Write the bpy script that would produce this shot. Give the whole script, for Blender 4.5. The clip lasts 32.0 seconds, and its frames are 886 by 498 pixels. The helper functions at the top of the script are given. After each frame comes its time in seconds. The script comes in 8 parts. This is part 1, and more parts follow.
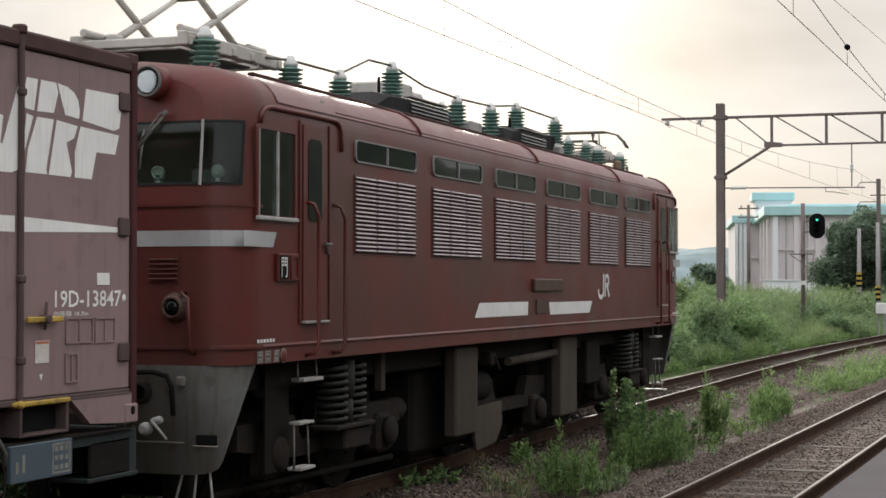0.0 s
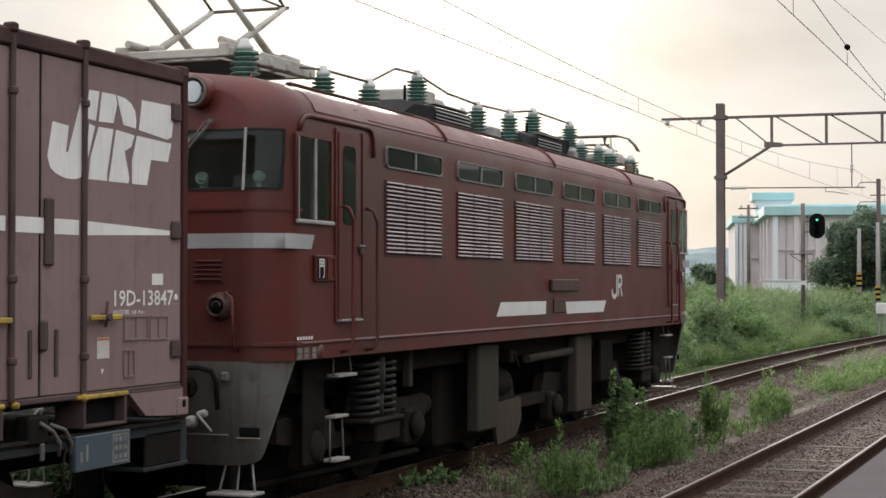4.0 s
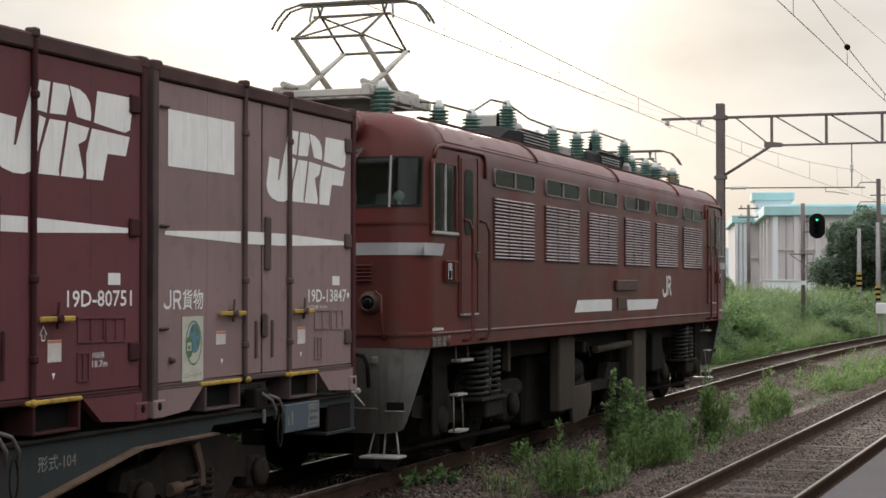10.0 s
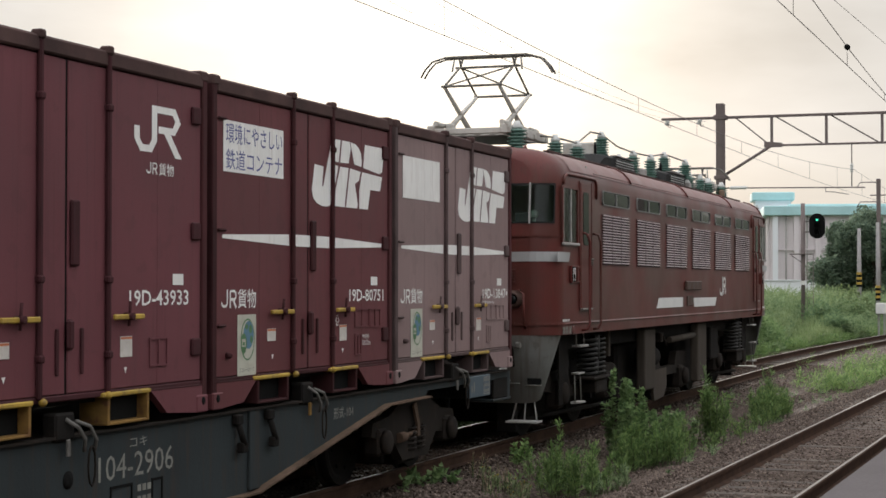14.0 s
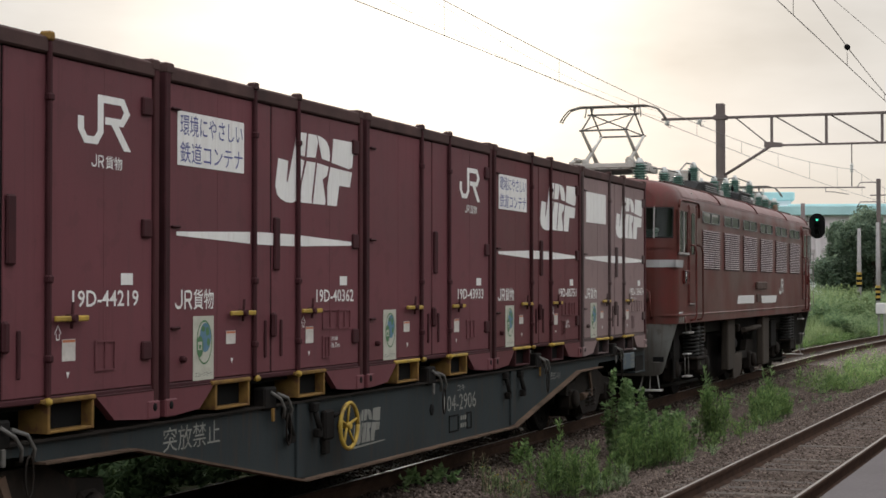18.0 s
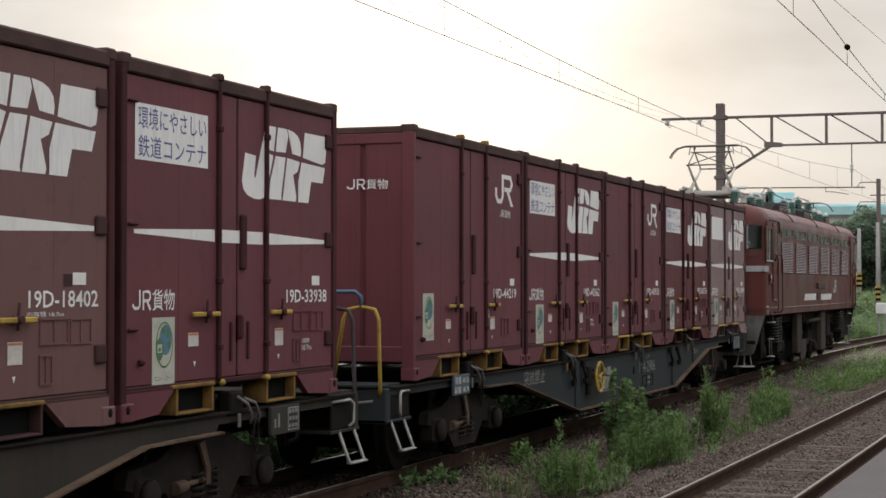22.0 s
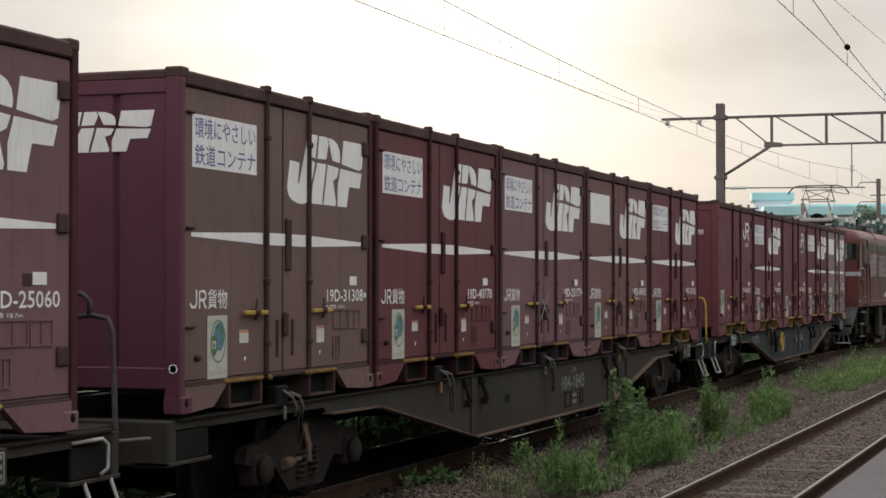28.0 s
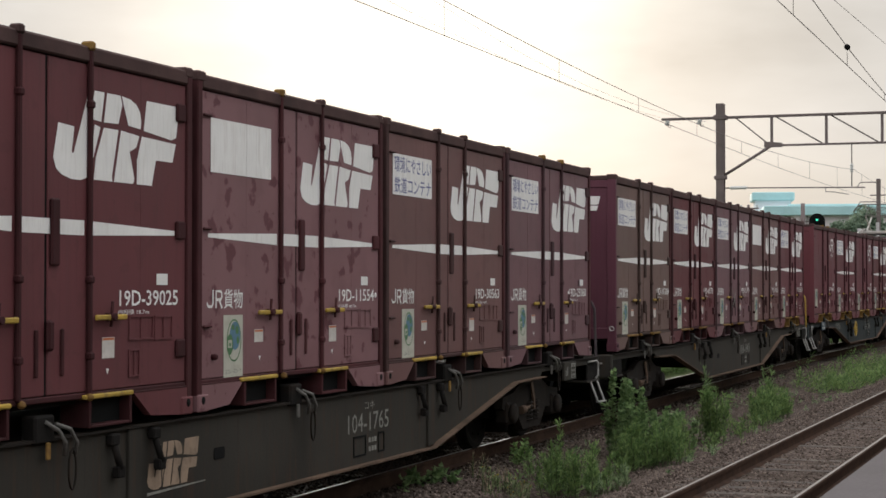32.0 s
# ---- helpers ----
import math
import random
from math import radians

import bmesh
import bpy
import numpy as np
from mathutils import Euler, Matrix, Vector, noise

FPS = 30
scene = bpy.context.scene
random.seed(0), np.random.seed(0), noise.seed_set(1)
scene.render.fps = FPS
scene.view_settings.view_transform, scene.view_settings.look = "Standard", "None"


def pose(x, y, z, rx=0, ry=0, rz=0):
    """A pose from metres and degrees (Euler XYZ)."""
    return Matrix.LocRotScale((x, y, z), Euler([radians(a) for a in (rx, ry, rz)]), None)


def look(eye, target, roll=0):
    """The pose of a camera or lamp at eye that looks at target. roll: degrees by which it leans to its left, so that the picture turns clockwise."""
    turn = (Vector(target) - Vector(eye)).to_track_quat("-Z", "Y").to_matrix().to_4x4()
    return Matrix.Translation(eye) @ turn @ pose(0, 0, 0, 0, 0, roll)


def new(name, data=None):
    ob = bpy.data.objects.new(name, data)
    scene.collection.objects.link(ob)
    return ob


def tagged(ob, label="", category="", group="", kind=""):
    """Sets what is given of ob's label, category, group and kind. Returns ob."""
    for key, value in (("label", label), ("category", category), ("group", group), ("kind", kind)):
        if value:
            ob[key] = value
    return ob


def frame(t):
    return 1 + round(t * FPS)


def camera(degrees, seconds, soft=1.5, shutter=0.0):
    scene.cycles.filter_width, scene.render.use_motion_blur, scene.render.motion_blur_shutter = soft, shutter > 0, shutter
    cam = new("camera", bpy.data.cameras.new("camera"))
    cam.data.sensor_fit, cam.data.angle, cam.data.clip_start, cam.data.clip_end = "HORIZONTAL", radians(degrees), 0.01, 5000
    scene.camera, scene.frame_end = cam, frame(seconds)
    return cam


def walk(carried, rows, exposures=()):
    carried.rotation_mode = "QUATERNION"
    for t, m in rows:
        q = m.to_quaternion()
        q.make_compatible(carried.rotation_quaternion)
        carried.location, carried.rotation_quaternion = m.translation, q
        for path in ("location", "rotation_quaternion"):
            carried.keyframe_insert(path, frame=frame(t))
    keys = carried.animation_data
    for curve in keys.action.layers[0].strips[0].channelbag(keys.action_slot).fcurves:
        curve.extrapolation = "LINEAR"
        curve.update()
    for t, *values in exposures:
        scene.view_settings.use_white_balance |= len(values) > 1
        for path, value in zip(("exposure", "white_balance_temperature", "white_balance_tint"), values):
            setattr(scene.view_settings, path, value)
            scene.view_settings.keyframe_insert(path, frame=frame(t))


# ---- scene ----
# The train runs along +x and bends gently to the right past x = 40; z = 0 is the top of the rails.
cam = camera(28.28, 32.0, soft=1.6)
EYE = Vector((0.0, 0.0, 1.93))
YAW, PITCH = radians(19.51), radians(1.218)
AIM = EYE + Vector((math.cos(PITCH) * math.cos(YAW), math.cos(PITCH) * math.sin(YAW), math.sin(PITCH)))
walk(cam, [(0.0, look(EYE, AIM)), (32.0, look(EYE, AIM))],
     [(0.0, 0.03), (8.0, 0.0), (16.0, -0.05), (24.0, -0.12), (32.0, -0.14)])

# ---- world and sun: a bright overcast evening sky, the sun low behind thin cloud ----
SUN_TURN, SUN_UP = 20.0, 10.0          # degrees from +x towards +y, and above the horizon


def sky_world():
    world = bpy.data.worlds.new("sky")
    scene.world = world
    world.use_nodes = True
    nt = world.node_tree
    nt.nodes.clear()
    out = nt.nodes.new("ShaderNodeOutputWorld")
    bg = nt.nodes.new("ShaderNodeBackground")
    air = nt.nodes.new("ShaderNodeTexSky")
    air.sky_type, air.sun_disc = "NISHITA", False
    air.sun_elevation, air.sun_rotation = radians(SUN_UP), radians(90 - SUN_TURN)
    air.dust_density = 3.0
    co = nt.nodes.new("ShaderNodeTexCoord")
    # cloud sheet: brighter towards the sun, faintly mottled
    sun = nt.nodes.new("ShaderNodeVectorMath")
    sun.operation = "DOT_PRODUCT"
    sun.inputs[1].default_value = (math.cos(radians(SUN_UP)) * math.cos(radians(SUN_TURN)),
                                   math.cos(radians(SUN_UP)) * math.sin(radians(SUN_TURN)), math.sin(radians(SUN_UP)))
    nt.links.new(co.outputs["Generated"], sun.inputs[0])
    glow = nt.nodes.new("ShaderNodeValToRGB")
    ramp = glow.color_ramp
    ramp.elements[0].position, ramp.elements[0].color = 0.0, (5.7, 5.8, 6.0, 1)
    ramp.elements[1].position, ramp.elements[1].color = 1.0, (10.5, 10.1, 9.4, 1)
    for at, c in ((0.80, (4.5, 4.5, 4.6)), (0.955, (5.05, 5.03, 5.0)), (0.975, (5.4, 5.35, 5.3)), (0.986, (5.95, 5.82, 5.65)), (0.993, (7.4, 7.15, 6.8))):
        ramp.elements.new(at).color = (*c, 1)
    nt.links.new(sun.outputs["Value"], glow.inputs["Fac"])
    wisps = nt.nodes.new("ShaderNodeTexNoise")
    wisps.inputs["Scale"].default_value, wisps.inputs["Detail"].default_value = 5.5, 5.0
    squash = nt.nodes.new("ShaderNodeMapping")
    squash.inputs["Scale"].default_value = (1.0, 1.0, 3.2)
    nt.links.new(co.outputs["Generated"], squash.inputs["Vector"])
    nt.links.new(squash.outputs["Vector"], wisps.inputs["Vector"])
    tone = nt.nodes.new("ShaderNodeMapRange")
    tone.inputs["From Min"].default_value, tone.inputs["From Max"].default_value = 0.3, 0.7
    tone.inputs["To Min"].default_value, tone.inputs["To Max"].default_value = 0.8, 1.12
    nt.links.new(wisps.outputs["Fac"], tone.inputs["Value"])
    cloud = nt.nodes.new("ShaderNodeVectorMath")
    cloud.operation = "SCALE"
    nt.links.new(glow.outputs["Color"], cloud.inputs[0])
    nt.links.new(tone.outputs["Result"], cloud.inputs["Scale"])
    # warmer towards the horizon
    high = nt.nodes.new("ShaderNodeSeparateXYZ")
    nt.links.new(co.outputs["Generated"], high.inputs[0])
    warm = nt.nodes.new("ShaderNodeValToRGB")
    warm.color_ramp.elements[0].position, warm.color_ramp.elements[0].color = 0.0, (1.16, 1.115, 1.03, 1)
    warm.color_ramp.elements[1].position, warm.color_ramp.elements[1].color = 0.085, (1.0, 0.995, 0.985, 1)
    nt.links.new(high.outputs["Z"], warm.inputs["Fac"])
    tinted = nt.nodes.new("ShaderNodeVectorMath")
    tinted.operation = "MULTIPLY"
    nt.links.new(cloud.outputs["Vector"], tinted.inputs[0])
    nt.links.new(warm.outputs["Color"], tinted.inputs[1])
    # an overcast sky is brighter overhead than at the horizon
    lift = nt.nodes.new("ShaderNodeMapRange")
    lift.inputs["From Min"].default_value, lift.inputs["From Max"].default_value = 0.17, 0.9
    lift.inputs["To Min"].default_value, lift.inputs["To Max"].default_value = 1.0, 2.5
    nt.links.new(high.outputs["Z"], lift.inputs["Value"])
    raised = nt.nodes.new("ShaderNodeVectorMath")
    raised.operation = "SCALE"
    nt.links.new(tinted.outputs["Vector"], raised.inputs[0])
    nt.links.new(lift.outputs["Result"], raised.inputs["Scale"])
    cloud = raised
    mix = nt.nodes.new("ShaderNodeMix")
    mix.data_type = "RGBA"
    mix.inputs["Factor"].default_value = 0.97
    nt.links.new(air.outputs["Color"], mix.inputs["A"])
    nt.links.new(cloud.outputs["Vector"], mix.inputs["B"])
    nt.links.new(mix.outputs["Result"], bg.inputs["Color"])
    bg.inputs["Strength"].default_value = 0.14
    nt.links.new(bg.outputs["Background"], out.inputs["Surface"])


sky_world()
sun_data = bpy.data.lights.new("sun", "SUN")
sun_data.energy, sun_data.angle, sun_data.color = 3.2, radians(10), (1.0, 0.93, 0.84)
sun_lamp = new("sun", sun_data)
sun_dir = Vector((math.cos(radians(SUN_UP)) * math.cos(radians(SUN_TURN)),
                  math.cos(radians(SUN_UP)) * math.sin(radians(SUN_TURN)), math.sin(radians(SUN_UP))))
sun_lamp.matrix_world = look(sun_dir * 300, (0, 0, 0))

# ---- materials ----
def material(name, colour, rough=0.6, metal=0.0, vary=0.18, size=1.2, grain=0.08, fine=45.0, bump=0.15, stain=None, amount=0.35,
             streaks=False, random_tone=0.0, spec=0.5, scuff=None, cloud=None):
    """Principled paint or stone: mottling at two scales, an optional stain colour in patches or downward streaks."""
    m = bpy.data.materials.new(name)
    m.use_nodes = True
    nt = m.node_tree
    p = nt.nodes["Principled BSDF"]
    p.inputs["Metallic"].default_value = metal
    p.inputs["Specular IOR Level"].default_value = spec
    co = nt.nodes.new("ShaderNodeTexCoord")

    def noise_node(scale, detail, stretch=None):
        n = nt.nodes.new("ShaderNodeTexNoise")
        n.inputs["Scale"].default_value, n.inputs["Detail"].default_value = scale, detail
        if stretch:
            mp = nt.nodes.new("ShaderNodeMapping")
            mp.inputs["Scale"].default_value = stretch
            nt.links.new(co.outputs["Object"], mp.inputs["Vector"])
            nt.links.new(mp.outputs["Vector"], n.inputs["Vector"])
        else:
            nt.links.new(co.outputs["Object"], n.inputs["Vector"])
        return n.outputs["Fac"]

    def ranged(value, a, b, lo, hi):
        r = nt.nodes.new("ShaderNodeMapRange")
        for key, v in (("From Min", a), ("From Max", b), ("To Min", lo), ("To Max", hi)):
            r.inputs[key].default_value = v
        nt.links.new(value, r.inputs["Value"])
        return r.outputs["Result"]

    def blended(fac, a, b):
        x = nt.nodes.new("ShaderNodeMix")
        x.data_type = "RGBA"
        if hasattr(fac, "links"):
            nt.links.new(fac, x.inputs["Factor"])
        else:
            x.inputs["Factor"].default_value = fac
        for socket, v in (("A", a), ("B", b)):
            if hasattr(v, "links"):
                nt.links.new(v, x.inputs[socket])
            else:
                x.inputs[socket].default_value = (*v, 1)
        return x.outputs["Result"]

    large, small = noise_node(size, 4.0), noise_node(fine, 3.0)
    lo = tuple(max(0.0, c * (1 - vary)) for c in colour)
    hi = tuple(min(1.0, c * (1 + vary)) for c in colour)
    col = blended(ranged(large, 0.3, 0.7, 0, 1), lo, hi)
    if stain:
        patch = noise_node(size * 2.3, 6.0, (5.0, 5.0, 0.5) if streaks else None)
        col = blended(ranged(patch, 0.52, 0.78, 0, amount), col, stain)
    if streaks:
        runs = noise_node(size * 5.0, 4.0, (7.0, 7.0, 0.3))
        col = blended(ranged(runs, 0.56, 0.8, 0, amount * 0.6), col, tuple(c * 0.5 for c in colour))
    if cloud:
        haze = noise_node(0.75, 6.0, (1.0, 1.0, 1.7))
        col = blended(ranged(haze, 0.42, 0.68, 0, cloud[1]), col, cloud[0])
    if scuff:
        marks = noise_node(5.5, 9.0)
        col = blended(ranged(marks, 0.6, 0.645, 0, scuff[1]), col, scuff[0])
        specks = noise_node(26.0, 4.0)
        col = blended(ranged(specks, 0.7, 0.74, 0, scuff[1]), col, tuple(c * 0.6 for c in scuff[0]))
    col = blended(ranged(small, 0.35, 0.75, 0, grain), col, tuple(c * 0.45 for c in colour))
    if random_tone:
        info = nt.nodes.new("ShaderNodeObjectInfo")
        hsv = nt.nodes.new("ShaderNodeHueSaturation")
        nt.links.new(ranged(info.outputs["Random"], 0, 1, 1 - random_tone, 1 + random_tone), hsv.inputs["Value"])
        nt.links.new(col, hsv.inputs["Color"])
        col = hsv.outputs["Color"]
    nt.links.new(col, p.inputs["Base Color"])
    nt.links.new(ranged(large, 0.25, 0.75, max(0.02, rough - 0.1), min(1, rough + 0.12)), p.inputs["Roughness"])
    if bump:
        b = nt.nodes.new("ShaderNodeBump")
        b.inputs["Strength"].default_value, b.inputs["Distance"].default_value = bump, 0.01
        nt.links.new(small, b.inputs["Height"])
        nt.links.new(b.outputs["Normal"], p.inputs["Normal"])
    return m


def island_material(name, dark, light, rough=0.7, translucent=0.0, spec=0.3):
    """For leaves and stones: each island its own tone between two colours."""
    m = bpy.data.materials.new(name)
    m.use_nodes = True
    nt = m.node_tree
    p = nt.nodes["Principled BSDF"]
    p.inputs["Roughness"].default_value, p.inputs["Specular IOR Level"].default_value = rough, spec
    g = nt.nodes.new("ShaderNodeNewGeometry")
    r = nt.nodes.new("ShaderNodeValToRGB")
    r.color_ramp.elements[0].color, r.color_ramp.elements[1].color = (*dark, 1), (*light, 1)
    nt.links.new(g.outputs["Random Per Island"], r.inputs["Fac"])
    nt.links.new(r.outputs["Color"], p.inputs["Base Color"])
    if translucent:
        t = nt.nodes.new("ShaderNodeBsdfTranslucent")
        nt.links.new(r.outputs["Color"], t.inputs["Color"])
        x = nt.nodes.new("ShaderNodeMixShader")
        x.inputs["Fac"].default_value = translucent
        nt.links.new(p.outputs["BSDF"], x.inputs[1])
        nt.links.new(t.outputs["BSDF"], x.inputs[2])
        nt.links.new(x.outputs["Shader"], nt.nodes["Material Output"].inputs["Surface"])
    return m


def glass_material(name, tint, rough=0.03):
    m = bpy.data.materials.new(name)
    m.use_nodes = True
    p = m.node_tree.nodes["Principled BSDF"]
    p.inputs["Base Color"].default_value = (*tint, 1)
    p.inputs["Roughness"].default_value = rough
    p.inputs["IOR"].default_value = 1.5
    p.inputs["Specular IOR Level"].default_value = 0.32
    return m


def clear_glass(name, tint):
    """A thin clear pane: what lies behind shows through, with a sheen that grows at grazing angles."""
    m = bpy.data.materials.new(name)
    m.use_nodes = True
    nt = m.node_tree
    nt.nodes.remove(nt.nodes["Principled BSDF"])
    see = nt.nodes.new("ShaderNodeBsdfTransparent")
    see.inputs["Color"].default_value = (*tint, 1)
    gloss = nt.nodes.new("ShaderNodeBsdfGlossy")
    gloss.inputs["Roughness"].default_value = 0.04
    edge = nt.nodes.new("ShaderNodeFresnel")
    edge.inputs["IOR"].default_value = 1.5
    mix = nt.nodes.new("ShaderNodeMixShader")
    nt.links.new(edge.outputs["Fac"], mix.inputs["Fac"])
    nt.links.new(see.outputs["BSDF"], mix.inputs[1])
    nt.links.new(gloss.outputs["BSDF"], mix.inputs[2])
    nt.links.new(mix.outputs["Shader"], nt.nodes["Material Output"].inputs["Surface"])
    return m


MAT = {
    "cab_glass": clear_glass("cab_glass", (0.66, 0.76, 0.72)),
    "lamp_glass": clear_glass("lamp_glass", (0.95, 0.96, 0.96)),
    "loco_red": material("loco_red", (0.122, 0.0255, 0.0215), 0.37, vary=0.16, size=0.9, grain=0.12, fine=60, bump=0.04, stain=(0.085, 0.037, 0.025), amount=0.7, streaks=True, spec=0.33, scuff=((0.078, 0.03, 0.023), 0.3), cloud=((0.076, 0.034, 0.026), 0.75)),
    "roof_dark": material("roof_dark", (0.007, 0.007, 0.0075), 0.6, vary=0.3, stain=(0.03, 0.024, 0.02), amount=0.4, spec=0.15),
    "steel_grey": material("steel_grey", (0.16, 0.15, 0.135), 0.68, spec=0.25, vary=0.2, stain=(0.11, 0.085, 0.065), streaks=True, amount=0.5),
    "skirt_grey": material("skirt_grey", (0.2, 0.205, 0.195), 0.6, vary=0.2, stain=(0.1, 0.075, 0.055), streaks=True, amount=0.7, spec=0.3, scuff=((0.08, 0.065, 0.05), 0.4), cloud=((0.1, 0.078, 0.06), 0.7)),
    "under_dark": material("under_dark", (0.0125, 0.011, 0.01), 0.85, vary=0.35, stain=(0.03, 0.02, 0.014), amount=0.6, size=3, spec=0.12),
    "under_brown": material("under_brown", (0.019, 0.015, 0.0125), 0.8, vary=0.35, stain=(0.05, 0.032, 0.022), amount=0.5, size=4, spec=0.15),
    "band_silver": material("band_silver", (0.42, 0.42, 0.42), 0.45, metal=0.2, vary=0.1, stain=(0.25, 0.22, 0.2)),
    "slat": material("slat", (0.6, 0.51, 0.51), 0.5, metal=0.1, vary=0.15, stain=(0.2, 0.14, 0.13), size=2),
    "white_paint": material("white_paint", (0.72, 0.71, 0.69), 0.6, vary=0.06, size=4, stain=(0.42, 0.37, 0.34), amount=0.4, streaks=True),
    "blue_paint": material("blue_paint", (0.09, 0.1, 0.28), 0.6, vary=0.1),
    "yellow_paint": material("yellow_paint", (0.43, 0.28, 0.04), 0.6, vary=0.25, size=6, stain=(0.1, 0.06, 0.035), amount=0.9),
    "blue_rail": material("blue_rail", (0.07, 0.12, 0.19), 0.5),
    "insulator": material("insulator", (0.1, 0.19, 0.155), 0.25, vary=0.15, size=8),
    "porcelain": material("porcelain", (0.62, 0.62, 0.6), 0.3, vary=0.08),
    "glass_dark": glass_material("glass_dark", (0.004, 0.006, 0.006)),
    "glass_lens": material("glass_lens", (0.66, 0.68, 0.7), 0.16, metal=1.0, vary=0.1, bump=0.02),
    "galvanised": material("galvanised", (0.36, 0.345, 0.33), 0.6, metal=0.2, vary=0.15, size=3, stain=(0.17, 0.115, 0.08), amount=0.6, spec=0.3),
    "rail_side": material("rail_side", (0.06, 0.036, 0.026), 0.9, vary=0.3, size=5, spec=0.05),
    "rail_top": material("rail_top", (0.33, 0.3, 0.275), 0.62, metal=0.7, vary=0.1, bump=0.02),
    "sleeper": material("sleeper", (0.095, 0.074, 0.06), 0.9, vary=0.35, size=3, grain=0.4, fine=30, bump=0.5, stain=(0.2, 0.17, 0.15), random_tone=0.2),
    # wagon paints: base darkened for the deck's shade; the rust streaks are wear
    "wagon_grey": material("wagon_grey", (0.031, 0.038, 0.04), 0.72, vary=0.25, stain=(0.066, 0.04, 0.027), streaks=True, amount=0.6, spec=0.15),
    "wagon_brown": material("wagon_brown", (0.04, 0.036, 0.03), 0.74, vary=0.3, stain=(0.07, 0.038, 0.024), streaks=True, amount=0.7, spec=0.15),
    "rubber_rim": material("rubber_rim", (0.014, 0.016, 0.0155), 0.6, vary=0.2, spec=0.2),
    "rim_grey": material("rim_grey", (0.2, 0.195, 0.185), 0.5, vary=0.15),
    "black": material("black", (0.007, 0.007, 0.007), 0.8, vary=0.3, spec=0.12),
}
TONES = {
    "faded": (0.236, 0.138, 0.141), "maroon": (0.121, 0.026, 0.033), "plain": (0.138, 0.032, 0.043), "dull": (0.155, 0.063, 0.064),
    "brown": (0.152, 0.077, 0.07), "purple": (0.167, 0.071, 0.083), "faded_dark": (0.178, 0.085, 0.095),
}
for tone_name, rgb in TONES.items():
    rgb = (rgb[0] * 1.15, rgb[1] * 1.25 + 0.014, rgb[2] * 1.21 + 0.0105)
    MAT["box_" + tone_name] = material("box_" + tone_name, rgb, 0.55, vary=0.14, size=0.8, grain=0.1, fine=70, bump=0.05,
                                       stain=tuple(c * 0.75 + 0.016 for c in rgb), amount=0.6, streaks=True, spec=0.16, scuff=(tuple(c * 0.55 + 0.008 for c in rgb), 0.22), cloud=(tuple(c * 0.78 + 0.008 for c in rgb), 0.45))
    MAT["bar_" + tone_name] = material("bar_" + tone_name, tuple(c * 0.36 for c in rgb), 0.7, vary=0.25, size=3, stain=tuple(c * 0.3 + 0.012 for c in rgb), streaks=True, amount=0.6, spec=0.13)
MAT["pan_grey"] = material("pan_grey", (0.5, 0.475, 0.44), 0.6, metal=0.1, vary=0.15, size=3, stain=(0.27, 0.17, 0.1), amount=0.6, spec=0.3)
# paler than the body red: some sky sheen is put into the base colour
MAT["roof_red_sheen"] = material("roof_red_sheen", (0.15, 0.045, 0.041), 0.38, vary=0.15, size=1.5, grain=0.12, fine=50, bump=0.04, stain=(0.12, 0.04, 0.036), amount=0.6, spec=0.6)
MAT["cab_green"] = material("cab_green", (0.3, 0.36, 0.31), 0.6, vary=0.1, size=2)
MAT["cab_desk"] = material("cab_desk", (0.12, 0.14, 0.13), 0.6, vary=0.15, size=3)
MAT["roof_rust"] = material("roof_rust", (0.055, 0.03, 0.026), 0.8, vary=0.3, size=4, stain=(0.09, 0.05, 0.035), spec=0.12)
MAT["box_top"] = material("box_top", (0.075, 0.043, 0.04), 0.75, vary=0.3, size=3, stain=(0.12, 0.075, 0.065), spec=0.15)


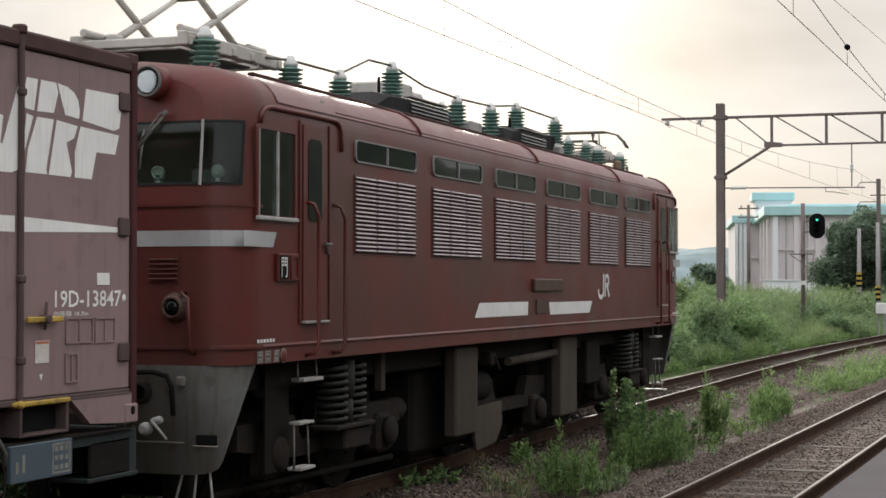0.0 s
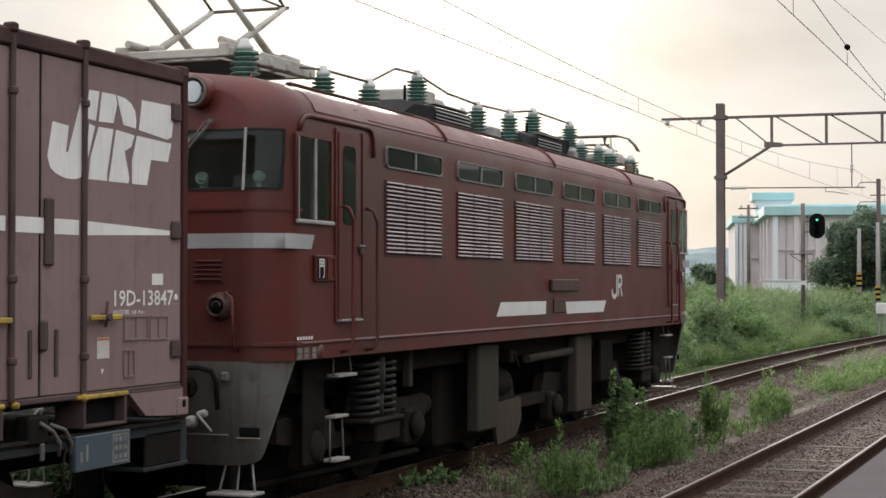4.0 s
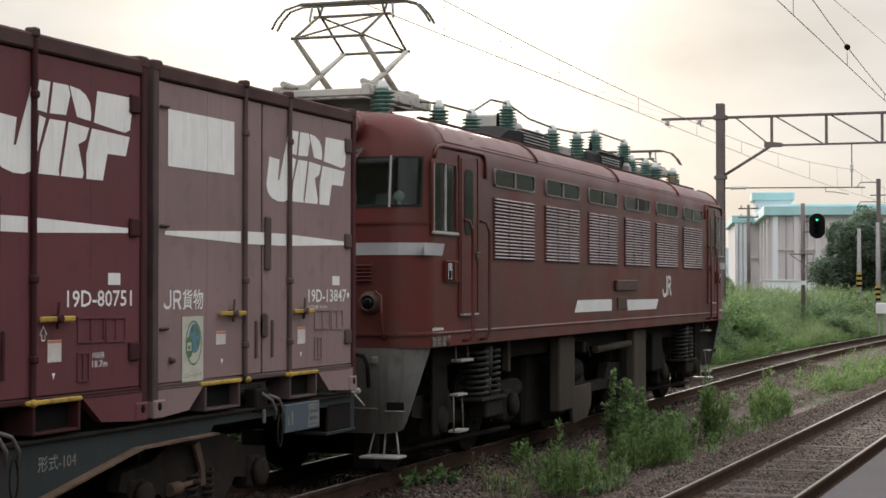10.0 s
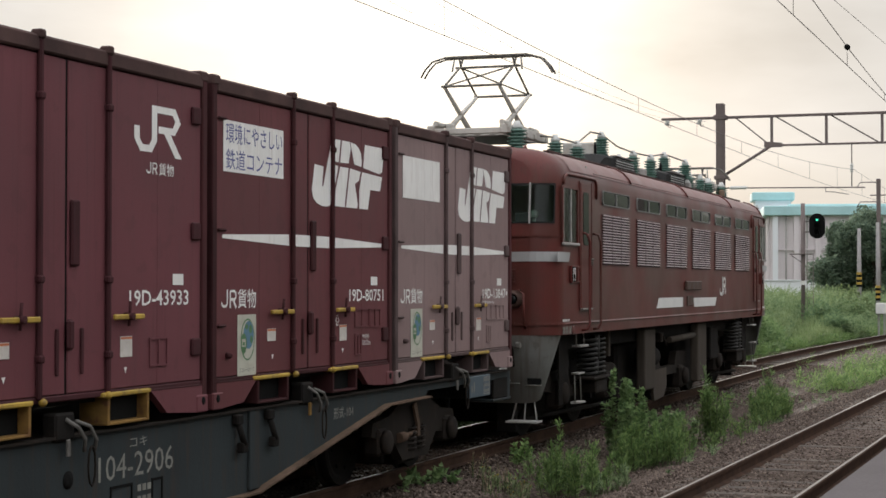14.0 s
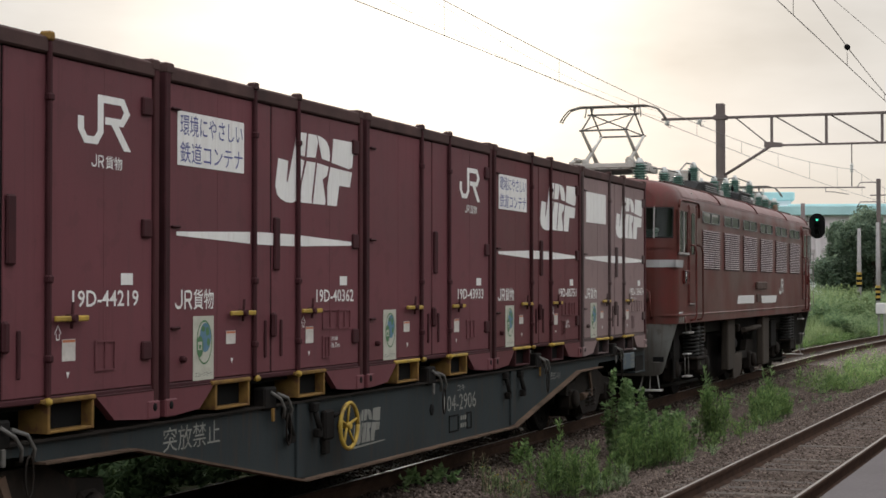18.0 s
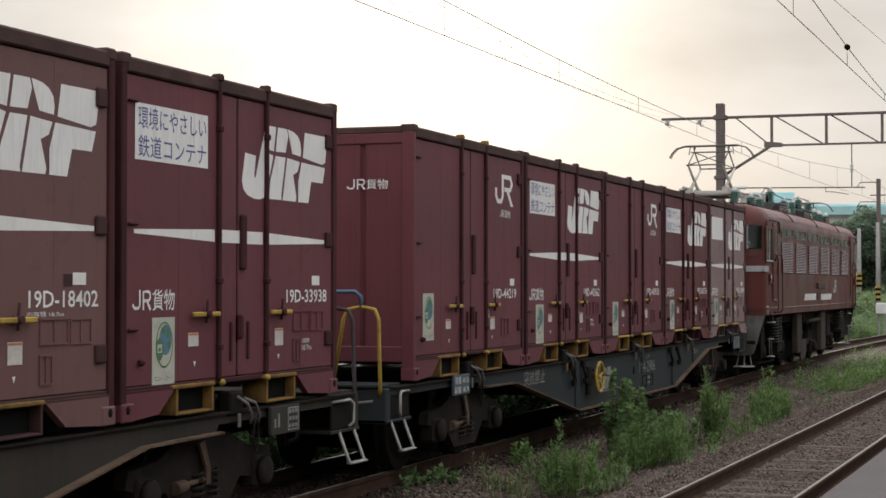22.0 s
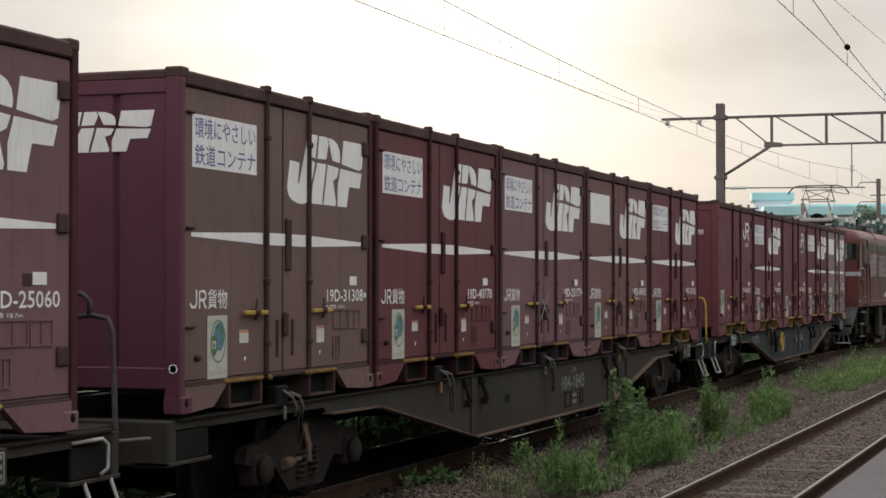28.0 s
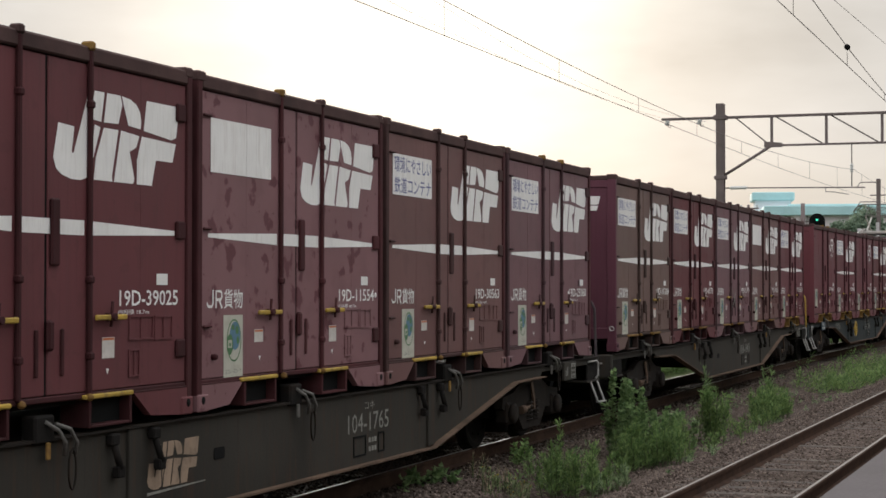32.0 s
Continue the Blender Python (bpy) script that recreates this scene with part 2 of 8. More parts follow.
# ---- mesh tools ----
class Build:
    """Collects simple solids for one mesh."""

    def __init__(self):
        self.v, self.f, self.smooth = [], [], []

    def add(self, verts, faces, smooth=False):
        k = len(self.v)
        self.v.extend(verts)
        for f in faces:
            self.f.append([k + i for i in f])
            self.smooth.append(smooth)
        return self

    def box(self, x0, x1, y0, y1, z0, z1, b=0.0):
        if x0 > x1: x0, x1 = x1, x0
        if y0 > y1: y0, y1 = y1, y0
        if z0 > z1: z0, z1 = z1, z0
        if not b:
            v = [(x, y, z) for x in (x0, x1) for y in (y0, y1) for z in (z0, z1)]
            return self.add(v, [(0, 1, 3, 2), (4, 6, 7, 5), (0, 4, 5, 1), (2, 3, 7, 6), (0, 2, 6, 4), (1, 5, 7, 3)])
        b = min(b, (x1 - x0) * 0.45, (y1 - y0) * 0.45, (z1 - z0) * 0.45)
        X, Y, Z = (x0, x1), (y0, y1), (z0, z1)
        v, at = [], {}
        for i in (0, 1):
            for j in (0, 1):
                for k in (0, 1):
                    sx, sy, sz = (b if i == 0 else -b), (b if j == 0 else -b), (b if k == 0 else -b)
                    for axis in range(3):
                        at[i, j, k, axis] = len(v)
                        v.append((X[i] + (0 if axis == 0 else sx), Y[j] + (0 if axis == 1 else sy), Z[k] + (0 if axis == 2 else sz)))
        f = []
        for i in (0, 1):
            f.append([at[i, 0, 0, 0], at[i, 1, 0, 0], at[i, 1, 1, 0], at[i, 0, 1, 0]])
            f.append([at[0, i, 0, 1], at[1, i, 0, 1], at[1, i, 1, 1], at[0, i, 1, 1]])
            f.append([at[0, 0, i, 2], at[1, 0, i, 2], at[1, 1, i, 2], at[0, 1, i, 2]])
        for i in (0, 1):
            for j in (0, 1):
                f.append([at[i, j, 0, 0], at[i, j, 0, 1], at[i, j, 1, 1], at[i, j, 1, 0]])
                f.append([at[i, 0, j, 0], at[i, 0, j, 2], at[i, 1, j, 2], at[i, 1, j, 0]])
                f.append([at[0, i, j, 1], at[0, i, j, 2], at[1, i, j, 2], at[1, i, j, 1]])
                for k in (0, 1):
                    f.append([at[i, j, k, 0], at[i, j, k, 1], at[i, j, k, 2]])
        return self.add(v, f)

    def rod(self, a, b, r, n=8, r2=None, caps=True):
        a, b = Vector(a), Vector(b)
        d = (b - a).normalized()
        u = d.orthogonal().normalized()
        w = d.cross(u)
        r2 = r if r2 is None else r2
        v = []
        for c, rr in ((a, r), (b, r2)):
            for i in range(n):
                t = 2 * math.pi * i / n
                v.append(tuple(c + u * (rr * math.cos(t)) + w * (rr * math.sin(t))))
        self.add(v, [(i, (i + 1) % n, n + (i + 1) % n, n + i) for i in range(n)], True)
        if caps:
            k = len(self.v) - 2 * n
            self.f += [[k + i for i in range(n)], [k + n + i for i in range(n)]]
            self.smooth += [False, False]
        return self

    def tube(self, points, r, n=6):
        """A bent round bar through the points, in one piece."""
        pts = [Vector(p) for p in points]
        v, u = [], None
        for i, p in enumerate(pts):
            d = (pts[min(i + 1, len(pts) - 1)] - pts[max(i - 1, 0)]).normalized()
            u = d.orthogonal() if u is None else u - d * u.dot(d)
            u = (u if u.length > 1e-6 else d.orthogonal()).normalized()
            w = d.cross(u)
            v += [tuple(p + u * (r * math.cos(math.tau * k / n)) + w * (r * math.sin(math.tau * k / n))) for k in range(n)]
        m = len(pts)
        self.add(v, [(i * n + k, i * n + (k + 1) % n, (i + 1) * n + (k + 1) % n, (i + 1) * n + k) for i in range(m - 1) for k in range(n)], True)
        k0 = len(self.v) - len(v)
        self.f += [[k0 + i for i in range(n)], [k0 + len(v) - n + i for i in range(n)]]
        self.smooth += [False, False]
        return self

    def ring(self, x0, x1, z0, z1, w, y0, y1):
        """A rectangular frame in the x-z plane, in one piece."""
        o = [(x0, z0), (x1, z0), (x1, z1), (x0, z1)]
        i = [(x0 + w, z0 + w), (x1 - w, z0 + w), (x1 - w, z1 - w), (x0 + w, z1 - w)]
        v = [(p[0], y, p[1]) for y in (y0, y1) for p in o + i]
        f = []
        for k in range(4):
            q = (k + 1) % 4
            f += [(k, q, 4 + q, 4 + k), (8 + k, 8 + q, 12 + q, 12 + k), (k, q, 8 + q, 8 + k), (4 + k, 4 + q, 12 + q, 12 + k)]
        return self.add(v, f)

    def lathe(self, origin, axis, profile, n=14, smooth=True):
        """profile: pairs of radius and distance along the axis."""
        o, d = Vector(origin), Vector(axis).normalized()
        u = d.orthogonal().normalized()
        w = d.cross(u)
        v, f = [], []
        for r, h in profile:
            for i in range(n):
                t = 2 * math.pi * i / n
                v.append(tuple(o + d * h + u * (r * math.cos(t)) + w * (r * math.sin(t))))
        for k in range(len(profile) - 1):
            f += [(k * n + i, k * n + (i + 1) % n, (k + 1) * n + (i + 1) % n, (k + 1) * n + i) for i in range(n)]
        self.add(v, f, smooth)
        k = len(self.v) - len(v)
        self.f += [[k + i for i in range(n)], [k + len(v) - n + i for i in range(n)]]
        self.smooth += [False, False]
        return self

    def prism(self, outline, axis, a, b):
        """An outline in the plane across the axis, pushed from a to b. axis y: outline in x, z; axis x: in y, z; axis z: in x, y."""
        def place(p, d):
            return {"y": (p[0], d, p[1]), "x": (d, p[0], p[1]), "z": (p[0], p[1], d)}[axis]
        n = len(outline)
        v = [place(p, a) for p in outline] + [place(p, b) for p in outline]
        return self.add(v, [list(range(n)), list(range(n, 2 * n))] + [(i, (i + 1) % n, n + (i + 1) % n, n + i) for i in range(n)])

    def mesh(self, name):
        m = bpy.data.meshes.new(name)
        m.from_pydata(self.v, [], self.f)
        m.polygons.foreach_set("use_smooth", self.smooth)
        if len(self.f) < 6000:
            bm = bmesh.new()
            bm.from_mesh(m)
            bmesh.ops.recalc_face_normals(bm, faces=bm.faces)
            bm.to_mesh(m)
            bm.free()
        m.update()
        return m


def part(name, built, mat, parent=None, label="", at=None):
    """One mesh object under a thing or a part."""
    ob = new(name, built if isinstance(built, bpy.types.Mesh) else built.mesh(name))
    if not ob.data.materials:
        ob.data.materials.append(MAT[mat] if isinstance(mat, str) else mat)
    if parent:
        ob.parent = parent
    if at is not None:
        ob.matrix_basis = at
    if label:
        ob["label"] = label
    return ob


def thing(name, label, category, group="", at=None):
    ob = tagged(new(name), label, category, group)
    ob.empty_display_size = 0.2
    if at is not None:
        ob.matrix_basis = at
    return ob


WORDS = {}


def word_mesh(text, weight=0.0):
    """A flat mesh of lettering in the built-in font, one unit high, starting at the origin, in the x-z plane facing -y."""
    if (text, weight) not in WORDS:
        c = bpy.data.curves.new("lettering", "FONT")
        c.body, c.resolution_u, c.offset = text, 2, weight
        ob = new("lettering", c)
        dg = bpy.context.evaluated_depsgraph_get()
        m = bpy.data.meshes.new_from_object(ob.evaluated_get(dg))
        bpy.data.objects.remove(ob)
        co = np.empty(len(m.vertices) * 3)
        m.vertices.foreach_get("co", co)
        co = co.reshape(-1, 3)
        co[:, :2] -= co[:, :2].min(0)
        WORDS[text, weight] = (co[:, :2] / co[:, :2].max(0), [tuple(p.vertices) for p in m.polygons])
        bpy.data.meshes.remove(m)
    return WORDS[text, weight]


def lettering(text, x0, x1, z0, z1, y, mat, parent, name="lettering", facing="y", label="", weight=0.0):
    co, faces = word_mesh(text, weight)
    b = Build()
    if facing == "y":
        v = [(x0 + (x1 - x0) * a, y, z0 + (z1 - z0) * c) for a, c in co]
    else:                                    # on an end wall that faces -x: reads along -y
        v = [(y, x0 + (x1 - x0) * a, z0 + (z1 - z0) * c) for a, c in co]
    b.add(v, faces)
    return part(name, b, mat, parent, label)


def rounded(x0, x1, z0, z1, r, n=5):
    """The corners of a rectangle in x and z, rounded."""
    pts = []
    for cx, cz, a in ((x1 - r, z1 - r, 0), (x0 + r, z1 - r, 90), (x0 + r, z0 + r, 180), (x1 - r, z0 + r, 270)):
        pts += [(cx + r * math.cos(radians(a + 90 * k / n)), cz + r * math.sin(radians(a + 90 * k / n))) for k in range(n + 1)]
    return pts


def rim_of(outer, inner, y0, y1):
    """A flat frame between two outlines with the same number of points."""
    n = len(outer)
    v = [(p[0], y, p[1]) for y in (y0, y1) for p in outer + inner]
    f = []
    for k in range(n):
        q = (k + 1) % n
        f += [(k, q, n + q, n + k), (2 * n + k, 2 * n + q, 3 * n + q, 3 * n + k), (k, q, 2 * n + q, 2 * n + k), (n + k, n + q, 3 * n + q, 3 * n + k)]
    return Build().add(v, f)


def ribbon(points, w, y):
    """A painted stroke of width w through points in x and z."""
    b, v = Build(), []
    for i, p in enumerate(points):
        a, c = points[max(i - 1, 0)], points[min(i + 1, len(points) - 1)]
        d = Vector((c[0] - a[0], c[1] - a[1])).normalized() * (w / 2)
        v += [(p[0] - d.y, y, p[1] + d.x), (p[0] + d.y, y, p[1] - d.x)]
    return b.add(v, [(2 * i, 2 * i + 1, 2 * i + 3, 2 * i + 2) for i in range(len(points) - 1)])


def smooth_rows(fn, step=0.5, end=32.0):
    n = int(round(end / step))
    return [(i * step, fn(i * step)) for i in range(n + 1)]


# ---- the line of the rails and how far the train has run ----
BEND, BEND_FROM, TRACK_Y = 9.55e-4, 40.0, 7.25
RUN = (10.72, 10.78, 10.84, 10.92, 11.01, 11.10, 11.21, 11.33, 11.46, 11.62, 11.79, 11.97, 12.17,
       12.38, 12.61, 12.86, 13.14, 13.47, 13.83, 14.23, 14.68, 15.16, 15.68, 16.23, 16.80, 17.39,
       18.01, 18.68, 19.40, 20.15, 20.93, 21.74, 22.58, 23.46, 24.37, 25.32, 26.30, 27.31, 28.35,
       29.42, 30.53, 31.66, 32.81, 33.97, 35.16, 36.37, 37.60, 38.85, 40.13, 41.42, 42.73, 44.07,
       45.44, 46.86, 48.30, 49.77, 51.27, 52.79, 54.34, 55.92, 57.52, 59.16, 60.84, 62.55, 64.30)     # metres run, every half second


def run(t):
    """Metres run at t, by a smooth curve through the half-second marks."""
    q = min(max(t * 2.0, 0.0), len(RUN) - 1.001)
    i = int(q)
    f = q - i
    a, b, c, d = (RUN[min(max(i + k, 0), len(RUN) - 1)] for k in (-1, 0, 1, 2))
    a, d = (2 * b - c if i == 0 else a), (2 * c - b if i + 2 >= len(RUN) else d)
    return b + 0.5 * f * (c - a + f * (2 * a - 5 * b + 4 * c - d + f * (3 * (b - c) + d - a)))


def line_y(x, y0=TRACK_Y, slope=0.0):
    return y0 + slope * x - BEND * max(x - BEND_FROM, 0.0) ** 2


def vehicle_pose(x, half):
    """The pose of a vehicle whose middle is x along the track, carried at half metres before and behind it."""
    a, b = Vector((x - half, line_y(x - half), 0)), Vector((x + half, line_y(x + half), 0))
    d = b - a
    return Matrix.Translation((a + b) / 2) @ Matrix.Rotation(math.atan2(d.y, d.x), 4, "Z")

# ---- ground, tracks, platform ----
NEAR_Y, NEAR_SLOPE = 3.22, -0.0187      # the near track's middle at x = 0 and its slant
GAUGE = 1.067 / 2


def near_y(x):
    return NEAR_Y + NEAR_SLOPE * x - BEND * max(x - BEND_FROM, 0.0) ** 2


def ground_material():
    m = bpy.data.materials.new("ground_soil")
    m.use_nodes = True
    nt = m.node_tree
    p = nt.nodes["Principled BSDF"]
    p.inputs["Roughness"].default_value = 0.95
    p.inputs["Specular IOR Level"].default_value = 0.15
    co = nt.nodes.new("ShaderNodeTexCoord")
    sep = nt.nodes.new("ShaderNodeSeparateXYZ")
    nt.links.new(co.outputs["Object"], sep.inputs[0])

    def noise_node(scale, detail=5.0):
        n = nt.nodes.new("ShaderNodeTexNoise")
        n.inputs["Scale"].default_value, n.inputs["Detail"].default_value = scale, detail
        nt.links.new(co.outputs["Object"], n.inputs["Vector"])
        return n.outputs["Fac"]

    def ramp(value, *stops):
        r = nt.nodes.new("ShaderNodeValToRGB")
        r.color_ramp.elements[0].position, r.color_ramp.elements[0].color = stops[0][0], (*stops[0][1], 1)
        r.color_ramp.elements[1].position, r.color_ramp.elements[1].color = stops[-1][0], (*stops[-1][1], 1)
        for at, c in stops[1:-1]:
            r.color_ramp.elements.new(at).color = (*c, 1)
        nt.links.new(value, r.inputs["Fac"])
        return r.outputs["Color"]

    stones = nt.nodes.new("ShaderNodeTexVoronoi")
    stones.inputs["Scale"].default_value = 24.0
    nt.links.new(co.outputs["Object"], stones.inputs["Vector"])
    tone = nt.nodes.new("ShaderNodeSeparateColor")
    nt.links.new(stones.outputs["Color"], tone.inputs["Color"])
    gravel = ramp(tone.outputs["Red"], (0.0, (0.04, 0.028, 0.022)), (0.5, (0.092, 0.067, 0.055)), (1.0, (0.19, 0.148, 0.126)))
    earth = ramp(noise_node(1.7), (0.3, (0.04, 0.029, 0.022)), (0.7, (0.082, 0.06, 0.047)))
    grass = ramp(noise_node(2.6), (0.3, (0.03, 0.05, 0.014)), (0.7, (0.085, 0.12, 0.035)))

    def mixed(fac, a, b):
        x = nt.nodes.new("ShaderNodeMix")
        x.data_type = "RGBA"
        nt.links.new(fac, x.inputs["Factor"])
        nt.links.new(a, x.inputs["A"])
        nt.links.new(b, x.inputs["B"])
        return x.outputs["Result"]

    def step_on(value, a, b):
        r = nt.nodes.new("ShaderNodeMapRange")
        r.inputs["From Min"].default_value, r.inputs["From Max"].default_value = a, b
        nt.links.new(value, r.inputs["Value"])
        return r.outputs["Result"]

    col = mixed(step_on(noise_node(0.9), 0.5, 0.62), gravel, earth)
    wild = nt.nodes.new("ShaderNodeMath")
    wild.operation = "MULTIPLY_ADD"
    nt.links.new(noise_node(0.6), wild.inputs[0])
    wild.inputs[1].default_value = 2.0
    nt.links.new(sep.outputs["Y"], wild.inputs[2])
    col = mixed(step_on(wild.outputs[0], 9.6, 10.6), col, grass)
    # oily brown band along the bed; the train's shade is painted in with it
    bed_shade = nt.nodes.new("ShaderNodeRGB")
    bed_shade.outputs[0].default_value = (0.03, 0.021, 0.016, 1)
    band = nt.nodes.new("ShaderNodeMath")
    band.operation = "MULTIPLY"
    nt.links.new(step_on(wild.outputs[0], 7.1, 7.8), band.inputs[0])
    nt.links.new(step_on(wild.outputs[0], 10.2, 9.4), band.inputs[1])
    col = mixed(band.outputs[0], col, bed_shade.outputs[0])
    nt.links.new(col, p.inputs["Base Color"])
    b = nt.nodes.new("ShaderNodeBump")
    b.inputs["Strength"].default_value, b.inputs["Distance"].default_value = 0.7, 0.03
    nt.links.new(stones.outputs["Distance"], b.inputs["Height"])
    nt.links.new(b.outputs["Normal"], p.inputs["Normal"])
    return m


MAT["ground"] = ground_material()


def ground_z(x, y):
    """Height of the ground: ballast shoulders under both tracks, a dip between, a bank with weeds beyond."""
    a, b = abs(y - line_y(x)), abs(y - near_y(x))
    z = -0.34
    for d in (a, b):
        z = max(z, -0.15 - max(0.0, d - 1.25) * 0.3)
    far = y - line_y(x) - 3.0
    if far > 0:
        z += 0.9 * min(1.0, far / 9.0) ** 1.3
    z += 0.035 * noise.noise((x * 0.9, y * 0.9, 0.3)) * min(1.0, max(0.0, min(a, b) - 1.0))
    return z


def make_ground():
    xs = [-3000, -600, -150, -60] + list(np.arange(-40, 130, 0.9)) + [140, 160, 200, 260, 400, 900, 4000]
    ys = [-3000, -500, -80, -20] + list(np.arange(-6, 14, 0.45)) + list(np.arange(14, 40, 2.0)) + [50, 80, 140, 300, 900, 4000]
    v = [(x, y, ground_z(x, y)) for x in xs for y in ys]
    n = len(ys)
    f = [(i * n + j, (i + 1) * n + j, (i + 1) * n + j + 1, i * n + j + 1) for i in range(len(xs) - 1) for j in range(n - 1)]
    b = Build().add(v, f, True)
    ob = part("ground", b, "ground")
    tagged(ob, "brown gravel and soil with patches of weeds beside the tracks", "ground", kind="structure")


make_ground()

RAIL = [(-0.062, -0.153), (0.062, -0.153), (0.062, -0.143), (0.012, -0.125), (0.009, -0.045), (0.032, -0.035), (0.0325, -0.006),
        (0.026, 0.0), (-0.026, 0.0), (-0.0325, -0.006), (-0.032, -0.035), (-0.009, -0.045), (-0.012, -0.125), (-0.062, -0.143)]


def rail_mesh(name, centre, offset, x0, x1):
    b = Build()
    xs = list(np.arange(x0, x1 + 0.01, 2.0))
    n = len(RAIL)
    v = []
    for x in xs:
        v += [(x, centre(x) + offset + p[0], p[1]) for p in RAIL]
    for k in range(len(xs) - 1):
        b_faces = [(k * n + i, k * n + (i + 1) % n, (k + 1) * n + (i + 1) % n, (k + 1) * n + i) for i in range(n)]
        b.f += [list(q) for q in b_faces]
        b.smooth += [False] * n
    b.v = v
    return b


def make_track(label, centre, x0, x1, s0, s1, lift=0.0, sleeper_gap=0.62):
    track = tagged(new("railway_track"), label, "track", kind="structure")
    for side in (-1, 1):
        rail = part("rail", rail_mesh("rail", centre, side * (GAUGE + 0.0325), x0, x1), "rail_side", track, "rusty rail with a polished running surface")
        head = Build()
        xs = list(np.arange(x0, x1 + 0.01, 2.0))
        o = side * (GAUGE + 0.0325)
        head.add([(x, centre(x) + o + d, 0.0025) for x in xs for d in (-0.017, 0.015)],
                 [(2 * i, 2 * i + 2, 2 * i + 3, 2 * i + 1) for i in range(len(xs) - 1)])
        part("running_surface", head, "rail_top", rail)
    shapes = []
    for k in range(4):
        b = Build().box(-0.1 + 0.01 * random.random(), 0.1, -1.05, 1.05 - 0.04 * random.random(), -0.31, -0.155, 0.012)
        shapes.append(b.mesh("sleeper"))
        shapes[-1].materials.append(MAT["sleeper"])
    x = s0
    while x < s1:
        s = part("sleeper", random.choice(shapes), "sleeper", track)
        s.matrix_basis = pose(x, centre(x), lift + random.uniform(-0.012, 0.012), 0, 0, random.uniform(-1.5, 1.5))
        x += sleeper_gap
    return track


make_track("single railway track with rusty rails on gravel ballast", line_y, -60, 190, 8, 76)
make_track("railway track with wooden sleepers beside the platform", near_y, -60, 190, 12, 40, 0.008)


def make_platform():
    b = Build()
    xs = list(np.arange(-40, 120, 2.0))
    edge = [near_y(x) - 1.73 for x in xs]
    n = len(xs)
    v = [(x, y, 0.752) for x, y in zip(xs, edge)] + [(x, -6.0, 0.80) for x in xs]
    v += [(x, y, -0.4) for x, y in zip(xs, edge)]
    f = [(i, i + 1, n + i + 1, n + i) for i in range(n - 1)] + [(2 * n + i, 2 * n + i + 1, i + 1, i) for i in range(n - 1)]
    b.add(v, f)
    MAT["platform"] = material("platform", (0.095, 0.083, 0.087), 0.9, vary=0.22, size=0.9, grain=0.3, fine=40, stain=(0.075, 0.066, 0.064), spec=0.12)
    tagged(part("platform", b, "platform"), "purplish grey asphalt station platform beside the near track", "platform", kind="structure")


make_platform()
# ---- the train ----
HERE = {}            # things of the train, with their middle along the train and the distance of their bogies
BOX_L, PITCH_BOX = 3.73, 3.817
DECK = 1.0


def wheelset(parent, x, r, name="wheelset", gauge=GAUGE):
    b = Build()
    for side in (-1, 1):
        y = side * gauge
        b.lathe((0, y + side * 0.085, 0), (0, -side, 0), [(0.05, 0.0), (0.1, 0.002), (r - 0.1, 0.012), (r - 0.06, 0.0), (r - 0.005, 0.0), (r, 0.02), (r + 0.002, 0.09), (r + 0.027, 0.105), (r + 0.027, 0.125), (r - 0.07, 0.13), (0.09, 0.12)], 24, False)
        for k in range(8):                      # disc ribs and bolts, so that the turning shows
            t = math.tau * k / 8
            b.rod((0.62 * r * math.cos(t), y + side * 0.085, 0.62 * r * math.sin(t)), (0.62 * r * math.cos(t), y + side * 0.098, 0.62 * r * math.sin(t)), 0.022, 6)
    b.rod((0, -gauge - 0.25, 0), (0, gauge + 0.25, 0), 0.07, 12)
    w = part(name, b, "under_dark", parent, "dark iron wheels on an axle")
    w.matrix_basis = pose(x, 0, r)
    HERE.setdefault("wheels", []).append((w, x, r))
    return w


def coil(b, x, y, z0, z1, r, turns, thick):
    pts = []
    n = turns * 10
    for i in range(n + 1):
        t = math.tau * i / 10
        pts.append((x + r * math.cos(t), y + r * math.sin(t), z0 + (z1 - z0) * i / n))
    b.tube(pts, thick, 5)


MAT["white_worn"] = material("white_worn", (0.23, 0.225, 0.2), 0.75, vary=0.2, size=5, stain=(0.09, 0.08, 0.066), amount=0.85)
MAT["whistle_brown"] = material("whistle_brown", (0.14, 0.09, 0.055), 0.6, vary=0.2, size=6)
MAT["plate_bronze"] = material("plate_bronze", (0.075, 0.04, 0.03), 0.55, metal=0.2, vary=0.25, size=6, stain=(0.04, 0.02, 0.016))
# body red darkened to hold the shadow between louvre slats
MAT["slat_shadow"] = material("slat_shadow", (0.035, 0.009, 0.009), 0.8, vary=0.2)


# ---- locomotive ----
LX = 9.3             # its middle, ahead of the first container's front edge


def loco_section(w):
    """Right half of the body's cross-section, from the sill to the crown, for a half width w."""
    return [(w, 1.33), (w, 1.447), (w, 1.452), (w + 0.016, 1.457), (w + 0.016, 1.472), (w, 1.478), (w, 1.484), (w, 2.2), (w, 2.48), (w, 2.72), (w, 3.15), (w, 3.185), (w, 3.27), (w - 0.012, 3.36), (w - 0.05, 3.45), (w - 0.12, 3.53), (w - 0.24, 3.6), (w - 0.42, 3.645), (0.45, 3.695), (0.0, 3.71)]


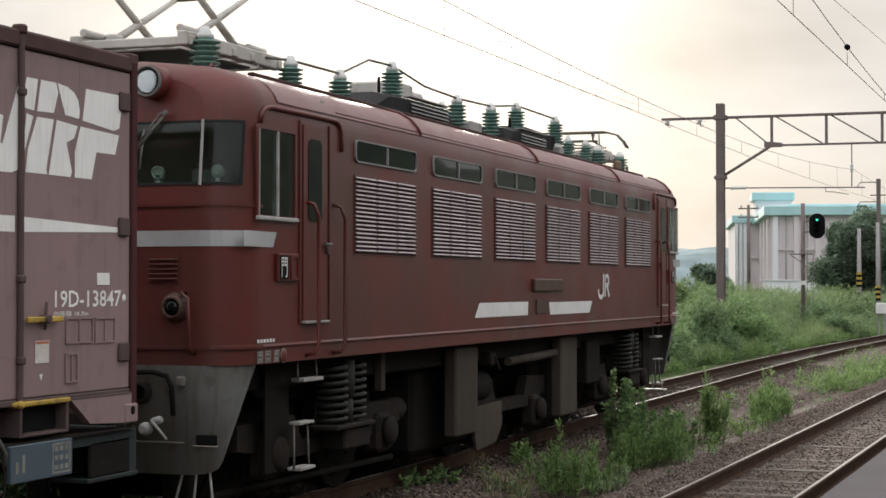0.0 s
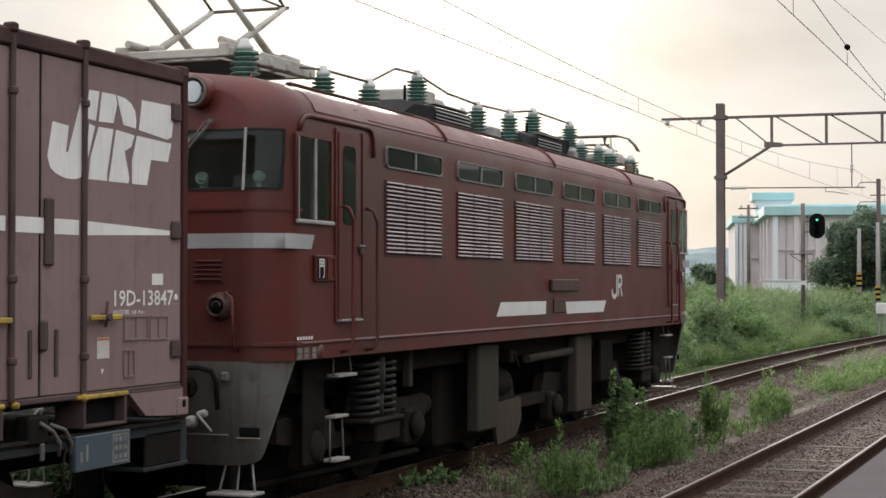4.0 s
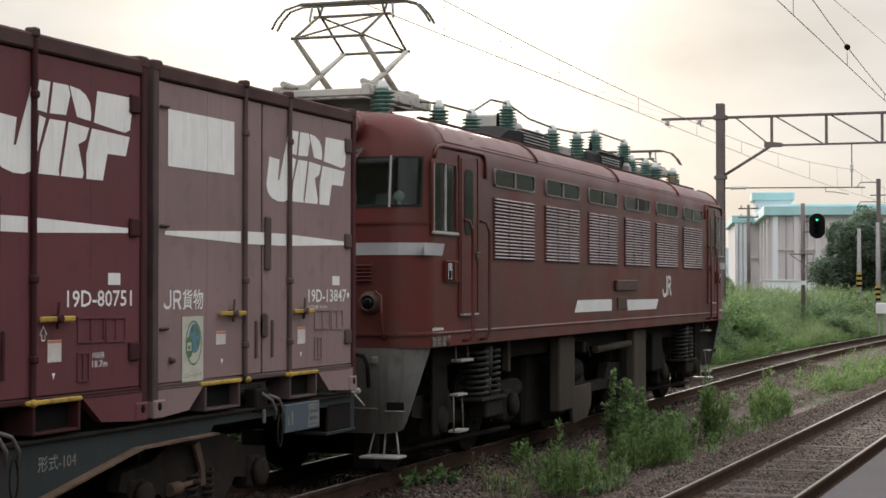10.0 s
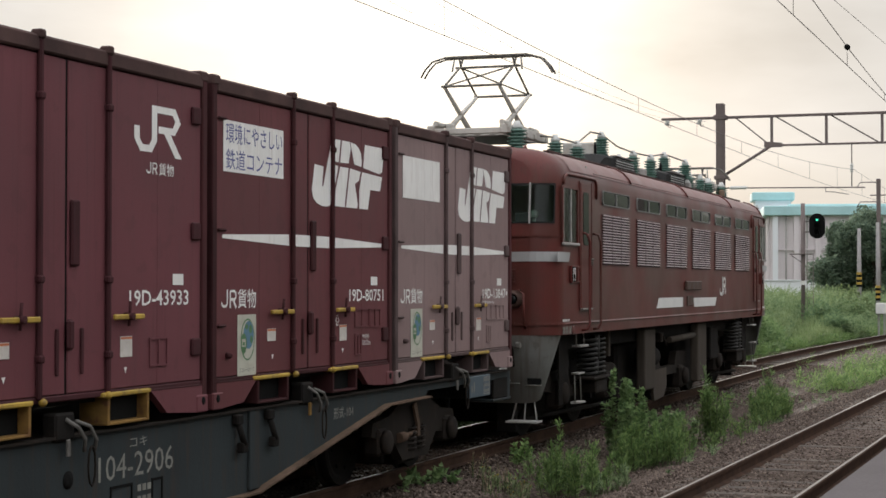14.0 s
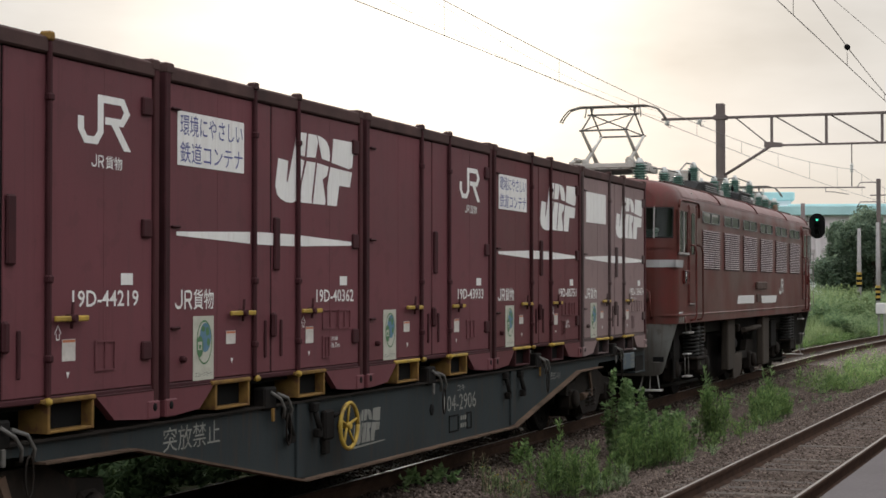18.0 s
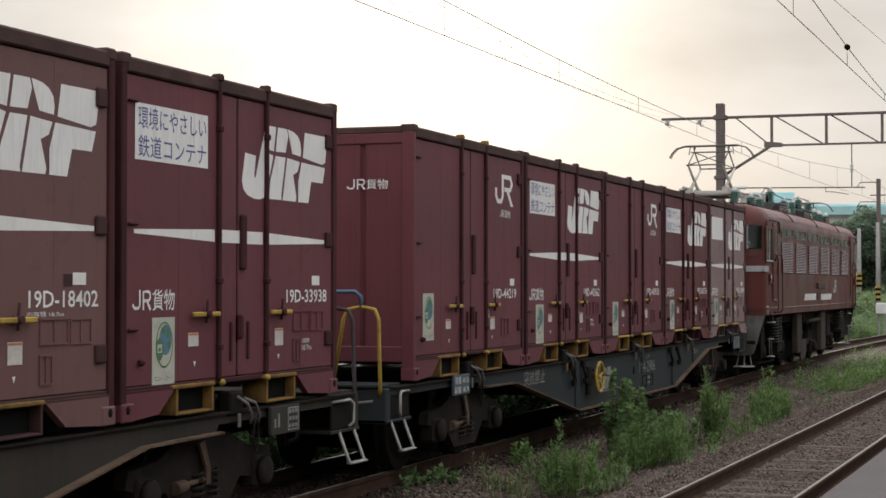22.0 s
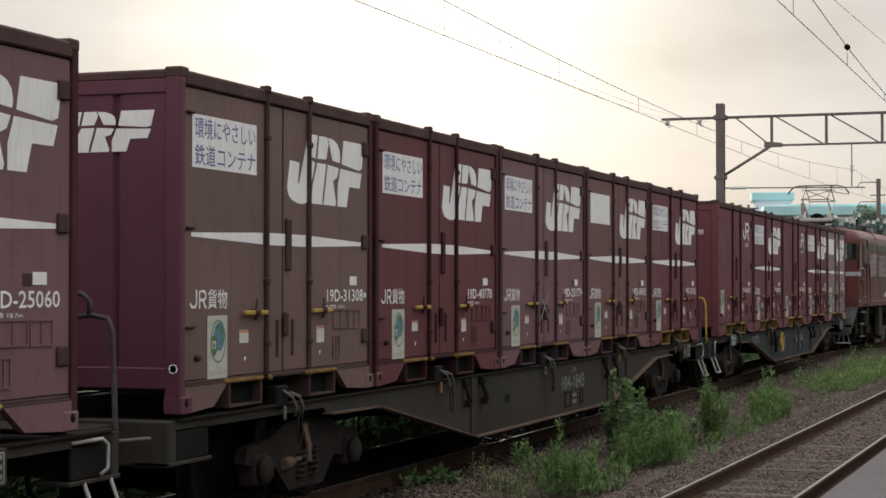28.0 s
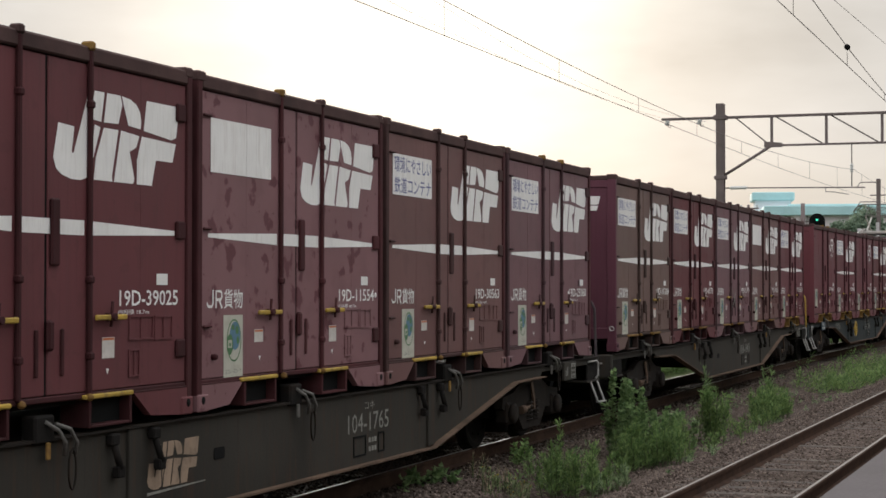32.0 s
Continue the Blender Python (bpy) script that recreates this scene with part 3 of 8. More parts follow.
def make_loco():
    loco = thing("electric_locomotive", "dark red electric locomotive with silver band and louvred sides, on rails", "locomotive")
    e = 8.0
    # body shell, rounded at the ends
    st = []
    for k in range(7):
        t = radians((0, 12, 25, 38, 55, 72, 90)[k])
        st.append((e - 0.38 + 0.38 * math.sin(t), 1.4 - 0.34 * (1 - math.cos(t)), 0.0 if k < 4 else 0.03 * (k - 3)))
    stations = [(-x, w, d) for x, w, d in reversed(st)] + [(-7.03, 1.4, 0), (-5.0, 1.4, 0), (0, 1.4, 0), (5.0, 1.4, 0), (7.03, 1.4, 0)] + st
    b = Build()
    rings = []
    for x, w, d in stations:
        half = loco_section(w)
        ring = [(y, z - d * max(0, z - 3.3) * 3.2) for y, z in half]
        rake = lambda z: -math.copysign(0.10 * max(0.0, z - 2.45), x) if abs(x) > 7.5 else 0.0
        rings.append([(x + rake(z), -y, z) for y, z in ring] + [(x + rake(z), y, z) for y, z in reversed(ring[:-1])])
    n = len(rings[0])
    v = [p for r in rings for p in r]
    last = len(rings) - 2

    def opened(k, i):
        """Where the windscreen wraps the corners and where the side windows stand."""
        level, at = min(i, n - 2 - i), min(k, last - k)
        return (at < 3 and level in (9, 10)) or (5 <= at <= 6 and level in (8, 9))

    f = [(k * n + i, (k + 1) * n + i, (k + 1) * n + i + 1, k * n + i + 1) for k in range(len(rings) - 1) for i in range(n - 1) if not opened(k, i)]
    b.add(v, f, True)
    # the ends and the floor
    for k in (0, len(rings) - 1):
        for i in range(n // 2):
            if i in (9, 10):
                continue
            b.f.append([k * n + i, k * n + i + 1, k * n + n - 2 - i, k * n + n - 1 - i])
            b.smooth.append(False)
    b.add([r[0] for r in rings] + [r[-1] for r in reversed(rings)], [tuple(range(2 * len(rings)))])
    body = part("body", b, "loco_red", loco)
    HERE["loco"] = (loco, LX - 0.08, 5.2)
    loco_sides(loco)
    loco_end(loco, -1)
    loco_end(loco, 1)
    loco_roof(loco)
    loco_under(loco)
    return loco


def window(parent, x0, x1, z0, z1, y, panes=2, name="window", rim="galvanised"):
    """A framed window on a side wall: y is the wall's face, outwards by its sign."""
    s = 1 if y > 0 else -1
    w = 0.03
    r = 0.055 if name == "window" else 0.035
    w = 0.014 if name == "window" else 0.03
    fr = rim_of(rounded(x0, x1, z0, z1, r), rounded(x0 + w, x1 - w, z0 + w, z1 - w, r - w * 0.6), y, y + s * 0.02)
    ob = part(name, fr, rim, parent, "dark glazed window in a thin metal rim")
    step = (x1 - x0 - 2 * w) / panes
    if name == "window":
        part("gasket", Build().prism(rounded(x0 + w, x1 - w, z0 + w, z1 - w, r - w * 0.6), "y", y - s * 0.002, y + s * 0.004), "glass_dark", ob)
    for k in range(panes):
        a = x0 + w + k * step
        lip = 0.03 if name == "window" else 0.0
        pane = part("pane", Build().box(a + 0.008, a + step - 0.008, y - s * 0.002, y + s * 0.006, z0 + w + lip, z1 - w - lip), "glass_dark" if lip else "cab_glass", ob)
        pane.visible_shadow = bool(lip)
        if k:
            part("mullion", Build().box(a - 0.016, a + 0.016, y, y + s * 0.022, z0 + 0.02, z1 - 0.02, 0.005), rim, ob)
    return ob


def loco_sides(loco):
    for s in (-1, 1):
        y = 1.4 * s
        o = y + s * 0.003
        for k in range(6):
            x = 3.55 + 2.0 * k - LX
            window(loco, x, x + 1.53, 3.015, 3.215, y, 2, "window", "rim_grey")
            fr = Build()
            fr.box(x - 0.012, x + 1.53, o, o + s * 0.004, 2.205, 2.905, 0.002)
            lv = part("louvre", fr, "loco_red", loco, "ribbed ventilation louvre in three columns")
            slats = Build()
            for c in range(3):
                a = x + 0.012 + c * 0.505
                for r in range(18):
                    z = 2.245 + r * 0.0374
                    slats.add([(a, o + s * 0.026, z), (a + 0.455, o + s * 0.026, z), (a + 0.455, o + s * 0.01, z + 0.009), (a, o + s * 0.01, z + 0.009),
                               (a, o + s * 0.026, z - 0.006), (a + 0.455, o + s * 0.026, z - 0.006), (a, o + s * 0.007, z - 0.006), (a + 0.455, o + s * 0.007, z - 0.006)],
                              [(0, 1, 2, 3), (0, 4, 5, 1), (4, 6, 7, 5), (0, 3, 6, 4), (1, 5, 7, 2)])
            tagged(part("slats", slats, "slat", lv, "pale worn louvre slats"), kind="stuff")
            # sheet whose dark colour paints in the shadow behind the slats
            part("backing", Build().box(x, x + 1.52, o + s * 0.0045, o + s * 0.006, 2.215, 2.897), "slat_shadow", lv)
        # cab doors and side windows at both ends
        for m in (-1, 1):
            def X(v):
                return (v - LX) if m < 0 else -(v - LX)

            def bx(b, a, c, *r):
                return b.box(min(X(a), X(c)), max(X(a), X(c)), *r)
            cw = window(loco, min(X(1.57), X(2.30)), max(X(1.57), X(2.30)), 2.45, 3.18, y, 1, "cab_window", "loco_red")
            part("sliding_bar", bx(Build(), 1.925, 1.955, o, o + s * 0.022, 2.48, 3.15, 0.005), "galvanised", cw, "pale metal window bar")
            part("window_sill", bx(Build(), 1.56, 2.31, o, o + s * 0.035, 2.44, 2.475, 0.008), "galvanised", cw, "pale metal sill")
            part("window_edge", bx(Build(), 1.595, 1.61, o, o + s * 0.02, 2.475, 3.15, 0.004), "galvanised", cw)
            door = part("cab_door", bx(Build(), 2.44, 2.93, o - s * 0.002, o + s * 0.012, 1.65, 3.25, 0.006), "loco_red", loco)
            part("door_window", Build().prism(rounded(min(X(2.53), X(2.80)), max(X(2.53), X(2.80)), 2.46, 3.14, 0.06), "y", o + s * 0.011, o + s * 0.018), "glass_dark", door)
            part("door_step", bx(Build(), 2.42, 2.9, o, o + s * 0.05, 1.628, 1.65, 0.004), "galvanised", door, "pale metal door sill")
            part("door_handle", Build().rod((X(2.9), o + s * 0.03, 2.2), (X(2.9), o + s * 0.03, 2.28), 0.016).rod((X(2.82), o + s * 0.04, 2.28), (X(2.95), o + s * 0.04, 2.28), 0.014), "steel_grey", door)
            for g in (2.52, 3.08):
                pts = [(X(g), o, 2.62), (X(g), o + s * 0.07, 2.60), (X(g + 0.05), o + s * 0.09, 2.5), (X(g + 0.05), o + s * 0.09, 1.45), (X(g), o + s * 0.07, 1.38), (X(g), o, 1.37)]
                part("grab_rail", Build().tube(pts, 0.017, 6), "loco_red", loco)
            # raised door surround and rain gutter
            part("door_frame", bx(bx(Build(), 2.37, 2.4, o, o + s * 0.014, 1.62, 3.28, 0.006), 2.97, 3.0, o, o + s * 0.014, 1.62, 3.28, 0.006), "loco_red", loco)
            rain = [(X(1.66), o - s * 0.008, 3.2), (X(1.68), o, 3.27), (X(1.74), o + s * 0.005, 3.315), (X(1.84), o + s * 0.005, 3.33), (X(2.5), o + s * 0.005, 3.335), (X(3.12), o + s * 0.005, 3.335),
                    (X(3.2), o + s * 0.005, 3.31), (X(3.24), o + s * 0.005, 3.25), (X(3.24), o + s * 0.005, 3.08)]
            part("rain_gutter", Build().tube(rain, 0.02, 6), "loco_red", loco)
            box = part("sign_holder", bx(Build(), 1.92, 2.31, o, o + s * 0.03, 1.97, 2.19, 0.006), "loco_red", loco, "small recessed sign holder")
            part("plate", bx(Build(), 1.94, 2.1, o + s * 0.03, o + s * 0.034, 1.985, 2.175), "black", box)
            lettering("門", min(X(1.965), X(2.075)), max(X(1.965), X(2.075)), 2.0, 2.16, o + s * 0.036, "white_paint", box, weight=0.01)
            part("holder_rim", Build().ring(min(X(2.14), X(2.29)), max(X(2.14), X(2.29)), 1.985, 2.175, 0.014, o + s * 0.03, o + s * 0.042), "loco_red", box)
            for g in (1.60, 1.74, 1.9):
                frame_box = part("stencil_frame", Build().ring(min(X(g), X(g + 0.1)), max(X(g), X(g + 0.1)), 1.34, 1.43, 0.011, o, o + s * 0.002), "white_worn", loco, "small faded white stencil box")
                for q in range(2):
                    part("marking", bx(Build(), g + 0.02, g + 0.08, o, o + s * 0.002, 1.355 + q * 0.035, 1.378 + q * 0.035), "white_worn", frame_box)
            for q in range(6):
                part("marking", bx(Build(), 1.6 + q * 0.055, 1.635 + q * 0.055, o, o + s * 0.002, 1.495, 1.522), "white_paint", loco)
            b = Build().lathe((X(2.06), o - s * 0.01, 1.385), (0, s, 0), [(0.055, 0), (0.06, 0.02), (0.04, 0.03), (0.01, 0.031)], 14)
            part("round_cap", b, "loco_red", loco)
            part("cap_ring", Build().lathe((X(2.06), o + s * 0.011, 1.385), (0, s, 0), [(0.062, 0), (0.056, 0.002), (0.05, 0)], 20), "steel_grey", loco)
            part("silver_band", Build().prism([(X(1.36), 2.235), (X(1.87), 2.235), (X(1.94), 2.355), (X(1.36), 2.355)], "y", o, o + s * 0.005), "band_silver", loco, "dull silver band round the cab")
        # two white flashes, a plate and a white emblem
        bars = part("white_flash", Build().prism([(6.86 - LX, 1.6), (8.78 - LX, 1.6), (8.80 - LX, 1.755), (7.02 - LX, 1.755)], "y", o, o + s * 0.003), "white_paint", loco)
        part("white_flash", Build().prism([(9.72 - LX, 1.59), (11.55 - LX, 1.59), (11.70 - LX, 1.74), (9.66 - LX, 1.74)], "y", o, o + s * 0.003), "white_paint", loco)
        part("builder_plate", Build().box(8.95 - LX, 10.16 - LX, o, o + s * 0.045, 1.87, 2.02, 0.012), "plate_bronze", loco, "dull bronze plate with worn lettering")
        part("builder_plate", Build().box(9.12 - LX, 9.6 - LX, o, o + s * 0.012, 1.61, 1.78, 0.01), "plate_bronze", loco)
        x0, z0, wd = 12.02 - LX, 1.79, 0.58
        strokes = (((0.0, 0.1), (0.02, 0.03), (0.09, 0.0), (0.2, 0.0), (0.27, 0.03), (0.29, 0.09), (0.29, 0.31)),
                   ((0.38, 0.0), (0.38, 0.28), (0.53, 0.28), (0.58, 0.25), (0.59, 0.2), (0.55, 0.16), (0.41, 0.15)),
                   ((0.5, 0.15), (0.62, 0.0)))
        for line in strokes:
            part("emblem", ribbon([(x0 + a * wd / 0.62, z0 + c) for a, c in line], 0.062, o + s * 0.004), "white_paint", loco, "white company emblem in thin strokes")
        # gutter with its hooks along the shoulder
        prof = [(1.388, 3.385), (1.354, 3.454), (1.284, 3.534), (1.163, 3.604), (1.02, 3.643)]
        for a, c in ((-7.3, -4.045), (-4.035, -0.045), (-0.035, 3.955), (3.965, 7.3)):
            sh = Build().add([(x, s * py, pz) for x in (a, c) for py, pz in prof], [(k, k + 1, 6 + k, 5 + k) for k in range(4)], True)
            part("roof_sheet", sh, "roof_red_sheen", loco, "red roof sheet, its paint paled for the sky's sheen")
            part("sheet_flange", Build().tube([(c, s * (py + 0.008), pz + 0.006) for py, pz in prof], 0.014, 6), "loco_red", loco)
        part("gutter", Build().box(-6.1, 7.2, y * 0.972, y * 0.972 + s * 0.018, 3.40, 3.425, 0.006), "loco_red", loco)


def loco_end(loco, m):
    e = 8.0 * m
    def X(d):
        return e + m * d
    def face(z):
        return 0.10 * max(0.0, z - 2.45)
    # the wrap-round windscreen follows the plan of the rounded cab front
    def plan(t, sgn, d):
        """A point of the front's plan: t = 90 on the flat face, 0 on the side; d: how far it stands proud."""
        a = radians(t)
        return (e - m * 0.38 + m * (0.38 + d) * math.sin(a), sgn * (1.06 + (0.34 + d) * math.cos(a)))
    def strip(points, z0, z1, d_in=0.012):
        """A thin curved panel through plan points (x, y), its rake following the face."""
        b = Build()
        v = []
        for x, y in points:
            for z in (z0, z1):
                v.append((x - m * face(z), y, z))
        return b.add(v, [(2 * k, 2 * k + 2, 2 * k + 3, 2 * k + 1) for k in range(len(points) - 1)], True)
    arcs = [88, 79, 70, 61, 52, 43]
    round_it = [plan(t, 1, 0.01) for t in reversed([90] + arcs[1:] + [37])] + [plan(t, -1, 0.01) for t in [90] + arcs[1:] + [37]]
    rim = part("windscreen", strip(round_it, 3.18, 3.2), "rubber_rim", loco, "wrap-round windscreen in a black rubber rim")
    part("lower_rim", strip(round_it, 2.704, 2.724), "rubber_rim", rim)
    panes = [part("pane", strip([(X(0.004), -1.05), (X(0.004), 1.05)], 2.715, 3.19), "cab_glass", rim)]
    for sgn in (-1, 1):
        panes.append(part("pane", strip([plan(t, sgn, 0.004) for t in [90] + arcs[1:] + [38]], 2.715, 3.19), "cab_glass", rim))
        part("side_rim", strip([plan(t, sgn, 0.01) for t in (40.5, 37)], 2.704, 3.2), "rubber_rim", rim)
        for z, up in ((3.182, -1), (2.722, 1)):
            bow = [(47 - 8 * math.sin(q * math.pi / 8), z + up * 0.05 * (1 - math.cos(q * math.pi / 8))) for q in range(5)]
            fan = [plan(39, sgn, 0.011) + (z,)] + [plan(t, sgn, 0.011) + (h,) for t, h in bow]
            part("corner_web", Build().add([(x - m * face(h), y, h) for x, y, h in fan], [(0, q, q + 1) for q in range(1, 5)]), "rubber_rim", rim)
        part("mullion", strip([plan(92, sgn, 0.02), plan(90, sgn, 0.028), plan(88, sgn, 0.02)], 2.7, 3.205), "galvanised", rim, "pale metal mullion")
    for pane in panes:
        pane.visible_shadow = False
    # the driver's cab behind the glass
    room = part("cab_bulkhead", Build().box(X(-1.75), X(-1.7), -1.33, 1.33, 1.45, 3.5), "cab_green", loco, "grey-green painted cab wall")
    part("cab_floor", Build().box(X(-1.7), X(-0.06), -1.02, 1.02, 1.5, 1.55), "cab_desk", room)
    part("cab_ceiling", Build().box(X(-1.7), X(-0.45), -1.1, 1.1, 3.42, 3.44), "cab_green", room)
    part("control_desk", Build().prism([(X(-0.06), 1.55), (X(-0.06), 2.66), (X(-0.3), 2.7), (X(-0.55), 2.6), (X(-0.6), 1.55)], "y", -0.98, 0.98), "cab_desk", room, "grey control desk below the windscreen")
    part("gauge", Build().lathe((X(-0.3), -0.55, 2.82), (m, 0, 0), [(0.03, -0.05), (0.055, 0.0), (0.055, 0.03), (0.045, 0.035), (0.035, 0.02)], 16).box(X(-0.36), X(-0.28), -0.57, -0.53, 2.66, 2.8), "cab_green", room, "round pale gauge on a stand")
    part("instrument_case", Build().box(X(-0.5), X(-0.24), -0.3, 0.02, 2.66, 2.76, 0.02), "cab_green", room)
    part("cab_fan", Build().lathe((X(-0.42), -1.0, 2.83), (m, 0, 0), [(0.02, -0.06), (0.05, -0.03), (0.055, 0.0), (0.05, 0.02), (0.02, 0.03)], 14).rod((X(-0.43), -1.0, 2.68), (X(-0.43), -1.0, 2.8), 0.02), "cab_green", room)
    part("control_stand", Build().box(X(-0.62), X(-0.5), -0.96, -0.72, 2.55, 2.86, 0.02), "cab_desk", room)
    part("seat_back", Build().box(X(-1.35), X(-1.25), -0.85, -0.4, 2.0, 2.7, 0.04), "cab_desk", room)
    wp = Build().rod((X(0.0), -0.762, 3.262), (X(0.05 - face(3.26)), -0.762, 3.262), 0.02, 8).rod((X(0.05 - face(3.26)), -0.762, 3.262), (X(0.045 - face(3.0)), -0.53, 3.0), 0.011)
    wp.rod((X(0.05 - face(3.24)), -0.7, 3.25), (X(0.045 - face(3.0)), -0.52, 3.02), 0.008).rod((X(0.05 - face(3.25)), -0.762, 3.262), (X(0.05 - face(3.24)), -0.69, 3.25), 0.009)
    wp.rod((X(0.035 - face(3.14)), -0.565, 3.14), (X(0.035 - face(2.83)), -0.545, 2.83), 0.009)
    part("wiper", wp, "steel_grey", loco)
    # silver band and the ledge above it, wrapped round the corners
    def wrap(z0, z1, d):
        b = Build()
        pts = [(X(0), -1.06), (X(0), 1.06)]
        for sgn in (-1, 1):
            arc = []
            for k in range(7):
                t = k / 6 * math.pi / 2
                arc.append((e - m * 0.38 + m * (0.38 + d) * math.sin(t), sgn * (1.06 + (0.34 + d) * math.cos(t))))
            for a, c in zip(arc, arc[1:]):
                v = [(a[0], a[1], z0), (c[0], c[1], z0), (c[0], c[1], z1), (a[0], a[1], z1)]
                b.add(v, [(0, 1, 2, 3)])
        b.box(X(0.0), X(d), -1.06, 1.06, z0, z1)
        return b
    part("silver_band", wrap(2.235, 2.355, 0.006), "band_silver", loco)
    part("ledge", wrap(2.54, 2.56, 0.014), "loco_red", loco)
    part("ledge", wrap(1.452, 1.478, 0.02), "loco_red", loco)
    # lamps
    for y in (-0.63, 0.63):
        lamp = part("headlight", Build().lathe((X(-0.35), y, 3.5), (m, 0, 0), [(0.11, 0), (0.13, 0.05), (0.132, 0.37), (0.124, 0.385), (0.112, 0.37)], 28), "loco_red", loco, "round headlight in a red housing")
        part("bezel", Build().lathe((X(0.03), y, 3.5), (m, 0, 0), [(0.123, -0.01), (0.124, 0.012), (0.117, 0.022), (0.106, 0.018), (0.104, 0.0)], 28), "steel_grey", lamp, "worn grey metal ring")
        part("reflector", Build().lathe((X(0.032), y, 3.5), (m, 0, 0), [(0.105, 0.0), (0.092, -0.028), (0.068, -0.056), (0.04, -0.072), (0.006, -0.078)], 28), "glass_lens", lamp, "bright bowl-shaped reflector")
        part("bulb", Build().lathe((X(-0.03), y, 3.5), (m, 0, 0), [(0.016, -0.02), (0.024, 0.01), (0.016, 0.03), (0.004, 0.036)], 12), "porcelain", lamp)
        part("cover_glass", Build().lathe((X(0.036), y, 3.5), (m, 0, 0), [(0.105, 0.0), (0.08, 0.012), (0.04, 0.019), (0.004, 0.021)], 24), "lamp_glass", lamp).visible_shadow = False
        tail = part("tail_light", Build().lathe((X(0.0), y * 1.38, 1.77), (m, 0, 0), [(0.115, 0.0), (0.115, 0.03), (0.085, 0.09), (0.07, 0.1), (0.065, 0.07), (0.01, 0.068)], 18), "plate_bronze", loco, "round tail light in a dull brown housing")
        part("tail_lens", Build().lathe((X(0.066), y * 1.38, 1.77), (m, 0, 0), [(0.064, 0.0), (0.055, 0.02), (0.03, 0.032), (0.005, 0.036)], 16), "glass_dark", tail, "dark glass lens")
        vent = part("front_vent", Build().box(X(0), X(0.008), y * 1.21 - 0.13, y * 1.21 + 0.13, 1.96, 2.18), "loco_red", loco)
        sl = Build()
        for r in range(5):
            sl.box(X(0.006), X(0.03), y * 1.21 - 0.12, y * 1.21 + 0.12, 1.98 + r * 0.037, 1.992 + r * 0.037, 0.004)
        part("vent_slats", sl, "loco_red", vent)
        pts = [(X(0), y * 1.5, 1.88), (X(0.07), y * 1.5, 1.88), (X(0.08), y * 1.6, 1.84), (X(0.08), y * 1.62, 1.45), (X(0), y * 1.62, 1.42)]
        part("grab_rail", Build().tube(pts, 0.015), "loco_red", loco)
    # skirt, tapering downwards, with a slot for the step
    for s in (-1, 1):
        sk = Build()
        top = [(X(0.02), s * 0.3, 1.33), (X(0.02), s * 0.8, 1.33), (X(0.01), s * 1.06, 1.33), (X(-0.05), s * 1.2, 1.33), (X(-0.15), s * 1.31, 1.33), (X(-0.27), s * 1.36, 1.33), (X(-0.36), s * 1.365, 1.33)]
        low = [(X(-0.02), s * 0.3, 0.50), (X(-0.02), s * 0.8, 0.50), (X(-0.025), s * 0.98, 0.50), (X(-0.05), s * 1.07, 0.505), (X(-0.09), s * 1.13, 0.52), (X(-0.13), s * 1.165, 0.545), (X(-0.17), s * 1.18, 0.6)]
        inn = [(x - m * 0.02, y * 0.985, z) for x, y, z in top], [(x - m * 0.02, y * 0.985, z) for x, y, z in low]
        n = len(top)
        walls = [(a + k, a + k + 1, a + n + k + 1, a + n + k) for a in (0, 2 * n) for k in range(n - 1)]
        sk.add(top + low + inn[0] + inn[1], walls + [(n + k, n + k + 1, 3 * n + k + 1, 3 * n + k) for k in range(n - 1)] + [(n - 1, 2 * n - 1, 4 * n - 1, 3 * n - 1)], True)
        skirt = part("skirt", sk, "skirt_grey", loco, "grey steel skirt below the buffer beam")
        part("foothold", Build().box(X(0.0), X(0.016), s * 1.04, s * 1.22, 0.73, 0.81, 0.008), "black", skirt, "dark foothold slot")
        part("foothold_lip", Build().box(X(0.0), X(0.05), s * 1.03, s * 1.23, 0.718, 0.73, 0.004), "steel_grey", skirt)
    part("buffer_beam", Build().box(X(-0.3), X(0.0), -0.34, 0.34, 0.62, 1.33, 0.02), "under_dark", loco)
    cp = Build().box(X(0.0), X(0.42), -0.11, 0.11, 0.77, 0.99, 0.03).box(X(0.36), X(0.62), -0.2, 0.16, 0.72, 1.04, 0.06)
    part("coupler", cp, "under_brown", loco, "rusty knuckle coupler")
    hose = [(X(0.0), -0.5, 0.95), (X(0.12), -0.52, 0.9), (X(0.22), -0.5, 0.72), (X(0.3), -0.42, 0.6), (X(0.42), -0.34, 0.62)]
    part("air_hose", Build().tube(hose, 0.025), "black", loco)
    for s in (-1, 1):
        cock = part("air_cock", Build().lathe((X(0.05), s * 0.66, 0.85), (m, 0, 0), [(0.03, 0), (0.05, 0.02), (0.05, 0.07), (0.03, 0.1)], 10).lathe((X(0.09), s * 0.71, 0.9), (0, s, 0.3), [(0.025, 0), (0.032, 0.02), (0.032, 0.07), (0.02, 0.09)], 10), "galvanised", loco, "pale air cock with a bent lever")
        part("lever", Build().rod((X(0.12), s * 0.73, 0.91), (X(0.14), s * 0.86, 0.78), 0.011, 6), "galvanised", cock)
        part("bent_pipe", Build().tube([(X(0.05), s * 0.4, 1.27), (X(0.06), s * 0.7, 1.28), (X(0.06), s * 0.82, 1.25), (X(0.06), s * 0.86, 1.17), (X(0.05), s * 0.87, 0.95)], 0.02, 8), "under_dark", loco)
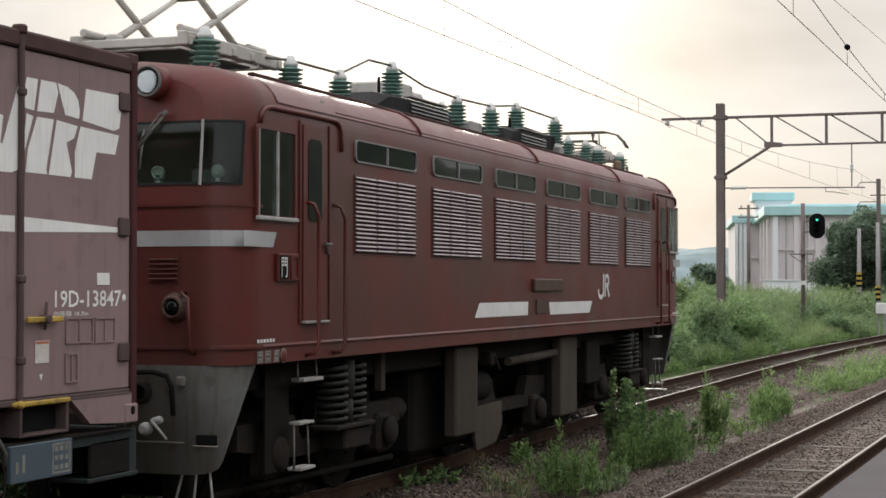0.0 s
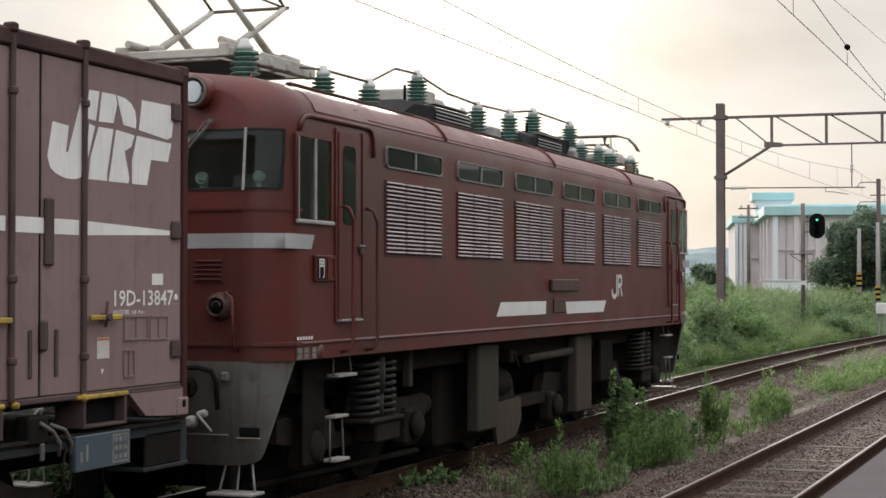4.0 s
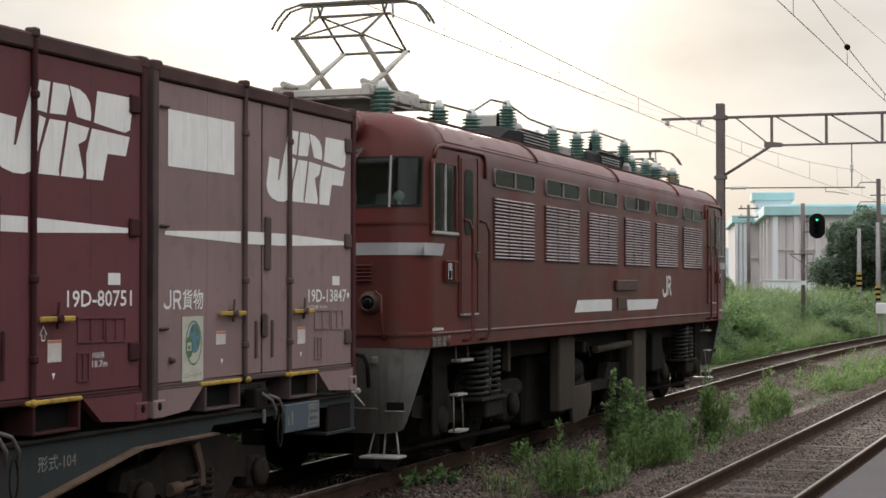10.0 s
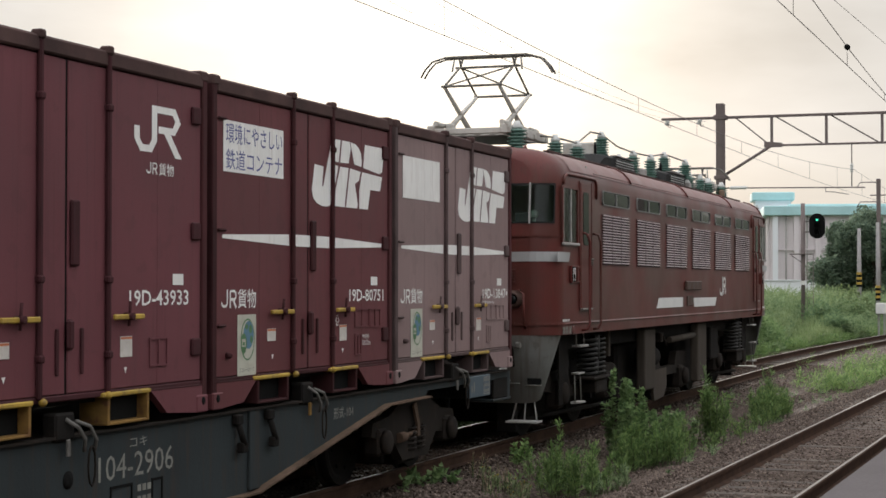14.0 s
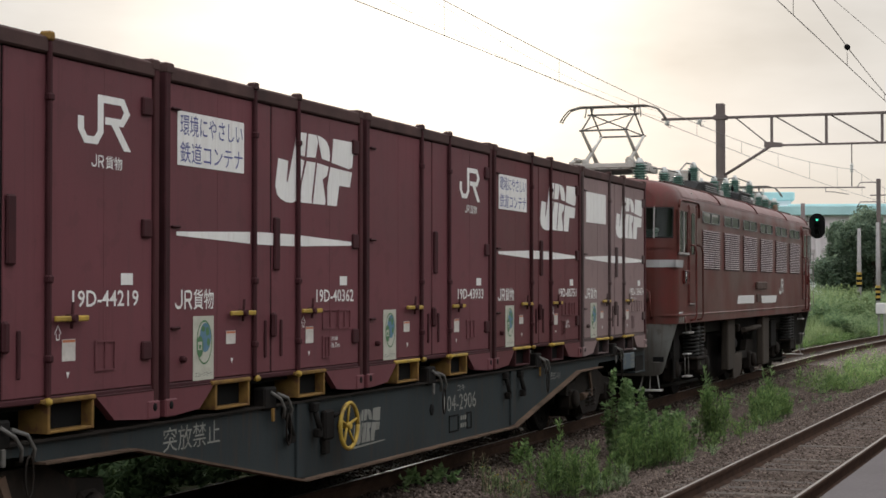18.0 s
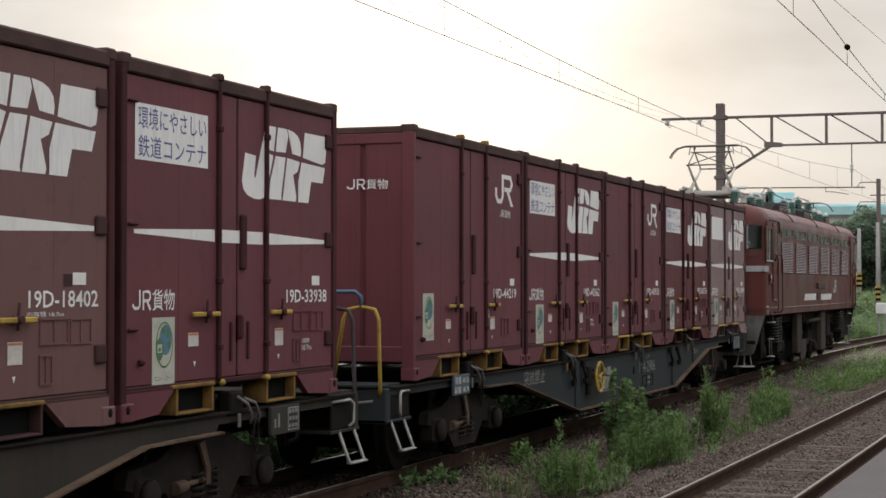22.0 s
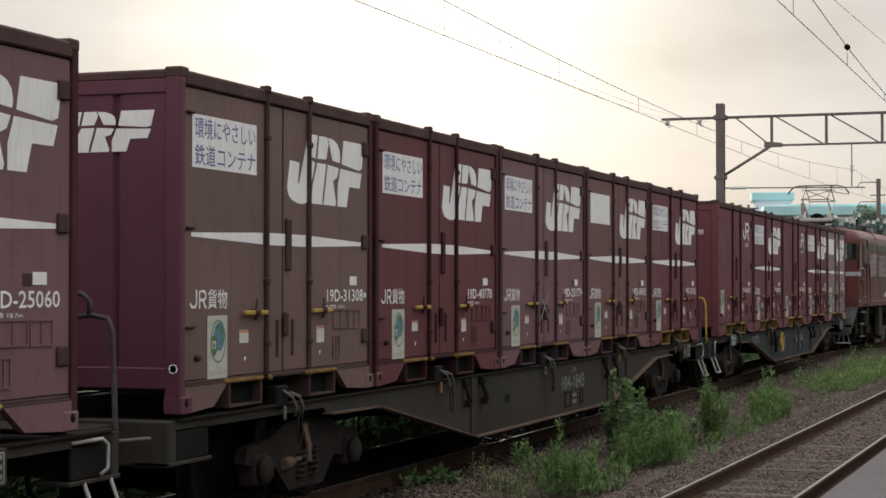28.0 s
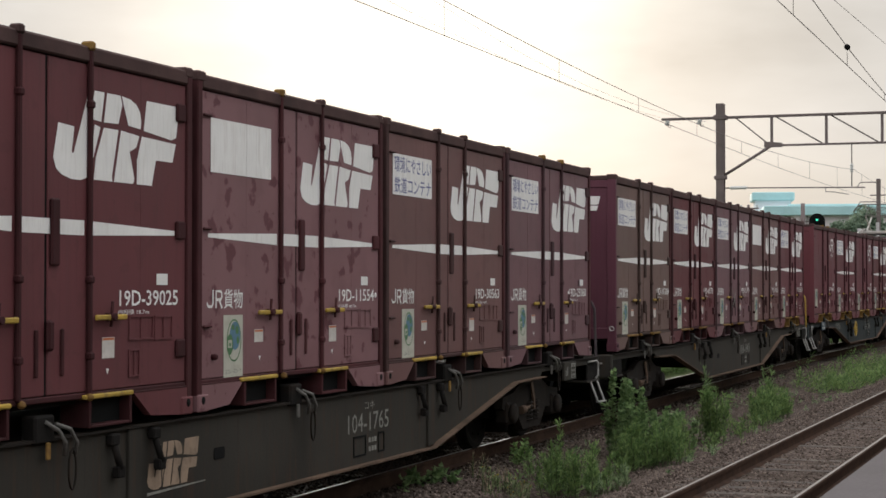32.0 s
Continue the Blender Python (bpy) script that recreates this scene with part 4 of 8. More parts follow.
        part("pipe_clip", Build().box(X(0.02), X(0.08), s * 0.9, s * 0.97, 1.17, 1.25, 0.015), "steel_grey", loco)
        part("hose_socket", Build().lathe((X(0.02), s * 0.6, 1.12), (m, 0, 0), [(0.07, 0), (0.085, 0.02), (0.085, 0.08), (0.06, 0.1), (0.05, 0.06)], 14), "under_dark", loco)
        part("skirt_rib", Build().box(X(-0.005), X(0.012), s * 0.34, s * 0.94, 0.735, 0.75, 0.004), "skirt_grey", loco)
    for y in (-0.97, 0.97):
        st = Build().box(X(-0.2), X(0.05), y - 0.2, y + 0.2, 0.26, 0.285, 0.006)
        for d in (-0.16, 0.0, 0.16):
            st.rod((X(-0.1), y + d, 0.28), (X(-0.14), y + d * 0.7, 0.52), 0.01)
        part("foot_step", st, "galvanised", loco, "pale shunter's step hung from rods")


def ribbed(x, y, z, h, r, sheds=6, axis=(0, 0, 1)):
    prof = [(r * 0.55, 0.0)]
    for k in range(sheds):
        a = h * (0.06 + 0.8 * k / sheds)
        d = h * 0.8 / sheds
        prof += [(r * 0.55, a), (r, a + d * 0.45), (r, a + d * 0.6), (r * 0.55, a + d * 0.95)]
    prof += [(r * 0.5, h * 0.9)]
    return Build().lathe((x, y, z), axis, prof, 14)


def loco_insulator(loco, x, y, z, h, r, sheds=6):
    ob = part("insulator", ribbed(x - LX, y, z, h, r, sheds), "insulator", loco, "green ribbed porcelain insulator")
    part("cap", Build().lathe((x - LX, y, z + h * 0.88), (0, 0, 1), [(r * 0.55, 0), (r * 0.6, 0.03), (r * 0.35, 0.07), (r * 0.3, 0.1)], 10), "porcelain", ob)
    part("foot", Build().lathe((x - LX, y, z - 0.05), (0, 0, 1), [(r * 0.85, 0), (r * 0.8, 0.04), (r * 0.6, 0.07)], 10), "porcelain", ob)


def pantograph(loco, x, up):
    """x: its middle, from the first container. up: the height of the bow's top."""
    x -= LX
    z, w = 3.95, 0.375
    pan = part("pantograph", Build().box(x - 0.3, x + 0.3, -0.2, 0.2, z - 0.07, z - 0.02, 0.01), "pan_grey", loco, "raised diamond pantograph of pale steel" if up > 4.8 else "folded pantograph of pale steel")
    for y in (-0.5, 0.5):
        part("base_beam", Build().box(x - 0.86, x + 0.98, y - 0.045, y + 0.045, z - 0.06, z + 0.06, 0.01), "pan_grey", pan)
    part("base_tray", Build().box(x - 0.84, x + 0.5, -0.46, 0.46, z - 0.095, z - 0.078, 0.004), "steel_grey", pan)
    for d in (-0.78, -0.36, 0.0, 0.36, 0.9):
        part("cross_beam", Build().box(x + d - 0.04, x + d + 0.04, -0.57, 0.57, z - 0.055, z + 0.02, 0.008), "pan_grey", pan)
    for y in (-0.3, -0.1, 0.1, 0.3):
        part("slat", Build().box(x - 0.74, x + 0.68, y - 0.035, y + 0.035, z - 0.075, z - 0.058), "pan_grey", pan)
    for d in (-0.42, 0.42):
        for y in (-w, w):
            part("bearing", Build().box(x + d - 0.08, x + d + 0.08, y - 0.05, y + 0.05, z + 0.02, z + 0.12, 0.015), "pan_grey", pan)
            part("spring_case", Build().rod((x + d * 1.9, y * 1.2, z + 0.09), (x + d * 1.1, y * 1.2, z + 0.09), 0.035, 8), "pan_grey", pan)
    pivot = up - 0.13
    knee = z + 0.1 + (pivot - z - 0.1) * 0.6
    reach = 0.67
    for s in (-1, 1):
        for y in (-w, w):
            part("lower_arm", Build().rod((x - s * 0.4, y, z + 0.08), (x + s * reach, y, knee), 0.038, 8, 0.024), "pan_grey", pan)
            part("upper_arm", Build().rod((x + s * reach, y, knee), (x + s * 0.04, y, pivot), 0.015, 6), "steel_grey", pan)
        part("stay", Build().rod((x + s * reach, -w * s, knee), (x + s * 0.04, w * s, pivot), 0.011, 6), "steel_grey", pan)
        part("knee_bar", Build().rod((x + s * reach, -w - 0.04, knee), (x + s * reach, w + 0.04, knee), 0.016, 6), "steel_grey", pan)
        pts = [(x + s * 0.07, -0.92, up - 0.25), (x + s * 0.07, -0.86, up - 0.15), (x + s * 0.07, -0.76, up - 0.045), (x + s * 0.07, -0.6, up), (x + s * 0.07, 0.6, up), (x + s * 0.07, 0.76, up - 0.045), (x + s * 0.07, 0.86, up - 0.15), (x + s * 0.07, 0.92, up - 0.25)]
        part("contact_bow", Build().tube(pts, 0.014, 6), "steel_grey", pan)
        part("contact_strip", Build().box(x + s * 0.07 - 0.028, x + s * 0.07 + 0.028, -0.58, 0.58, up - 0.01, up + 0.02, 0.008), "steel_grey", pan)
    part("head_bar", Build().rod((x, -0.45, pivot), (x, 0.45, pivot), 0.016, 6), "steel_grey", pan)
    for y in (-w, w):
        part("bow_post", Build().tube([(x - 0.07, y, up - 0.01), (x, y, pivot + 0.02), (x + 0.07, y, up - 0.01)], 0.014), "steel_grey", pan)
        part("bow_spring", Build().rod((x, y * 1.25, up - 0.02), (x - 0.03, y * 1.3, up - 0.18), 0.013, 6), "pan_grey", pan)
    for fx, fy in ((x - 0.68, -0.62), (x - 0.5, 0.56), (x + 0.45, 0.56)) + (((x + 0.72, -0.62),) if up < 4.8 else ()):
        loco_insulator(loco, fx + LX, fy, 3.62, 0.38, 0.13, 7)


def monitor(loco, x0, x1, slope):
    """A low black roof monitor with louvred flanks and sloping ends."""
    a, b = x0 - LX, x1 - LX
    shell = Build()
    ring = lambda x, h: [(x, -0.93, 3.6), (x, -0.93, 3.6 + h * 0.8), (x, -0.76, 3.6 + h), (x, 0.76, 3.6 + h), (x, 0.93, 3.6 + h * 0.8), (x, 0.93, 3.6)]
    rings = [ring(a, 0.06), ring(a + slope * 0.45, 0.27), ring(a + slope, 0.3), ring(b - 0.15, 0.3), ring(b, 0.16)]
    n = 6
    shell.add([q for r in rings for q in r], [(k * n + i, k * n + i + 1, (k + 1) * n + i + 1, (k + 1) * n + i) for k in range(4) for i in range(5)] + [tuple(range(6)), tuple(range(24, 30))])
    m = part("roof_monitor", shell, "roof_dark", loco, "black roof monitor with louvred flanks")
    for s in (-1, 1):
        sl = Build()
        for r in range(4):
            z = 3.68 + r * 0.038
            sl.add([(a + slope, s * 0.95, z), (b - 0.15, s * 0.95, z), (b - 0.15, s * 0.932, z + 0.022), (a + slope, s * 0.932, z + 0.022)], [(0, 1, 2, 3)])
        part("louvre_strip", sl, "rim_grey", m)
        part("cover_strip", Build().prism([(a + slope, 3.872), (b - 0.15, 3.872), (b - 0.15, 3.885), (a + slope, 3.885)], "y", s * 0.85, s * 0.945), "galvanised", m)
    part("lifting_eye", Build().tube([(a + 0.75, -0.72, 3.85), (a + 0.75, -0.72, 4.0), (a + 0.8, -0.7, 4.04), (a + 0.85, -0.68, 4.0), (a + 0.85, -0.68, 3.85)], 0.016), "black", m)


def loco_roof(loco):
    part("roof_walk", Build().box(-7.2, 7.2, -0.62, 0.62, 3.65, 3.72, 0.01), "roof_dark", loco)
    for y in (-1.0, 1.0):
        part("roof_rail", Build().box(-7.0, 7.0, y - 0.03, y + 0.03, 3.61, 3.675, 0.01), "roof_rust", loco, "rusty edge rail of the roof walk")
    pantograph(loco, 2.92, 4.985)
    pantograph(loco, 15.7, 4.3)
    monitor(loco, 5.1, 7.5, 1.1)
    monitor(loco, 9.55, 11.3, 0.5)
    part("roof_hood", Build().prism([(11.35 - LX, 3.68), (12.1 - LX, 3.68), (12.45 - LX, 3.95), (10.75 - LX, 3.98)], "y", -0.72, 0.5), "roof_dark", loco, "black sheet-metal hood on the roof")
    part("roof_case", Build().box(8.7 - LX, 9.1 - LX, -0.75, -0.3, 3.68, 3.86, 0.02), "galvanised", loco)
    crate = part("roof_cabinet", Build().box(7.15 - LX, 7.7 - LX, -0.4, 0.15, 3.85, 4.17, 0.02), "pan_grey", loco, "pale grey roof equipment cabinet")
    for x in (8.25, 8.5):
        part("cooling_drum", Build().lathe((x - LX, -0.1, 3.7), (0, 0, 1), [(0.12, 0), (0.13, 0.1), (0.13, 0.4), (0.1, 0.46), (0.04, 0.48)], 14), "galvanised", loco)
    tops = []
    for x, z0, top in ((3.62, 3.62, 3.97), (4.75, 3.62, 3.98), (6.12, 3.88, 4.22), (8.14, 3.72, 4.09), (9.39, 3.74, 4.12), (10.42, 3.88, 4.23), (12.19, 3.88, 4.22)):
        x, z0, top = x + 0.13 + 0.011 * (x - 3.6), z0 - 0.02, top - 0.03
        if z0 > 3.7:
            part("insulator_stand", Build().box(x - LX - 0.1, x - LX + 0.1, -0.8, -0.6, 3.6, z0 - 0.04, 0.01), "galvanised", loco)
        loco_insulator(loco, x, -0.7, z0, top - z0, 0.115, 7)
        tops.append((x - LX, -0.7, top + 0.02))
    bus = [(3.5 - LX, -0.5, 3.97), tops[0], tops[1], (5.62 - LX, -0.7, 4.19), tops[2], (7.25 - LX, -0.7, 4.1)] + tops[3:] + [(12.75 - LX, -0.7, 3.85)]
    part("roof_conductor", Build().tube(bus, 0.013, 6), "steel_grey", loco, "thin bare roof conductor")
    for x, y in ((9.0, 0.1), (9.3, 0.3), (13.1, -0.45), (13.5, -0.3), (13.8, -0.5), (14.2, 0.2), (14.6, -0.55), (8.8, -0.35)):
        loco_insulator(loco, x, y, 3.74, 0.3, 0.1, 6)
    for x, y in ((1.6, 0.3), (15.75, -0.75)):
        part("whistle", Build().lathe((x - LX, y, 3.6), (0, 0, 1), [(0.07, 0), (0.07, 0.04), (0.062, 0.06), (0.062, 0.22), (0.05, 0.26), (0.02, 0.27)], 12), "whistle_brown", loco, "brown cast whistle")
    part("pipe_clamp", Build().box(3.0 - LX, 3.3 - LX, -0.95, -0.82, 3.6, 3.68, 0.02).rod((2.6 - LX, -0.88, 3.68), (3.4 - LX, -0.88, 3.64), 0.02), "under_brown", loco)
    for x in (1.95, 16.65):
        part("lifting_eye", Build().tube([(x - LX, -0.8, 3.56), (x - LX, -0.8, 3.66), (x - LX + 0.05, -0.8, 3.71), (x - LX + 0.1, -0.8, 3.66), (x - LX + 0.1, -0.8, 3.56)], 0.016), "loco_red", loco)
    part("aerial", Build().rod((17.0 - LX, -0.6, 3.6), (17.0 - LX, -0.6, 3.86), 0.02).box(16.9 - LX, 17.1 - LX, -0.64, -0.56, 3.7, 3.76, 0.01), "roof_dark", loco)


def loco_bogie(loco, x, r, outer=True):
    x -= LX
    half = 1.25 if outer else 0.9
    bogie = part("bogie", Build().box(x - half + 0.1, x + half - 0.1, -0.42, 0.42, 0.16, 0.85, 0.04), "under_dark", loco, "dark oily driving bogie" if outer else "dark carrying bogie")
    for s in (-1, 1):
        y = s * 1.0
        fr = [(x - half - 0.55, 0.62), (x - half - 0.55, 0.82), (x - 0.7, 0.84), (x - 0.55, 0.62), (x + 0.55, 0.62), (x + 0.7, 0.84), (x + half + 0.55, 0.82), (x + half + 0.55, 0.62), (x + 0.7, 0.48), (x - 0.7, 0.48)]
        part("side_frame", Build().prism(fr, "y", y - 0.06, y + 0.06), "under_brown", bogie)
        for d in (-half, half):
            part("axle_box", Build().box(x + d - 0.17, x + d + 0.17, y - s * 0.05, y + s * 0.14, r - 0.2, r + 0.17, 0.04).lathe((x + d, y + s * 0.14, r), (0, s, 0), [(0.14, 0), (0.14, 0.05), (0.1, 0.08), (0.03, 0.085)], 14), "under_brown", bogie)
            part("brake_shoe", Build().prism([(x + d * 1.45, 0.9), (x + d * 1.45 + 0.09, 0.9), (x + d * 1.5 + 0.06, 0.3), (x + d * 1.5 - 0.03, 0.3)], "y", s * 0.62, s * 0.7), "under_dark", bogie)
        if outer:
            for d in (-0.21, 0.21):
                b = Build()
                coil(b, x + d, s * 1.2, 0.73, 1.24, 0.125, 8, 0.021)
                part("coil_spring", b, "spring_grey", bogie, "grey coil spring")
            part("damper", Build().rod((x, s * 1.26, 0.72), (x, s * 1.26, 0.95), 0.045, 10).rod((x, s * 1.26, 0.95), (x, s * 1.26, 1.28), 0.06, 10), "spring_grey", bogie)
            part("spring_seat", Build().box(x - 0.45, x + 0.42, s * 1.08, s * 1.36, 0.69, 0.73, 0.01), "under_brown", bogie)
            part("spring_beam", Build().box(x - 0.2, x + 0.4, s * 1.1, s * 1.32, 0.5, 0.69, 0.02), "under_brown", bogie)
        part("sand_pipe", Build().tube([(x - half - 0.5, s * 0.95, 1.0), (x - half - 0.55, s * 0.9, 0.6), (x - half - 0.48, s * 0.62, 0.12)], 0.02), "under_dark", bogie)
    for d in (-half, half):
        wheelset(bogie, x + d, r)


def loco_under(loco):
    MAT["tank_grey"] = material("tank_grey", (0.066, 0.054, 0.044), 0.8, vary=0.25, stain=(0.03, 0.023, 0.018), amount=0.6, streaks=True, spec=0.15)
    MAT["spring_grey"] = material("spring_grey", (0.027, 0.026, 0.024), 0.6, vary=0.2, stain=(0.04, 0.03, 0.022), spec=0.25)
    part("underframe", Build().box(-7.6, 7.6, -1.12, 1.12, 1.1, 1.332, 0.02), "under_dark", loco)
    loco_bogie(loco, 3.75, 0.56)
    loco_bogie(loco, 14.4, 0.56)
    loco_bogie(loco, 9.2, 0.43, False)
    part("transformer", Build().box(6.2 - LX, 8.0 - LX, -0.95, 0.95, 0.2, 1.1, 0.05), "under_dark", loco)
    part("battery_case", Build().box(10.4 - LX, 12.4 - LX, -0.95, 0.95, 0.2, 1.1, 0.05), "under_dark", loco)
    for s in (-1, 1):
        part("sand_box", Build().box(6.62 - LX, 7.34 - LX, s * 1.28, s * 1.14, 0.36, 1.3, 0.02), "tank_grey", loco, "grey-brown steel box under the floor")
        part("sand_box", Build().box(10.66 - LX, 11.41 - LX, s * 1.28, s * 1.14, 0.3, 1.3, 0.02), "tank_grey", loco, "grey-brown steel box under the floor")
        part("guard_plate", Build().prism([(7.36 - LX, 0.62), (8.3 - LX, 0.64), (8.3 - LX, 0.36), (8.1 - LX, 0.2), (7.42 - LX, 0.16), (7.36 - LX, 0.3)], "y", s * 1.2, s * 1.24), "tank_grey", loco)
        part("air_pipe", Build().rod((8.6 - LX, s * 1.22, 1.07), (10.55 - LX, s * 1.22, 1.1), 0.05, 10), "tank_grey", loco)
        part("pipe_valve", Build().box(7.9 - LX, 8.1 - LX, s * 1.25, s * 1.1, 1.05, 1.2, 0.02).rod((8.0 - LX, s * 1.25, 1.15), (8.1 - LX, s * 1.28, 1.0), 0.02), "under_brown", loco)
        part("air_reservoir", Build().lathe((7.3 - LX, s * 1.0, 0.82), (1, 0, 0), [(0.02, 0), (0.15, 0.04), (0.17, 0.1), (0.17, 0.9), (0.15, 0.96), (0.02, 1.0)], 16), "under_dark", loco)
        part("relay_box", Build().box(12.2 - LX, 12.9 - LX, s * 1.2, s * 0.9, 0.62, 1.2, 0.02), "under_dark", loco)
        part("brake_cylinder", Build().rod((5.3 - LX, s * 0.95, 0.72), (5.75 - LX, s * 0.95, 0.72), 0.11, 12), "under_brown", loco)
        part("brake_cylinder", Build().rod((12.9 - LX, s * 0.95, 0.72), (13.35 - LX, s * 0.95, 0.72), 0.11, 12), "under_brown", loco)
        for a, c in ((1.9, 5.9), (12.6, 16.7)):
            part("brake_rigging", Build().rod((a - LX, s * 0.83, 0.26), (c - LX, s * 0.83, 0.22), 0.03, 8), "under_dark", loco)
        part("rail_guard", Build().box(1.75 - LX, 1.85 - LX, s * 0.75, s * 0.5, 0.1, 0.9, 0.02), "under_dark", loco)
        part("rail_guard", Build().box(16.75 - LX, 16.85 - LX, s * 0.75, s * 0.5, 0.1, 0.9, 0.02), "under_dark", loco)
        part("conduit", Build().box(4.72 - LX, 4.82 - LX, s * 1.2, s * 1.12, 0.95, 1.33, 0.01), "tank_grey", loco)
        for m in (-1, 1):
            def bx(b, a, c, *r):
                return b.box(min(x + a, x + c), max(x + a, x + c), *r)
            for z0, z1, wide, x in ((1.16, 1.33, 0.2, -6.56 * m), (0.44, 0.82, 0.15, -6.68 * m)):
                step = part("step", bx(Build(), -wide, wide, s * 1.26, s * 1.38, z0 - 0.012, z0 + 0.016, 0.005), "galvanised", loco, "pale worn step")
                for d in (-1, 1):
                    part("step_hanger", Build().rod((x + d * wide, s * 1.32, z0), (x + d * (wide - 0.02), s * 1.31, z1), 0.009), "steel_grey", step)
            part("rung", bx(Build(), -0.15, 0.15, s * 1.27, s * 1.37, 0.8, 0.825, 0.005), "galvanised", loco, "pale worn step")
            part("step_plate", bx(Build(), -0.4, 0.05, s * 1.16, s * 1.18, 0.42, 1.33), "under_dark", loco)


make_loco()


# ---- flat wagons ----
MAT["rust_flange"] = material("rust_flange", (0.125, 0.083, 0.06), 0.85, vary=0.3, size=3, stain=(0.035, 0.028, 0.022), amount=0.7, spec=0.1)
def logo_shapes():
    """The freight company's slanted white emblem as plain blocks, in a unit box."""
    return [
        [(0.0, 0.2), (0.035, 0.58), (0.15, 0.56), (0.132, 0.27), (0.145, 0.27), (0.255, 0.98), (0.262, 0.03), (0.2, -0.02), (0.13, -0.02), (0.06, 0.02), (0.02, 0.08)],
        [(0.265, 0.68), (0.3, 1.0), (0.375, 1.0), (0.35, 0.66)],
        [(0.37, 0.66), (0.395, 1.0), (0.5, 1.0), (0.515, 0.9), (0.485, 0.67)],
        [(0.565, 0.67), (0.525, 0.9), (0.51, 1.0), (0.58, 0.98), (0.63, 0.93), (0.66, 0.85), (0.67, 0.74), (0.665, 0.65)],
        [(0.69, 0.64), (0.715, 1.0), (1.0, 1.0), (0.972, 0.62), (0.93, 0.58)],
        [(0.265, 0.05), (0.3, 0.62), (0.345, 0.6), (0.285, 0.2)],
        [(0.295, 0.0), (0.31, 0.25), (0.37, 0.6), (0.485, 0.6), (0.435, 0.06), (0.44, 0.0)],
        [(0.45, 0.0), (0.505, 0.6), (0.655, 0.57), (0.63, 0.43), (0.575, 0.37), (0.615, 0.06), (0.605, 0.0)],
        [(0.635, 0.0), (0.635, 0.28), (0.675, 0.57), (0.97, 0.54), (0.94, 0.31), (0.795, 0.31), (0.76, 0.0)],
    ]


def emblem(parent, x0, x1, z0, z1, y, mat, end=False, name="emblem"):
    first = None
    for shape in logo_shapes():
        n = len(shape)
        if end:
            v = [(y, x0 + (x1 - x0) * a, z0 + (z1 - z0) * c) for a, c in shape]
        else:
            v = [(x0 + (x1 - x0) * a, y, z0 + (z1 - z0) * c) for a, c in shape]
        ob = part("emblem" if first is None else "emblem_block", Build().add(v, [list(range(n))]), mat, first or parent, "" if first else "white slanted block emblem")
        first = first or ob
    return first


def make_bogie(w, x):
    bogie = part("bogie", Build().box(x - 0.17, x + 0.17, -0.95, 0.95, 0.42, 0.72, 0.03), "under_dark", w, "dark cast steel two-axle bogie")
    for s in (-1, 1):
        y = s * 0.97
        arch = [(x - 1.2, 0.5), (x - 1.16, 0.62), (x - 0.75, 0.66), (x - 0.42, 0.78), (x + 0.42, 0.78), (x + 0.75, 0.66), (x + 1.16, 0.62), (x + 1.2, 0.5),
                (x + 0.8, 0.4), (x + 0.62, 0.42), (x + 0.36, 0.2), (x - 0.36, 0.2), (x - 0.62, 0.42), (x - 0.8, 0.4)]
        part("side_frame", Build().prism(arch, "y", y - 0.05, y + 0.05), "under_brown", bogie)
        b = Build()
        for d in (-0.13, 0.13):
            coil(b, x + d, y + s * 0.02, 0.27, 0.52, 0.075, 5, 0.016)
        part("bolster_spring", b, "under_brown", bogie)
        for d in (-0.95, 0.95):
            part("axle_box", Build().box(x + d - 0.13, x + d + 0.13, y - 0.09, y + 0.09, 0.3, 0.56, 0.03).lathe((x + d, y + s * 0.09, 0.43), (0, s, 0), [(0.12, 0), (0.12, 0.04), (0.09, 0.06), (0.03, 0.065)], 14), "under_brown", bogie)
        part("brake_rod", Build().rod((x - 0.7, y * 0.86, 0.33), (x + 0.7, y * 0.86, 0.33), 0.03, 6), "under_brown", bogie)
        for d in (-0.44, 0.44):
            part("brake_hanger", Build().prism([(x + d - 0.05, 0.8), (x + d + 0.05, 0.8), (x + d * 1.12 + 0.04, 0.3), (x + d * 1.12 - 0.06, 0.3)], "y", y * 0.8, y * 0.8 + s * 0.05), "skirt_grey", bogie)
    for s in (-1, 1):
        y = s * 1.04
        part("brake_lever", Build().prism([(x - 0.16, 0.74), (x - 0.08, 0.76), (x + 0.02, 0.56), (x + 0.03, 0.42), (x - 0.05, 0.42), (x - 0.05, 0.55)], "y", y, y + s * 0.025), "rust_flange", bogie, "brown brake lever")
        part("slack_adjuster", Build().rod((x - 0.5, y, 0.44), (x - 0.02, y, 0.46), 0.022, 8).rod((x - 0.52, y, 0.435), (x - 0.36, y, 0.44), 0.05, 10), "rust_flange", bogie)
    part("spring_plank", Build().box(x - 0.25, x + 0.25, -0.92, 0.92, 0.14, 0.24, 0.02), "under_dark", bogie)
    part("transom", Build().box(x - 0.5, x + 0.5, -0.4, 0.4, 0.16, 0.62, 0.03), "under_dark", bogie)
    for d in (-0.45, 0.45):
        part("brake_beam", Build().box(x + d - 0.04, x + d + 0.04, -0.85, 0.85, 0.18, 0.36, 0.01), "under_dark", bogie)
    for d in (-0.95, 0.95):
        wheelset(bogie, x + d, 0.43)


